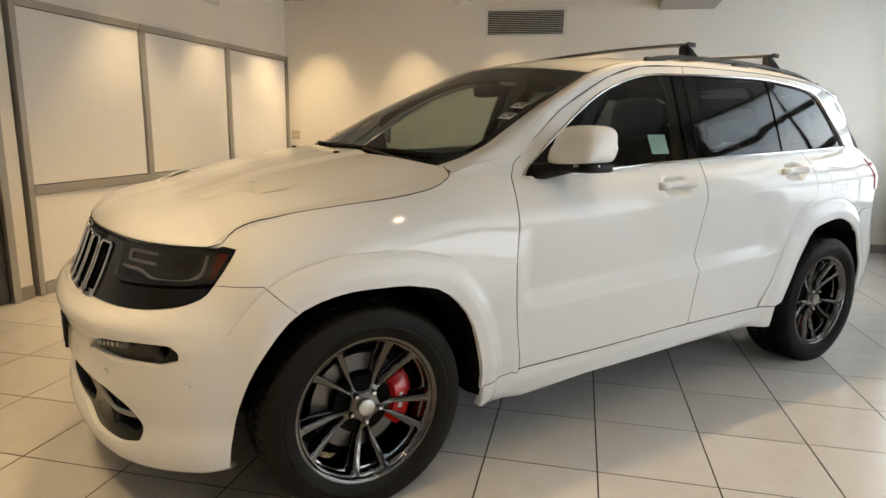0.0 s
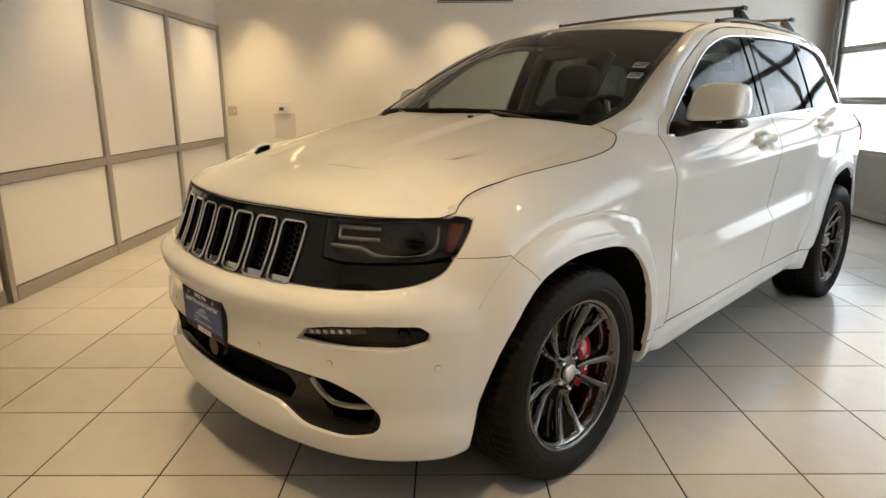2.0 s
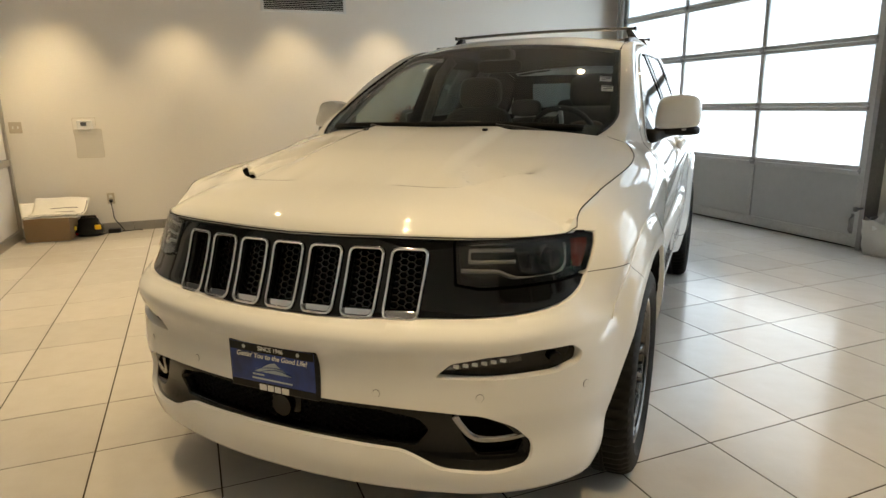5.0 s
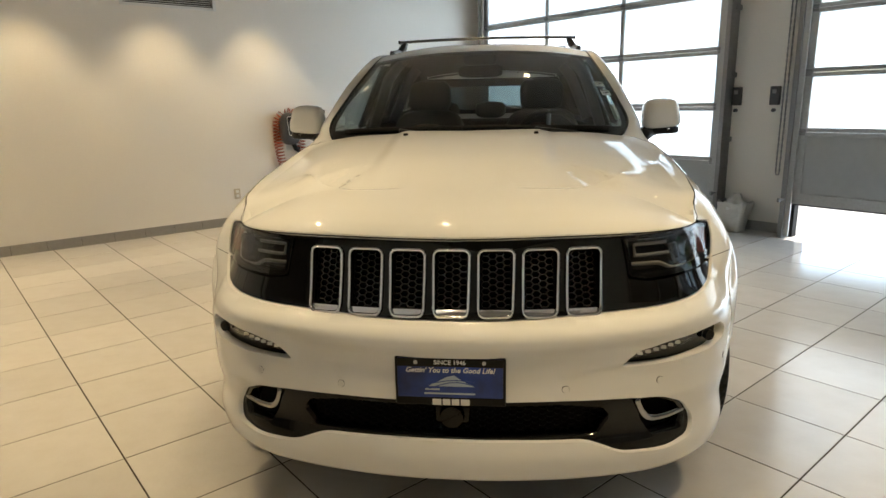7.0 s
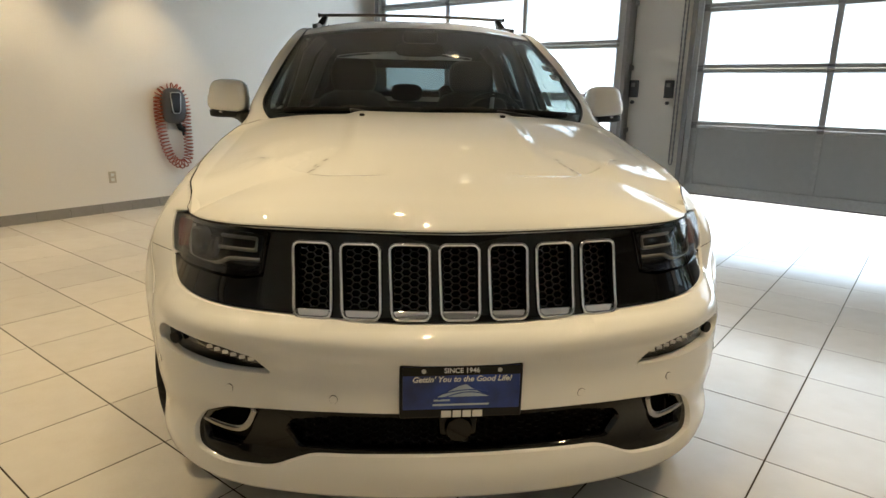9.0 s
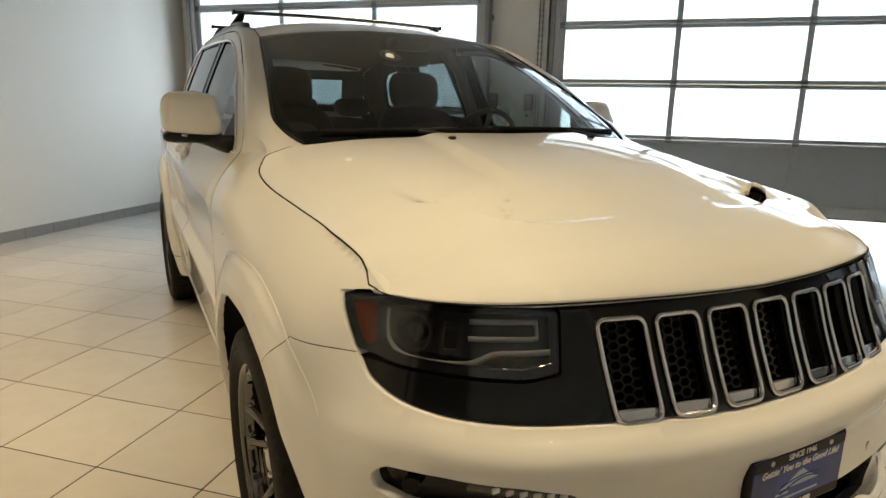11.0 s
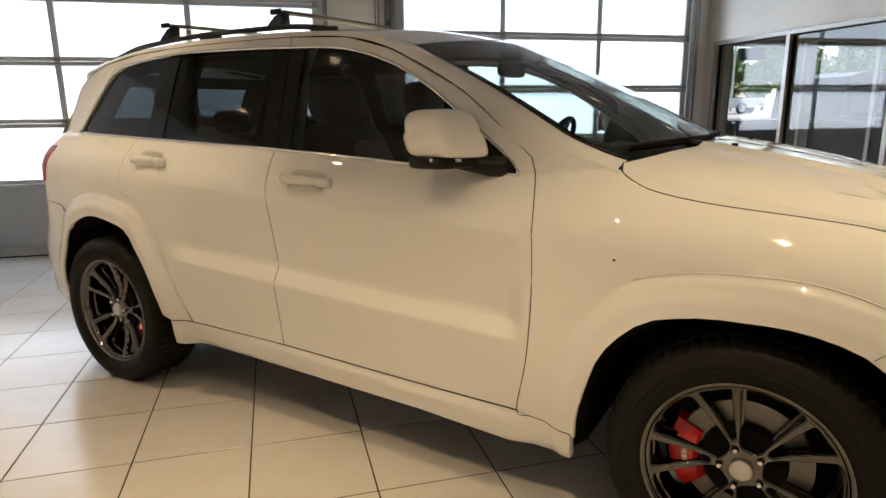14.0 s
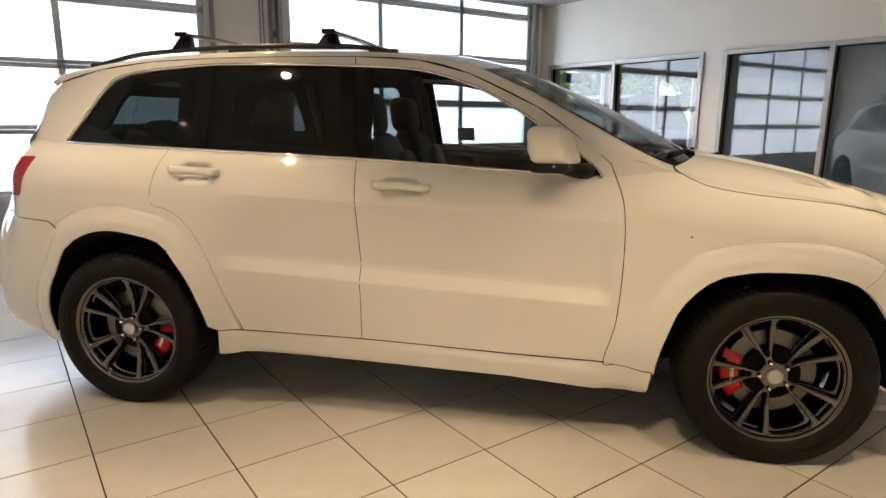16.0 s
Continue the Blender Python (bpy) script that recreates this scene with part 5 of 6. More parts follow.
outer = outer[outer[:, 0].argsort()[::-1]]
inner = inner[inner[:, 0].argsort()[::-1]]
N = 90
lo_k, hi_k = along(outer, N), along(inner, N)
for flip in (False, True):
    sg = -1 if flip else 1

    def rail_pt(i, t):
        a, b = Vector(lo_k[int(i)]), Vector(hi_k[int(i)])
        p = a.lerp(b, t)
        p += Vector((0, .55, .83)) * (.016 + .014 * (1 - float(ease(i, 15, 40)))) * math.sin(math.pi * t) * float(ease(i, 0, 8))
        p.z -= .005 * (1 - float(ease(i, 0, 4)))
        return Vector((p.x, sg * p.y, p.z))
    part("roof_side", grid_surface(rail_pt, range(N), np.linspace(0, 1, 9)), M_PAINT, car, smooth="all")
    part("roof_side_lining", grid_surface(lambda i, t: rail_pt(i, t) - Vector((0, sg * .020, .018)), range(14, N), np.linspace(0, 1, 5)), M_LINING, car, smooth="all")
    # rain gutter strip beside the roof
    part("roof_gutter", tube(bmesh.new(), [(x, sg * (roof_edge(x)[0] + .001), roof_edge(x)[1] + .0015) for x in np.linspace(.19, -1.9, 40)], .004, 6), M_BLACK, car, smooth="all")
    part("screen_seal", tube(bmesh.new(), [Vector((p.x, sg * p.y, p.z)) for p in (screen(glass_edge(v), v, .001) for v in np.linspace(0, 1, 40))], .005, 6), M_BLACK, car, smooth="all")
    # roof rail
    xs = np.linspace(-.20, -1.78, 34)
    pts = [(x, sg * (roof_edge(x)[0] - .015), roof_edge(x)[1] + .010 + .022 * min(1, 6 * min(-.20 - x, x + 1.78) / 1.58)**.6) for x in xs]
    rail = part("roof_rail", tube(bmesh.new(), pts, .012, 10, flat=(.016, .012)), M_SATIN, car, "satin black roof rail", smooth="all")
    for x in (-.25, -.95, -1.72):
        w, z = roof_edge(x)
        part("rail_foot", B((x - .07, sg * (w - .015) - .015, z - .005), (x + .07, sg * (w - .015) + .015, z + .024), .010, 3), M_SATIN, rail, smooth=True)

# windscreen base, wipers
def cowl_pt(k, t):
    y = .74 * t
    a = Vector((float(hood_rear(y)) + .02, y, float(hood(hood_rear(y), y)[2]) - .022))
    b = screen(t, .03, -.006)
    return a.lerp(b, k) - Vector((0, 0, .012 * math.sin(math.pi * k)))


cowl = part("cowl_panel", grid_surface(cowl_pt, np.linspace(-.05, 1, 7), np.linspace(-1, 1, 41)), M_BLACK, car, "black plastic cowl at the windscreen's foot", smooth="all")
for y0, y1, y2 in ((.50, .62, -.06), (-.18, -.04, -.62)):
    base = screen(y0 / .75, .0, .004)
    tip = screen((y1 + y2) / 2 / .75, .045, .010)
    w = part("wiper", tube(bmesh.new(), spline2([tuple(base), tuple(base.lerp(tip, .4) + Vector((0, 0, .003))), tuple(tip)], 6), .008, 8, flat=(.011, .006)), M_SATIN, car, "black wiper arm", smooth="all")
    part("blade", tube(bmesh.new(), [screen(y / .75, .045 + .012 * math.cos((y - y2) * 2), .007) for y in np.linspace(y1, y2, 16)], .007, 8, flat=(.005, .010)), M_RUBBER, w, smooth="all")
    part("pivot", cyl(bmesh.new(), base - Vector((0, 0, .03)), base + Vector((0, 0, .006)), .015, .012), M_BLACK, w, smooth=True)

# cross bars
for x, z in ((-.515, 1.752), (-1.265, 1.750)):
    bar = tagged(empty("roof_cross_bar", "black aluminium cross bar clamped to the roof rails", "roof rack", group="roof cross bars"))
    bm = bmesh.new()
    pts = [(x, y, z + .026 - .012 * (y / .6)**2 + .004) for y in np.linspace(-.60, .60, 25)]
    part("bar", tube(bm, pts, .01, 12, flat=(.032, .0095)), M_SATIN, bar, smooth="all")
    for sg in (1, -1):
        w, ze = roof_edge(x)
        bm = bmesh.new()
        lo = [(-.055, -.020), (.055, -.020), (.055, .030), (-.055, .030)]
        hi = [(-.030, -.016), (.030, -.016), (.030, .018), (-.030, .018)]
        a = [bm.verts.new((x + p, sg * (w - .015 - q), ze + .035)) for p, q in lo]
        b = [bm.verts.new((x + p, sg * (w - .05 - q), z + .012)) for p, q in hi]
        for k in range(4):
            bm.faces.new((a[k], a[(k + 1) % 4], b[(k + 1) % 4], b[k]))
        bm.faces.new(a[::-1])
        bm.faces.new(b)
        bmesh.ops.bevel(bm, geom=bm.edges[:], offset=.006, segments=2, affect="EDGES")
        part("tower_foot", bm, M_BLACK, bar, smooth=True)
        part("end_cap", B((x - .033, sg * .60 - .006, z + .006), (x + .033, sg * .60 + .006, z + .03), .005), M_BLACK, bar, smooth=True)

# rear glass and spoiler
part("rear_glass", grid_surface(lambda u, v: Vector((-2.20 + .27 * v + .09 * abs(u)**2.5, u * (.69 - .10 * v), 1.255 + .31 * v)), np.linspace(-1, 1, 17), np.linspace(0, 1, 7)), M_TINT, car, "dark tinted rear window", smooth="all")
bm = grid_surface(lambda u, v: Vector((-1.86 - .20 * v + .06 * abs(u)**3, u * (.585 + .02 * v), roof(-1.86, u * .95)[1] + .008 - .06 * v * v)), np.linspace(-1, 1, 21), np.linspace(0, 1, 6), .03)
part("roof_spoiler", bm, M_PAINT, car, smooth=True)
for sg in (1, -1):
    bm = grid_surface(lambda t, w: Vector((-1.90 - .20 * t + .04 * w, sg * (.585 + .10 * t + .06 * w), 1.57 - .32 * t - .01 * w)), np.linspace(0, 1, 9), np.linspace(0, 1, 4))
    part("rear_pillar", bm, M_PAINT, car, smooth="all")

# door mirrors
for sg in (1, -1):
    ob = part("door_mirror", B((.62, sg * .80 - .02, 1.15), (.66, sg * .80 + .02, 1.19), .008), M_BLACK, car, "white capped door mirror on a black arm", smooth=True)
    ob.location.x = .045
    bm = bmesh.new()
    bmesh.ops.create_cube(bm, size=1)
    bmesh.ops.subdivide_edges(bm, edges=bm.edges[:], cuts=7, use_grid_fill=True)
    for v in bm.verts:
        p = v.co * 2
        e = 3.9 if p.z > 0 else 7.0
        q = Vector([c / (sum(abs(d)**e for d in p)**(1 / e)) for c in p])
        t, w, h = q.x, q.y, q.z
        v.co = Vector((.470 + .078 * t - .030 * w + .020 * (1 - h), .957 + .097 * w * (1 - .05 * max(h, 0)), 1.266 + (.090 if h > 0 else .062) * h * (1 - .06 * max(w, 0)) + .004 * w))
    for v in bm.verts:
        v.co.y *= sg
    part("mirror_cap", bm, M_PAINT, ob, smooth="all")
    bm = bmesh.new()
    bmesh.ops.create_cube(bm, size=1)
    bmesh.ops.subdivide_edges(bm, edges=bm.edges[:], cuts=5, use_grid_fill=True)
    for v in bm.verts:
        p = v.co * 2
        q = Vector([c / (sum(abs(d)**5 for d in p)**.2) for c in p])
        t, w, h = q.x, q.y, q.z
        v.co = Vector((.495 + .070 * t - .03 * w, sg * (.953 + .099 * w), 1.192 + .021 * h))
    part("mirror_skirt", bm, M_BLACK, ob, "black lower mirror shell", smooth="all")
    bm = tube(bmesh.new(), [(.64, sg * .825, 1.168), (.60, sg * .86, 1.172), (.54, sg * .90, 1.185), (.51, sg * .95, 1.195)], [.036, .032, .027, .022], 12)
    part("mirror_arm", bm, M_BLACK, ob, smooth="all")
    part("turn_lamp", tube(bmesh.new(), [(.562 - .070 * t, sg * (.978 + .074 * t), 1.199 + .003 * t) for t in np.linspace(0, 1, 8)], .009, 8, flat=(.005, .006)), M_LAMPSILVER, ob, "clear turn signal strip", smooth="all")
    part("mirror_glass", B((.412, sg * .955 - .075, 1.222), (.424, sg * .955 + .075, 1.330), .005, 2), M_CHROME, ob, smooth=True)


# ---- wheels: built once at the origin, outer face towards +y ----
HUB_Z = .3665


def tyre_mesh():
    """Tyre with shoulder lugs and grooves, turned round y."""
    seg = 192
    prof = [(.262, -.118), (.285, -.134), (.315, -.142), (.345, -.139), (.362, -.130), (.374, -.112), (.3795, -.094), (.3795, -.052), (.372, -.049), (.372, -.041), (.3800, -.038),
            (.3800, -.005), (.373, -.003), (.373, .004), (.3800, .006), (.3800, .038), (.372, .041), (.372, .049), (.3795, .052), (.3795, .094), (.374, .112), (.362, .130), (.345, .139),
            (.318, .1425), (.3165, .1405), (.306, .1405), (.3045, .1415), (.285, .134), (.270, .124), (.262, .112)]
    bm = bmesh.new()
    rings = []
    for k in range(seg):
        t = 2 * math.pi * k / seg
        cut = k % 3 == 0
        row = []
        for i, (r, a) in enumerate(prof):
            shoulder_row = 5 <= i <= 7 or 18 <= i <= 20
            rr = r - (.0085 if cut and shoulder_row else 0) - (.004 if (k + 1) % 3 == 0 and i in (10, 11, 14, 15) else 0)
            row.append(bm.verts.new((rr * math.cos(t), a, rr * math.sin(t))))
        rings.append(row)
    m = len(prof)
    for k in range(seg):
        a, b = rings[k], rings[(k + 1) % seg]
        for i in range(m - 1):
            bm.faces.new((a[i], b[i], b[i + 1], a[i + 1]))
    return bm


def rim_mesh():
    """Barrel and lip."""
    return lathe(bmesh.new(), [(.270, .113), (.272, .121), (.268, .1255), (.260, .1245), (.253, .117), (.249, .085), (.243, .03), (.236, -.09), (.250, -.115), (.262, -.118), (.262, -.11), (.246, -.09), (.252, .02), (.262, .085), (.268, .108)], 96, "Y", True)


def from_axis(c, pts):
    """Points (along, across) of a direction c in degrees, as plan points."""
    ct, st = math.cos(radians(c)), math.sin(radians(c))
    return [(a * ct - b * st, a * st + b * ct) for a, b in pts]


def mirrored(half):
    return half + [(a, -b) for a, b in reversed(half)]


# the cast face: a slim wedge open over each lug, a wide rounded bay between the lugs
def arm(rows):
    """(radius, degrees off the axis) as (along, across)."""
    return [(r * math.cos(radians(d)), r * math.sin(radians(d))) for r, d in rows]


WEDGE = mirrored(arm([(.0830, 5.5), (.1000, 6.6), (.1300, 7.6), (.1700, 8.6), (.2440, 10.2)]))
BAY = mirrored(arm([(.0550, 8.0), (.0585, 18.0), (.0670, 23.6), (.0790, 25.0), (.0950, 23.6), (.1150, 22.2), (.1400, 21.2), (.1700, 20.7), (.2380, 20.2), (.2455, 17.2), (.2475, 8.0)]))
BAY_BACK = mirrored(arm([(.0610, 7.5), (.0660, 16.0), (.0750, 20.6), (.0880, 21.4), (.1100, 20.0), (.1400, 19.0), (.1900, 18.0), (.2300, 17.6), (.2405, 14.5), (.2435, 6.5)]))
OPENINGS, BACK_OPENINGS = [], []
for k in range(5):
    c = 90 + 72 * k
    OPENINGS.append(rounded(from_axis(c, WEDGE), .010))
    OPENINGS.append(rounded(from_axis(c + 36, BAY), .010))
    BACK_OPENINGS.append(rounded(from_axis(c, mirrored(arm([(.1080, 6.6), (.1300, 8.0), (.1700, 9.4), (.2420, 11.2)]))), .006))
    BACK_OPENINGS.append(rounded(from_axis(c + 36, BAY_BACK), .010))
EDGES = np.concatenate([evenly(q, .003) for q in OPENINGS])


def face(a, b, out=0.0):
    """The dished front of the wheel, rounded off towards its openings."""
    a, b = np.asarray(a, float), np.asarray(b, float)
    r = np.hypot(a, b)
    h = curve1(r, (0, .05, .075, .11, .17, .23, .27), (.084, .082, .076, .074, .086, .104, .120))
    near = np.full(np.shape(a), 9.0)
    for k in range(0, len(EDGES), 80):
        near = np.minimum(near, np.min(np.hypot(a[..., None] - EDGES[k:k + 80, 0], b[..., None] - EDGES[k:k + 80, 1]), -1))
    h = h - .0050 * (1 - np.clip(near / .0042, 0, 1))**2
    return np.stack((a, h + out, b), -1)


def face_back(a, b, out=0.0):
    """The deeper layer of the casting behind the front."""
    a, b = np.asarray(a, float), np.asarray(b, float)
    r = np.hypot(a, b)
    h = curve1(r, (0, .05, .075, .11, .17, .23, .27), (.056, .054, .050, .046, .050, .064, .084))
    return np.stack((a, h + out, b), -1)


def mesh_of(name, bm, material, smooth=True):
    bmesh.ops.recalc_face_normals(bm, faces=bm.faces)
    me = bpy.data.meshes.new(name)
    bm.to_mesh(me)
    bm.free()
    me.materials.append(material)
    if smooth:
        me.polygons.foreach_set("use_smooth", [True] * len(me.polygons))
        me.set_sharp_from_angle(angle=radians(40))
    return me


RIM, TYRE = mesh_of("wheel", rim_mesh(), M_RIM), mesh_of("tyre", tyre_mesh(), M_RUBBER)
RING = [(math.cos(t), math.sin(t)) for t in np.linspace(0, 2 * math.pi, 121)[:-1]]
spokes_first = panel("spoke_face", [(.2585 * c, .2585 * d) for c, d in RING], face, M_RIM, None, holes=OPENINGS, step=.006, gap=0, thick=.026, rows=(.0010, .0023, .0042))
back_first = panel("spoke_web", [(.2500 * c, .2500 * d) for c, d in RING], face_back, M_RIM, None, holes=BACK_OPENINGS, step=.009, gap=0, thick=.022)
SPOKES, WEBS = spokes_first.data, back_first.data
for o in (spokes_first, back_first):
    bpy.data.objects.remove(o)
CAP = mesh_of("hub_cap", lathe(bmesh.new(), [(.0, .100), (.020, .0995), (.029, .097), (.0315, .092), (.0315, .085)], 32), M_ALLOY)
NUT = mesh_of("lug_nut", lathe(bmesh.new(), [(.0, .020), (.006, .0195), (.0095, .016), (.011, .004), (.0125, .0), (.0125, -.01)], 6), M_CHROME)
DISC = mesh_of("brake_disc", lathe(bmesh.new(), [(.112, .0), (.178, .0), (.178, -.032), (.112, -.032)], 64, "Y", True), M_STEEL)
HAT = mesh_of("disc_hat", lathe(bmesh.new(), [(.0, .035), (.108, .035), (.116, .0), (.116, -.03)], 48), M_CAVITY)

# dust shield widened to the barrel, added to stop light leaking between the spokes
SHIELD = mesh_of("light_blocking_shield", lathe(bmesh.new(), [(.0, -.050), (.225, -.050), (.232, -.058), (.225, -.062), (.0, -.062)], 48), M_CAVITY)


def caliper_bm(half=33, r0=.120, r1=.206):
    bm = bmesh.new()
    n = 14
    rows = []
    for i in range(n):
        a = radians(-half + 2 * half * i / (n - 1))
        w = .5 + .5 * min(1, 5 * min(i, n - 1 - i) / (n - 1))
        rows.append([bm.verts.new((r * math.cos(a), y, r * math.sin(a))) for r, y in ((r0 + .008 * (1 - w), .034 * w), (r0 + .012, .048 * w), (r1 - .03, .048 * w), (r1 - .006, .036 * w), (r1, .0), (r1, -.05), (r0, -.05))])
    for p, q in zip(rows, rows[1:]):
        for j in range(7):
            bm.faces.new((p[j], p[(j + 1) % 7], q[(j + 1) % 7], q[j]))
    bm.faces.new(rows[0])
    bm.faces.new(rows[-1][::-1])
    return bm


CALIPER = mesh_of("brake_caliper", caliper_bm(), M_RED)
CALIPER_SMALL = mesh_of("brake_caliper", caliper_bm(26, .125, .198), M_RED)
bars = bmesh.new()
for i in range(5):
    a = radians(-9 + 4.5 * i)
    p = Vector((.156 * math.cos(a), .0485, .156 * math.sin(a)))
    box(bars, p - Vector((.007, .0005, .004)), p + Vector((.007, .001, .004)))
LOGO = mesh_of("caliper_mark", bars, M_WHITEPL, False)

for wx, sg, turn in ((1.4575, 1, 38), (1.4575, -1, 20.5), (-1.4575, 1, 30), (-1.4575, -1, 56)):
    side = Matrix.Translation((wx, sg * .822, HUB_Z)) @ Matrix.Rotation(0 if sg > 0 else math.pi, 4, "Z")
    wheel = new("wheel", RIM)
    wheel.parent, wheel.matrix_basis = car, side @ Matrix.Rotation(radians(turn), 4, "Y")
    wheel["label"] = "dark chrome five-twin-spoke wheel"
    for nm, me in (("tyre", TYRE), ("spoke_face", SPOKES), ("spoke_web", WEBS), ("hub_cap", CAP)):
        o = new(nm, me)
        o.parent = wheel
    for k in range(5):
        a = radians(90 + 72 * k)
        o = new("lug_nut", NUT)
        o.parent, o.location = wheel, (.0575 * math.cos(a), .076, .0575 * math.sin(a))
    disc = new("brake_disc", DISC)
    disc.parent, disc.matrix_basis = car, side @ Matrix.Translation((0, .022, 0))
    for nm, me in (("disc_hat", HAT), ("light_blocking_shield", SHIELD)):
        o = new(nm, me)
        o.parent = disc
    cal = new("brake_caliper", CALIPER if wx > 0 else CALIPER_SMALL)
    # the caliper sits behind the front axle and ahead of the rear one
    back = (wx > 0) == (sg > 0)
    cal.parent, cal.matrix_basis = car, side @ Matrix.Translation((0, .010, 0)) @ Matrix.Rotation(radians(-(187 if back else -7) if wx > 0 else (30 if sg > 0 else 155)), 4, "Y")
    cal["label"] = "red painted brake caliper"
    o = new("caliper_mark", LOGO)
    o.parent = cal
    # liner of the wheel arch
    rear = wx < 0
    bm = bmesh.new()
    angs = np.linspace(-8, 188, 40)
    rows = []
    for d in angs:
        a = radians(d)
        r = float(arch_radius(a, rear)) + .004
        r2 = max(.415, min(r, .455))
        row = []
        lip = float(skin(float(s_at_x(wx + r * math.cos(a))), max(.28, .375 + r * math.sin(a)), -.012)[1])
        for rr, y in ((r, lip), (r2, lip - .05), (r2, .60), (.10, .58)):
            row.append(bm.verts.new((wx + rr * math.cos(a), sg * y, max(.27, .375 + rr * math.sin(a)))))
        rows.append(row)
    for p, q in zip(rows, rows[1:]):
        for j in range(3):
            bm.faces.new((p[j], p[j + 1], q[j + 1], q[j]))
    part("wheel_liner", bm, M_CAVITY, car, smooth=True)

# ---- underside, inner shell and cabin ----
part("underbody", B((-2.15, -.56, .27), (2.02, .56, .44), .03), M_CAVITY, car)
part("underbody_middle", B((-.93, -.86, .285), (.95, .86, .42), .02), M_CAVITY, car)
part("engine_bay", B((1.02, -.56, .44), (2.06, .56, .90), .03), M_CAVITY, car)
for sg in (1, -1):
    bm = bmesh.new()
    xs, fs = np.linspace(1.95, -2.15, 120), np.linspace(0, 1, 14)
    g = []
    for x in xs:
        row = []
        for f in fs:
            z = .30 + (float(belt(x)) - .025 - .30) * f
            p = skin(float(s_at_x(x)), z, -.05)
            row.append((bm.verts.new((p[0], sg * p[1], p[2])), float(arch(x, z))))
        g.append(row)
    for i in range(len(xs) - 1):
        for j in range(len(fs) - 1):
            q = (g[i][j], g[i + 1][j], g[i + 1][j + 1], g[i][j + 1])
            if min(v[1] for v in q) > .012:
                bm.faces.new([v[0] for v in q])
    bmesh.ops.delete(bm, geom=[v for v in bm.verts if not v.link_faces], context="VERTS")
    part("inner_shell", bm, M_BLACK, car)
    # door card tops
    bm = grid_surface(lambda x, t: Vector((x, sg * (float(skin(float(s_at_x(x)), float(belt(x)) - .02, -.015)[1]) - .09 * t), float(belt(x)) - .02 - .03 * t * t)), np.linspace(.72, -1.85, 40), np.linspace(0, 1, 4))
    part("door_trim", bm, M_LEATHER, car, smooth="all")
part("cabin_floor", B((-2.1, -.80, .44), (.98, .80, .47)), M_CAVITY, car)
part("headliner", grid_surface(lambda k, t: Vector(roof_pt(.99 * k, t)) - Vector((0, 0, .014 + .006 * abs(t))), np.linspace(0, 1, 20), np.linspace(-1, 1, 9)), M_LINING, car, smooth="all")

dash = part("dashboard", grid_surface(lambda u, v: Vector((1.12 - .50 * v - .22 * abs(u)**2.2 * (1 - v), .70 * u, 1.165 - .03 * v + .07 * math.exp(-((u - .54) / .26)**2) * v - .28 * max(0, v - .82) / .18)), np.linspace(-1, 1, 33), np.linspace(0, 1, 16)), M_LEATHER, car, "black leather dashboard", smooth="all")
part("dash_front", B((.58, -.70, .70), (.66, .70, 1.02), .03), M_LEATHER, dash, smooth=True)
part("centre_screen", B((.59, -.12, .93), (.63, .12, 1.09), .01), M_BLACKGLOSS, dash, smooth=True)
part("centre_console", B((-.25, -.13, .46), (.62, .13, .80), .04, 3), M_LEATHER, car, smooth=True)
wheel_m = Matrix.Translation((.40, .38, 1.145)) @ Matrix.Rotation(radians(-66), 4, "Y")
bm = tube(bmesh.new(), [(.170 * math.cos(t), .170 * math.sin(t), 0) for t in np.linspace(0, 2 * math.pi, 40, endpoint=False)], .014, 10, closed=True)
sw = part("steering_wheel", bm, M_LEATHER, car, smooth="all", m=wheel_m)
bm = B((-.06, -.055, -.03), (.06, .055, .012), .02, 3)
part("airbag_hub", bm, M_LEATHER, sw, smooth=True)
for t in (0, math.pi / 2 * 2, math.pi * 1.5):
    part("spoke", tube(bmesh.new(), [(.05 * math.cos(t + 1.57), .05 * math.sin(t + 1.57), 0), (.18 * math.cos(t + 1.57), .18 * math.sin(t + 1.57), 0)], .012, 8), M_ALLOY, sw, smooth="all")
part("steering_column", cyl(bmesh.new(), (.42, .38, 1.15), (.72, .38, 1.03), .045, .06), M_LEATHER, car, smooth=True)


def blob(lo, hi, power=4.0, lean=0.0, n=7):
    """A cushion: a soft box between two corners, leaning back with height."""
    bm = bmesh.new()
    bmesh.ops.create_cube(bm, size=1)
    bmesh.ops.subdivide_edges(bm, edges=bm.edges[:], cuts=n, use_grid_fill=True)
    c, h = (Vector(lo) + Vector(hi)) / 2, (Vector(hi) - Vector(lo)) / 2
    for v in bm.verts:
        p = v.co * 2
        k = sum(abs(d)**power for d in p)**(1 / power)
        q = Vector((p.x / k * h.x, p.y / k * h.y, p.z / k * h.z))
        q.x -= lean * (q.z + h.z)
        v.co = c + q
    return bm


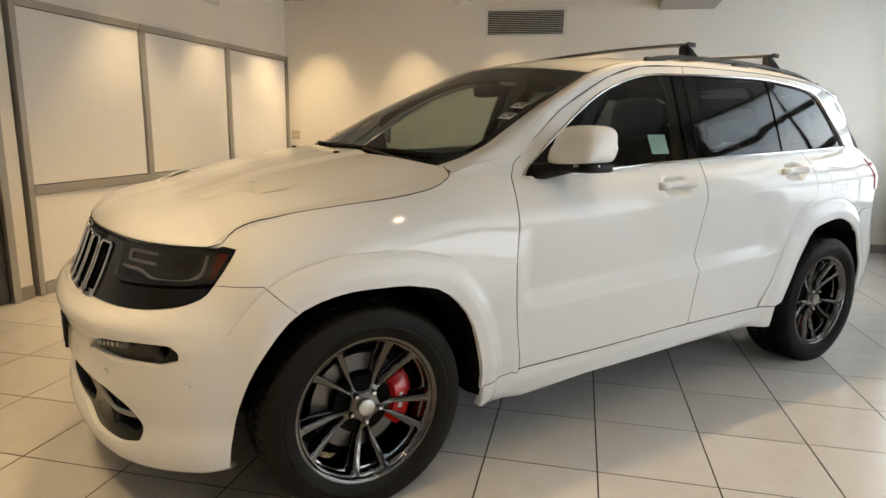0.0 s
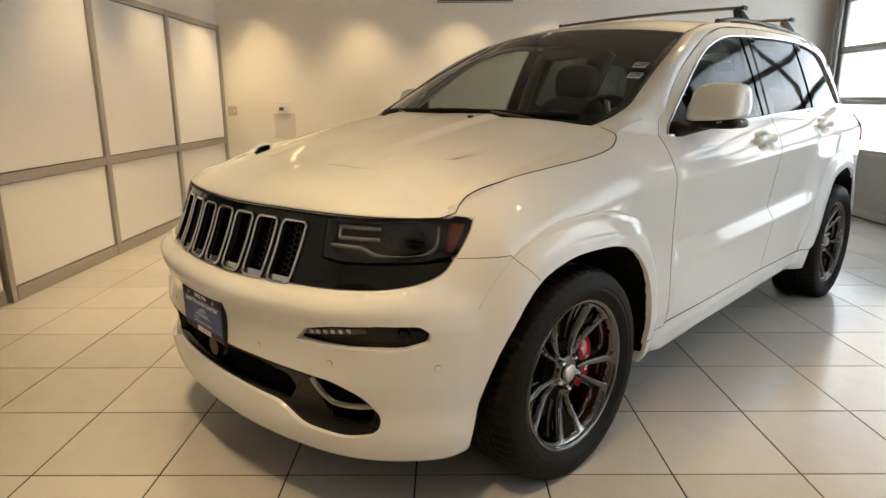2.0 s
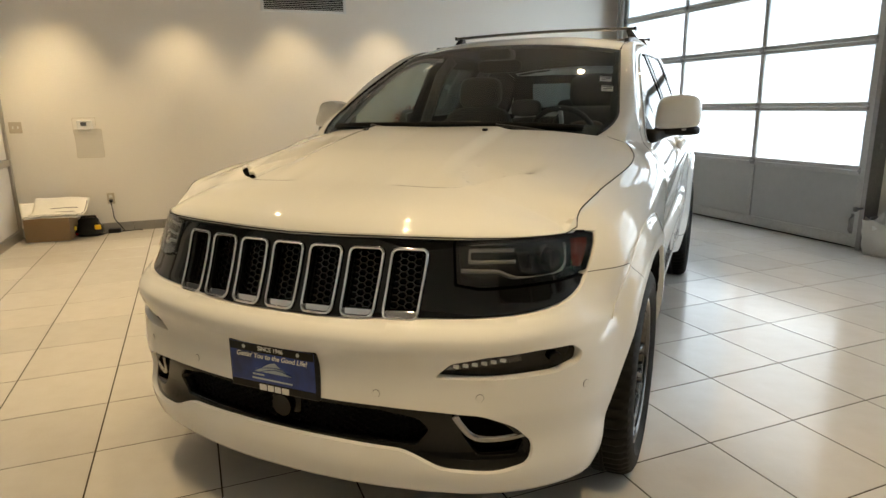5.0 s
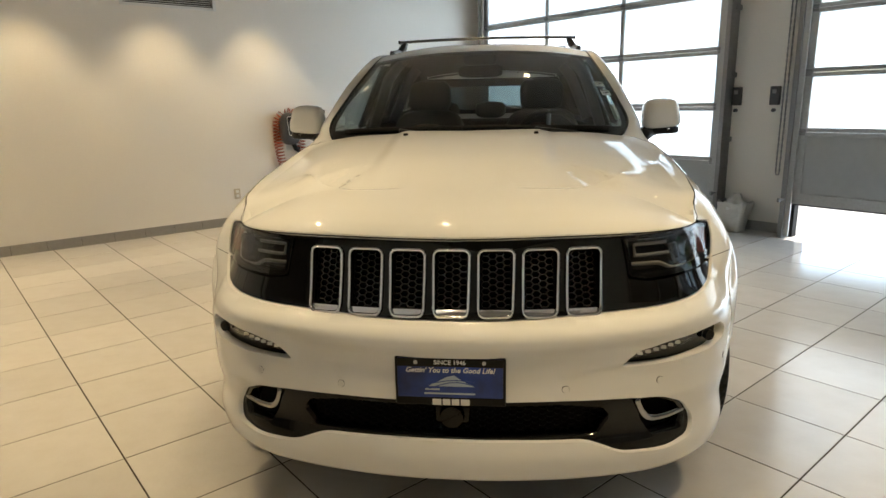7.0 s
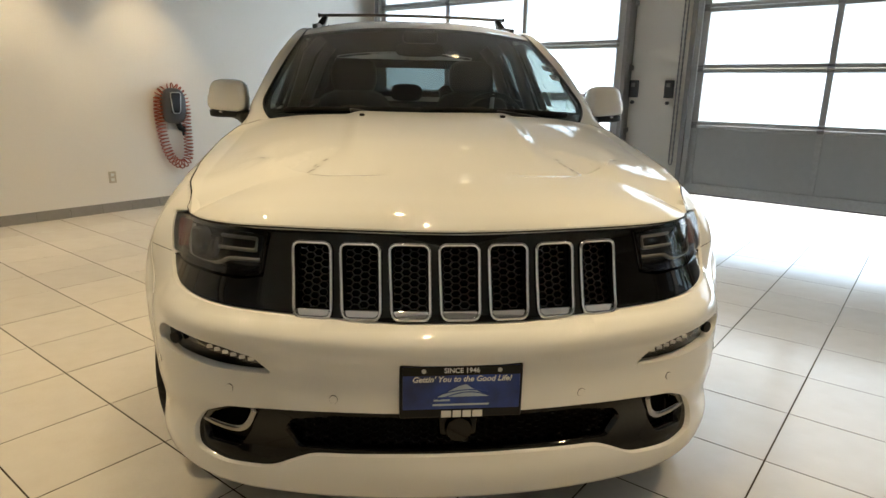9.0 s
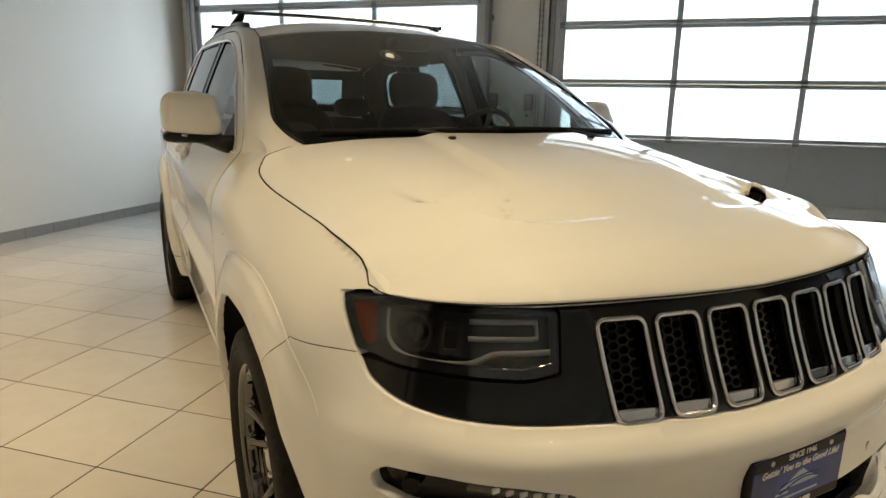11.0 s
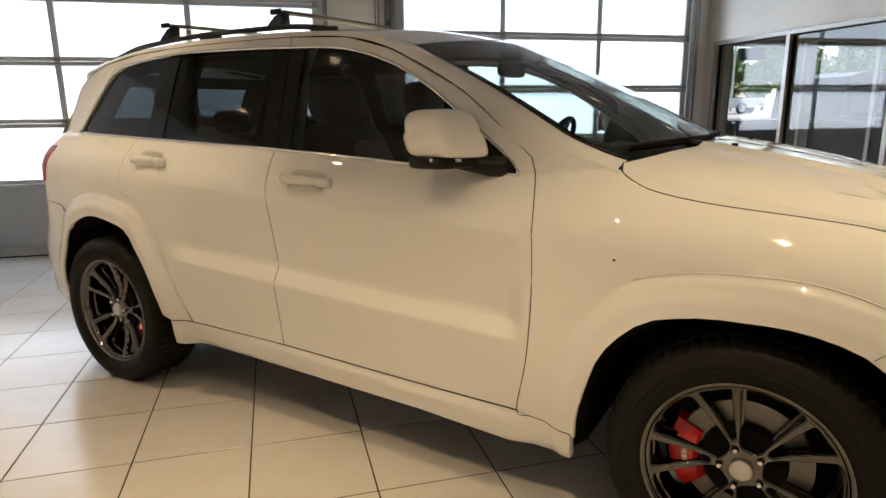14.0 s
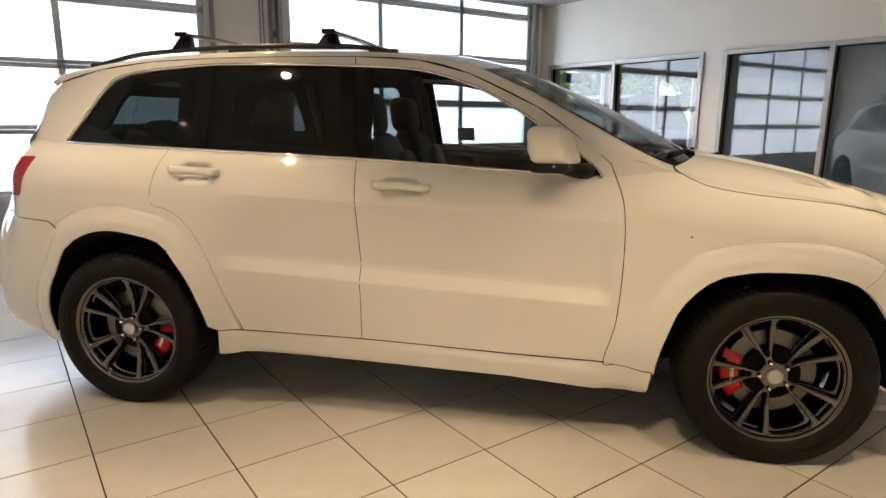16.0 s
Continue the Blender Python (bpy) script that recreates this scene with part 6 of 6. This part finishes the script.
for y in (.38, -.38):
    seat = part("front_seat", blob((-.20, y - .25, .55), (.38, y + .25, .76)), M_LEATHER, car, "black leather front seat with brown inserts", smooth="all")
    part("backrest", blob((-.26, y - .25, .66), (-.08, y + .25, 1.31), 4, .30), M_LEATHER, seat, smooth="all")
    part("insert", blob((-.105, y - .13, .78), (-.045, y + .13, 1.22), 4, .30), M_TAN, seat, smooth="all")
    part("headrest", blob((-.455, y - .145, 1.29), (-.305, y + .145, 1.505), 3.4, .12), M_LEATHER, seat, smooth="all")
    for dy in (-.05, .05):
        part("headrest_post", cyl(bmesh.new(), (-.375, y + dy, 1.20), (-.385, y + dy, 1.34), .007), M_CHROME, seat)
bench = part("rear_seat", blob((-1.30, -.66, .58), (-.80, .66, .78)), M_LEATHER, car, "black leather rear bench", smooth="all")
part("backrest", blob((-1.40, -.66, .70), (-1.24, .66, 1.22), 5, .32), M_LEATHER, bench, smooth="all")
for y in (.40, 0, -.40):
    part("headrest", blob((-1.58, y - .13, 1.22), (-1.47, y + .13, 1.36), 3.2, .1), M_LEATHER, bench, smooth="all")
part("inner_mirror", blob((.30, -.125, 1.49), (.345, .125, 1.56), 4), M_BLACK, car, smooth="all")
for sg in (1, -1):
    part("pillar_lining", tube(bmesh.new(), [(-.30, sg * .765, 1.19), (-.34, sg * .655, 1.52), (-.36, sg * .57, 1.62)], .035, 10), M_GREYPL, car, smooth="all")
    part("pillar_lining", tube(bmesh.new(), [(-1.07, sg * .765, 1.22), (-1.10, sg * .64, 1.53), (-1.10, sg * .57, 1.62)], .04, 10), M_GREYPL, car, smooth="all")
LINING = [(-.31, 1.19), (-.37, 1.64), (-1.05, 1.64), (-1.45, 1.62), (-1.70, 1.575), (-1.93, 1.50), (-1.97, 1.20), (-1.10, 1.17)]
LINING_HOLES = ([(-.47, 1.245), (-.93, 1.262), (-.955, 1.575), (-.51, 1.572)], [(-1.21, 1.285), (-1.63, 1.298), (-1.55, 1.47), (-1.47, 1.53), (-1.24, 1.55)])
for flip in (False, True):
    panel("window_lining", SX(LINING), skin, M_LINING, car, "dark moulded lining round the rear side windows", holes=[rounded(SX(h), .04) for h in LINING_HOLES], step=.04, out=-.045, thick=.03, flip=flip)
for lo, hi in (((-1, 0), (-.74, 1)), ((.74, 0), (1, 1)), ((-.74, .80), (.74, 1)), ((-.74, 0), (.74, .12))):
    part("tailgate_lining", grid_surface(lambda u, v: Vector((-2.16 + .27 * v + .09 * abs(u)**2.5, u * (.69 - .10 * v), 1.255 + .31 * v)), np.linspace(lo[0], hi[0], 9), np.linspace(lo[1], hi[1], 5), .01), M_LINING, car, smooth=True)
bm = bmesh.new()
g = skin(float(s_at_x(-.062)), 1.275, -.014)
box(bm, (-.128, g[1] - .052, 1.228), (-.012, g[1] - .048, 1.322))
bmesh.ops.rotate(bm, verts=bm.verts, cent=(g[0], g[1] - .05, 1.275), matrix=Matrix.Rotation(radians(24), 3, "X"))
bmesh.ops.translate(bm, verts=bm.verts, vec=(0, .045, 0))
st = part("window_sticker", bm, mat("pale_aqua_label", (.55, .74, .68), .5, vary=.08, grain=60), car, "pale aqua label inside the driver's window")

# ---- dealer plate ----
pl = part("plate_holder", B((2.326, -.160, .497), (2.346, .160, .650), .006), M_BLACK, car, "black plate holder with a blue dealer plate")
part("plate_sheet", B((2.346, -.152, .525), (2.3478, .152, .645), .002), M_PLATEBLUE, pl, "blue dealer plate")
part("top_strip", B((2.3475, -.152, .620), (2.3492, .152, .645), .001), M_BLACK, pl)


def words(text, y, z, size, material, parent, shear=0.0):
    cu = bpy.data.curves.new("lettering", "FONT")
    cu.body, cu.size, cu.align_x, cu.extrude, cu.shear, cu.offset = text, size, "CENTER", .0004, shear, size * .022
    tmp = bpy.data.objects.new("lettering", cu)
    me = bpy.data.meshes.new_from_object(tmp)
    bpy.data.objects.remove(tmp)
    me.transform(Matrix.Translation((2.3498, y, z)) @ Matrix.Rotation(radians(90), 4, "Z") @ Matrix.Rotation(radians(90), 4, "X"))
    return mesh_ob("lettering", me, material, parent)


words("SINCE 1946", 0, .6275, .0185, M_WHITEPL, pl)
words("Gettin' You to the Good Life!", 0, .603, .0212, M_WHITEPL, pl, .25)
# mountain drawing and bars for the lettering below it
bm = bmesh.new()
ridge = [(-.062, .560), (-.030, .577), (-.008, .589), (.012, .594), (.028, .582), (.046, .572), (.070, .560)]
lo, hi = ([bm.verts.new((x, y, z)) for y, z in ridge] for x in (2.3474, 2.3496))
bm.faces.new(hi)
for k in range(len(lo)):
    bm.faces.new((lo[k], lo[k - 1], hi[k - 1], hi[k]))
part("ridge_print", bm, M_PLATEGREY, pl)
for z, k in ((.556, .06), (.571, .035)):
    part("slope_print", tube(bmesh.new(), [(2.3498, -.060 + .13 * t, z - .004 + k * .35 * math.sin(2.6 * t)) for t in np.linspace(0, 1, 14)], .0013, 6), M_PLATEBLUE, pl)
for y0, y1, z0, z1 in ((-.072, -.030, .5475, .5525), (-.075, .072, .5345, .5395)):
    part("lettering_bar", B((2.3476, y0, z0), (2.3486, y1, z1)), M_PLATEGREY, pl)
for y0, y1 in ((-.052, -.026), (-.022, .0), (.004, .026), (.030, .056)):
    part("lettering_bar", B((2.3458, y0, .500), (2.3472, y1, .519), .001), M_WHITEPL, pl)
for y in (-.098, .098):
    part("screw", cyl(bmesh.new(), (2.3478, y, .633), (2.3505, y, .633), .006, seg=14), M_ALLOY, pl, smooth=True)


# ---- things along the walls ----
ob = empty("hose_reel", "grey wall-hung air hose reel with an orange coiled hose", "hose reel", ROOM @ Matrix.Translation((.225, 0, -.03)))
bm = blob((-1.00, V0, .93), (-.745, V0 + .20, 1.31), 2.8)
part("housing", bm, M_GREYPL, ob, smooth="all")
part("badge", B((-.91, V0 + .165, 1.05), (-.80, V0 + .206, 1.26), .014, 3), M_BLACK, ob, smooth=True)
part("badge_rim", tube(bmesh.new(), [(u, V0 + .204, z) for u, z in rounded([(-.895, 1.045), (-.815, 1.045), (-.795, 1.265), (-.915, 1.265)], .030)], .005, 6, closed=True), M_ALLOY, ob, smooth="all")
part("wall_bracket", B((-.93, V0, .86), (-.83, V0 + .03, 1.05), .01), M_WHITEPL, ob, smooth=True)
bm = tube(bmesh.new(), [(-.90, V0 + .06, 1.06), (-.91, V0 + .07, .96), (-.95, V0 + .07, .88), (-1.0, V0 + .07, .84)], [.02, .024, .03, .018], 10)
part("air_gun", bm, M_BLACK, ob, smooth="all")
part("coupling", cyl(bmesh.new(), (-.99, V0 + .06, .90), (-.99, V0 + .06, .80), .022, .016), M_BLACK, ob, smooth=True)
spine = spline2([(-.80, 1.29), (-.745, 1.23), (-.730, 1.10), (-.735, .92), (-.77, .70), (-.84, .54), (-.93, .48), (-1.01, .53), (-1.035, .68), (-1.03, .90), (-1.035, 1.10), (-1.0, 1.24), (-.93, 1.31), (-.86, 1.31)], 40)
dd = np.concatenate(([0], np.cumsum(np.linalg.norm(np.diff(spine, axis=0), axis=1))))
pts = []
turns = 50
for k in range(turns * 12):
    a = dd[-1] * k / (turns * 12)
    i = min(np.searchsorted(dd, a, side="right") - 1, len(spine) - 2)
    p = spine[i] + (spine[i + 1] - spine[i]) * (a - dd[i]) / max(dd[i + 1] - dd[i], 1e-9)
    t = (spine[i + 1] - spine[i]) / np.linalg.norm(spine[i + 1] - spine[i])
    w = 2 * math.pi * k / 12
    pts.append((p[0] - t[1] * .046 * math.cos(w), V0 + .058 + .046 * math.sin(w), p[1] + t[0] * .046 * math.cos(w)))
part("coiled_hose", tube(bmesh.new(), pts, .0068, 6), M_ORANGE, ob, smooth="all")

ob = empty("cardboard_box", "brown cardboard box with loose papers on top", "box", ROOM @ Matrix.Translation((3.365, -4.06, 0)) @ Matrix.Rotation(radians(-6), 4, "Z"))
part("carton", B((-.21, -.15, 0), (.21, .15, .25), .004), M_CARD, ob)
for dx in (-.105, .107):
    part("flap", B((dx - .10, -.147, .25), (dx + .10, .147, .2545)), M_CARD, ob)
part("tape", B((-.025, -.15, .2545), (.025, .15, .2552)), M_PAPER, ob)
for k, (a, dx, dy) in enumerate(((4, -.02, .03), (-14, -.05, .05), (15, .02, .02), (-5, -.08, .045))):
    ob = empty("poster_sheet", "white printed sheet lying crumpled on the cardboard box", "paper", ROOM @ Matrix.Translation((3.35 + dx, -4.04 + dy, .259 + .010 * k)) @ Matrix.Rotation(radians(a), 4, "Z"), group="loose papers")

    def crumple(u, v, up=0.0):
        """The sheet climbs the wall behind and sags over the edges of the box."""
        z = (.06 + .025 * k) * max(0, (.06 - v) / .22)**1.3 + .012 * abs(noise.noise(Vector((u * 7 + k * 3, v * 7, k)))) + .020 * max(0, noise.noise(Vector((u * 4, v * 3, k * 2.0))))
        return Vector((u, v, z - .35 * max(0, -u - .20)**1.4 - .5 * max(0, v - .13)**1.3 + up))
    part("sheet", grid_surface(crumple, np.linspace(-.27, .24, 21), np.linspace(-.15, .18, 15), .0012), M_PAPER, ob, smooth="all")
    for u0, u1, v0, v1 in ((-.255, .225, .155, .162), (-.255, -.248, -.12, .155), (-.20, -.05, .09, .102), (-.16, .02, .04, .050), (-.18, .08, -.02, -.012)):
        part("printed_bar", grid_surface(lambda u, v: crumple(u, v, .002), np.linspace(u0, u1, 2 + int((u1 - u0) / .025)), np.linspace(v0, v1, 2 + int((v1 - v0) / .025))), M_INK, ob)

ob = empty("tool_bag", "black tool bag with yellow trim on the floor", "bag", ROOM @ Matrix.Translation((3.025, -4.09, 0)))
bm = blob((-.135, -.10, 0), (.135, .10, .20), 5)
for v in bm.verts:
    k = 1 - .45 * max(0, v.co.z - .05) / .15
    v.co.x, v.co.y = v.co.x * k, v.co.y * k + .012 * noise.noise(v.co * 14)
part("bag_body", bm, M_BLACK, ob, smooth="all")
part("bag_flap", blob((-.10, -.05, .13), (.10, .065, .195), 3), M_LINING, ob, smooth="all")
part("yellow_tab", B((-.125, .070, .075), (-.065, .098, .125), .008), M_YELLOW, ob, smooth=True)
part("yellow_tab", B((.105, .070, .085), (.130, .095, .125), .008), M_YELLOW, ob, smooth=True)
part("red_tag", B((.095, .090, .030), (.120, .102, .055), .004), M_RED, ob, smooth=True)
part("strap", tube(bmesh.new(), [(.07, .02, .17), (.055, .04, .215), (-.075, .04, .215), (-.09, .02, .16)], .013, 8), M_BLACK, ob, smooth="all")
ob = empty("power_strip", "black power adapter with a cable to the outlet", "adapter", ROOM)
part("adapter_box", B((2.73, V0 + .05, 0), (2.855, V0 + .12, .045), .01), M_BLACK, ob, smooth=True)
part("plug", B((2.785, V0 + .009, .33), (2.815, V0 + .05, .36), .006), M_BLACK, ob, smooth=True)
part("cable", tube(bmesh.new(), spline2([(2.80, V0 + .04, .33), (2.79, V0 + .06, .25), (2.785, V0 + .04, .15), (2.74, V0 + .05, .08), (2.70, V0 + .06, .01), (2.74, V0 + .08, .012)], 6), .005, 8), M_BLACK, ob, smooth="all")
part("cable", tube(bmesh.new(), spline2([(2.72, V0 + .06, .012), (2.66, V0 + .07, .008), (2.58, V0 + .04, .008), (2.52, V0 + .05, .008), (2.53, V0 + .09, .008)], 6), .005, 8), M_BLACK, ob, smooth="all")
part("cable", tube(bmesh.new(), spline2([(2.83, V0 + .07, .012), (2.90, V0 + .16, .008), (3.0, V0 + .20, .008)], 6), .005, 8), M_BLACK, ob, smooth="all")

# waste bin with a pale liner bag
ob = empty("waste_bin", "white waste bin with a crumpled clear liner", "bin", ROOM @ Matrix.Translation((-3.62, -.12, 0)))
bm = bmesh.new()
seg, lv = 40, 12
rng = random.Random(3)
rows = []
for j in range(lv):
    z = .30 * j / (lv - 1)
    row = []
    for i in range(seg):
        a = 2 * math.pi * i / seg
        n = noise.noise(Vector((math.cos(a) * 2, math.sin(a) * 2, z * 6))) * .034 * (.4 + z * 3) + .012 * noise.noise(Vector((math.cos(a) * 7, math.sin(a) * 7, z * 14)))
        q = (abs(math.cos(a))**4 + abs(math.sin(a))**4)**-.25
        r = (.105 + .03 * z / .3) * q + n
        row.append(bm.verts.new((r * math.cos(a), r * 1.05 * math.sin(a), z + (noise.noise(Vector((a * 2, z, 5))) * .05 if j > lv - 3 else 0))))
    rows.append(row)
for p, q in zip(rows, rows[1:]):
    for i in range(seg):
        bm.faces.new((p[i], p[(i + 1) % seg], q[(i + 1) % seg], q[i]))
bm.faces.new(rows[0][::-1])
part("liner_bag", bm, M_BAG, ob, smooth="all")
part("bin_body", lathe(bmesh.new(), [(.0, .004), (.095, .004), (.115, .26), (.108, .26), (.09, .02), (.0, .02)], 32, "Z"), M_WHITEPL, ob, smooth=True)
bm = grid_surface(lambda u, v: Vector((.05 * math.cos(u) * (1.4 - v) + .03 * noise.noise(Vector((u, v * 3, 1))), .08 * math.sin(u) * (1.4 - v) + .02, .28 + .11 * v + .03 * noise.noise(Vector((u * 2, v, 3))))), np.linspace(0, 2 * math.pi, 22), np.linspace(0, 1, 7))
part("bag_top", bm, M_BAG, ob, smooth="all")

# small chip in the paint of the fender
p, q = Vector(skin(float(s_at_x(1.084)), .931, -.001)), Vector(skin(float(s_at_x(1.084)), .931, .0006))
p.y, q.y = -p.y, -q.y
part("paint_chip", cyl(bmesh.new(), p, q, .004, seg=10), M_GASKET, car)


# ---- floor tiles ----
TS = .4545
bm = B((.0029, .0029, -.012), (TS - .0029, TS - .0029, 0), .0008, 1)
tile_me = bpy.data.meshes.new("tile")
bm.to_mesh(tile_me)
bm.free()
tile_me.materials.append(M_TILE)
rng = random.Random(4)
rest = bmesh.new()
LAID = Matrix.Translation((.10, -.70, 0)) @ Matrix.Rotation(.0195, 4, "Z") @ Matrix.Translation((-.10, .70, 0))      # the tiles run a little askew to the walls
for i in range(-10, 10):
    for j in range(-10, 11):
        u, v = .06 + i * TS, -.554 + j * TS
        u2, v2 = u + TS, min(v + TS, V1 + .02)
        if v < -4.3 or u > 3.4 or u < -3.9 or v > 3.9 or (v > 3.0 and u < -1.0 and u > -3):
            box(rest, (u + .0034, v + .0034, -.012), (u2 - .0034, v2 - .0034, 0))
            continue
        ob = new("tile", tile_me)
        ob.parent = floor
        ob.matrix_basis = LAID @ pose(u, v, rng.uniform(-.0002, .0002), rng.uniform(-.035, .035), rng.uniform(-.035, .035), 0)
tagged(part("edge_tiles", rest, M_TILE, floor, m=LAID), kind="stuff")


# ---- outside ----
tagged(part("ground", B((-600, -600, -.4), (600, 600, -.13)), M_ASPHALT), "grey asphalt lot outside", "ground", kind="structure")
tagged(part("apron", B((-14, -8, -.13), (U0 - .2, 14, -.02), .0), M_CONCRETE, m=ROOM), "sunlit pale concrete apron outside the doors", "pavement", kind="structure")
tagged(part("far_lot", grid_surface(lambda x, y: Vector((x, y, -.03 + .9 * float(ease(y, 20, 52)))), (-120, -40, 0, 40, 120), np.linspace(14, 140, 30), .1), M_CONCRETE), "pale sunlit lot beyond the apron", "pavement", kind="structure")


def pickup(m, paint, label):
    """A crew-cab pickup, nose towards +x, standing at the origin of m."""
    ob = empty("pickup_truck", label, "truck", m, group="parked trucks")
    prof = [(-2.75, .62), (-2.75, 1.12), (-.55, 1.14), (-.50, 1.18), (-.42, 1.82), (-.1, 1.90), (.95, 1.88), (1.45, 1.22), (2.45, 1.12), (2.72, 1.0), (2.75, .55)]
    under = [(2.35, .45), (-2.3, .45)]
    bm = bmesh.new()
    rows = []
    for y in (-.98, -.92, .92, .98):
        rows.append([bm.verts.new((x, y * (1 if z < 1.15 else .82), z)) for x, z in prof + under])
    n = len(rows[0])
    for p, q in zip(rows, rows[1:]):
        for i in range(n):
            bm.faces.new((p[i], p[(i + 1) % n], q[(i + 1) % n], q[i]))
    bm.faces.new(rows[0][::-1])
    bm.faces.new(rows[-1])
    part("truck_body", bm, paint, ob)
    part("bed_floor", B((-2.65, -.80, 1.10), (-.62, .80, 1.16)), M_BLACK, ob)
    for sg in (1, -1):
        for x0, x1 in ((-.40, .18), (.22, .98)):
            bm = bmesh.new()
            f = bm.faces.new([bm.verts.new(v) for v in ((x0, sg * .90, 1.26), (x1 + .22 * (x1 > .5), sg * .90, 1.26), (x1 - .05, sg * .815, 1.76), (x0 + .05, sg * .815, 1.76))])
            bmesh.ops.solidify(bm, geom=[f], thickness=.012)
            part("side_window", bm, M_BLACKGLOSS, ob)
        part("tail_lamp", B((-2.77, sg * .88 - .08, .82), (-2.70, sg * .88 + .08, 1.10), .01), M_TAIL, ob)
        for x in (-1.75, 1.78):
            w = part("wheel", lathe(bmesh.new(), [(.0, .10), (.23, .10), (.25, .12), (.37, .12), (.39, .09), (.39, -.10), (.36, -.12)], 28), M_RUBBER, ob, smooth=True, m=Matrix.Translation((x, sg * .86, .39)) @ Matrix.Rotation(0 if sg > 0 else math.pi, 4, "Z"))
            part("rim", lathe(bmesh.new(), [(.0, .125), (.20, .118), (.235, .105)], 20), M_ALLOY, w, smooth=True)
    part("rear_bumper", B((-2.86, -.93, .52), (-2.74, .93, .70), .02), M_CHROME, ob)
    part("windscreen", grid_surface(lambda u, v: Vector((1.42 - .46 * v, .74 * u, 1.26 + .56 * v)), (-1, 0, 1), (0, 1), .01), M_BLACKGLOSS, ob)
    return ob


pickup(pose(1.65, 10.13, -.03, 0, 0, 40.4), M_TRUCKDARK, "dark grey pickup truck parked outside the exit door")
pickup(pose(-4.9, 47.3, .78, 0, 0, 172), M_TRUCKWHITE, "white pickup truck parked across the lot")
pickup(pose(-12.5, 57.0, .87, 0, 0, 172), M_TRUCKWHITE, "white pickup truck parked across the lot")
pickup(pose(.5, 58.0, .87, 0, 0, 165), M_TRUCKWHITE, "white pickup truck parked across the lot")


def tree(x, y, h, seed):
    """Tapered trunk with limbs and a ragged crown of small leaf clumps."""
    r = random.Random(seed)
    ob = empty("tree", "leafy green tree beyond the parking lot", "tree", pose(x, y, .8), group="trees")
    part("trunk", tube(bmesh.new(), [(0, 0, 0), (.06, .03, h * .2), (-.05, .05, h * .45), (.05, 0, h * .75)], [.17, .14, .10, .04], 9), M_BARK, ob, smooth="all")
    verts, faces, limbs = [], [], []
    for k in range(9):
        a, z = r.uniform(0, 6.28), h * r.uniform(.12, .6)
        tip = Vector((math.cos(a) * h * r.uniform(.18, .34), math.sin(a) * h * r.uniform(.18, .34), z + h * r.uniform(.1, .32)))
        limbs.append(tip)
        part("limb", tube(bmesh.new(), [(0, 0, z), tuple(tip * .55 + Vector((0, 0, z * .45))), tuple(tip)], [.07, .045, .02], 6), M_BARK, ob, smooth="all")
    for tip in limbs + [Vector((0, 0, h * .85)), Vector((.3, .2, h * .7)), Vector((-.3, .1, h * .6))]:
        for c in range(9):
            o = tip + Vector((r.gauss(0, .09), r.gauss(0, .09), r.gauss(0, .07))) * h
            for q in range(26):
                p = o + Vector((r.gauss(0, .3), r.gauss(0, .3), r.gauss(0, .22)))
                u, v = Vector((r.uniform(-1, 1), r.uniform(-1, 1), r.uniform(-1, 1))).normalized() * .30, Vector((r.uniform(-1, 1), r.uniform(-1, 1), r.uniform(-.5, .5))).normalized() * .24
                i = len(verts)
                verts += [tuple(p - u), tuple(p + v), tuple(p + u), tuple(p - v)]
                faces.append((i, i + 1, i + 2, i + 3))
    me = bpy.data.meshes.new("crown")
    me.from_pydata(verts, [], faces)
    tagged(mesh_ob("crown", me, M_LEAF, ob), kind="stuff")


for i, (x, y, h) in enumerate(((-9.2, 49, 7.5), (-3.5, 66, 7), (-14, 62, 8), (3.5, 68, 6.5), (-7.5, 70, 6), (-11, 74, 7), (0, 74, 6.5), (-20, 58, 9), (9, 64, 7), (15, 70, 8))):
    tree(x, y, h, i)
ob = empty("lot_lamp_post", "tall pale lamp post in the parking lot", "lamp post", pose(-5.6, 60, .86))
part("mast", cyl(bmesh.new(), (0, 0, 0), (0, 0, 8), .11, .07), M_WHITEPL, ob, smooth=True)
part("lamp_head", B((-.5, -.15, 7.9), (.5, .15, 8.05), .03), M_GREYPL, ob)
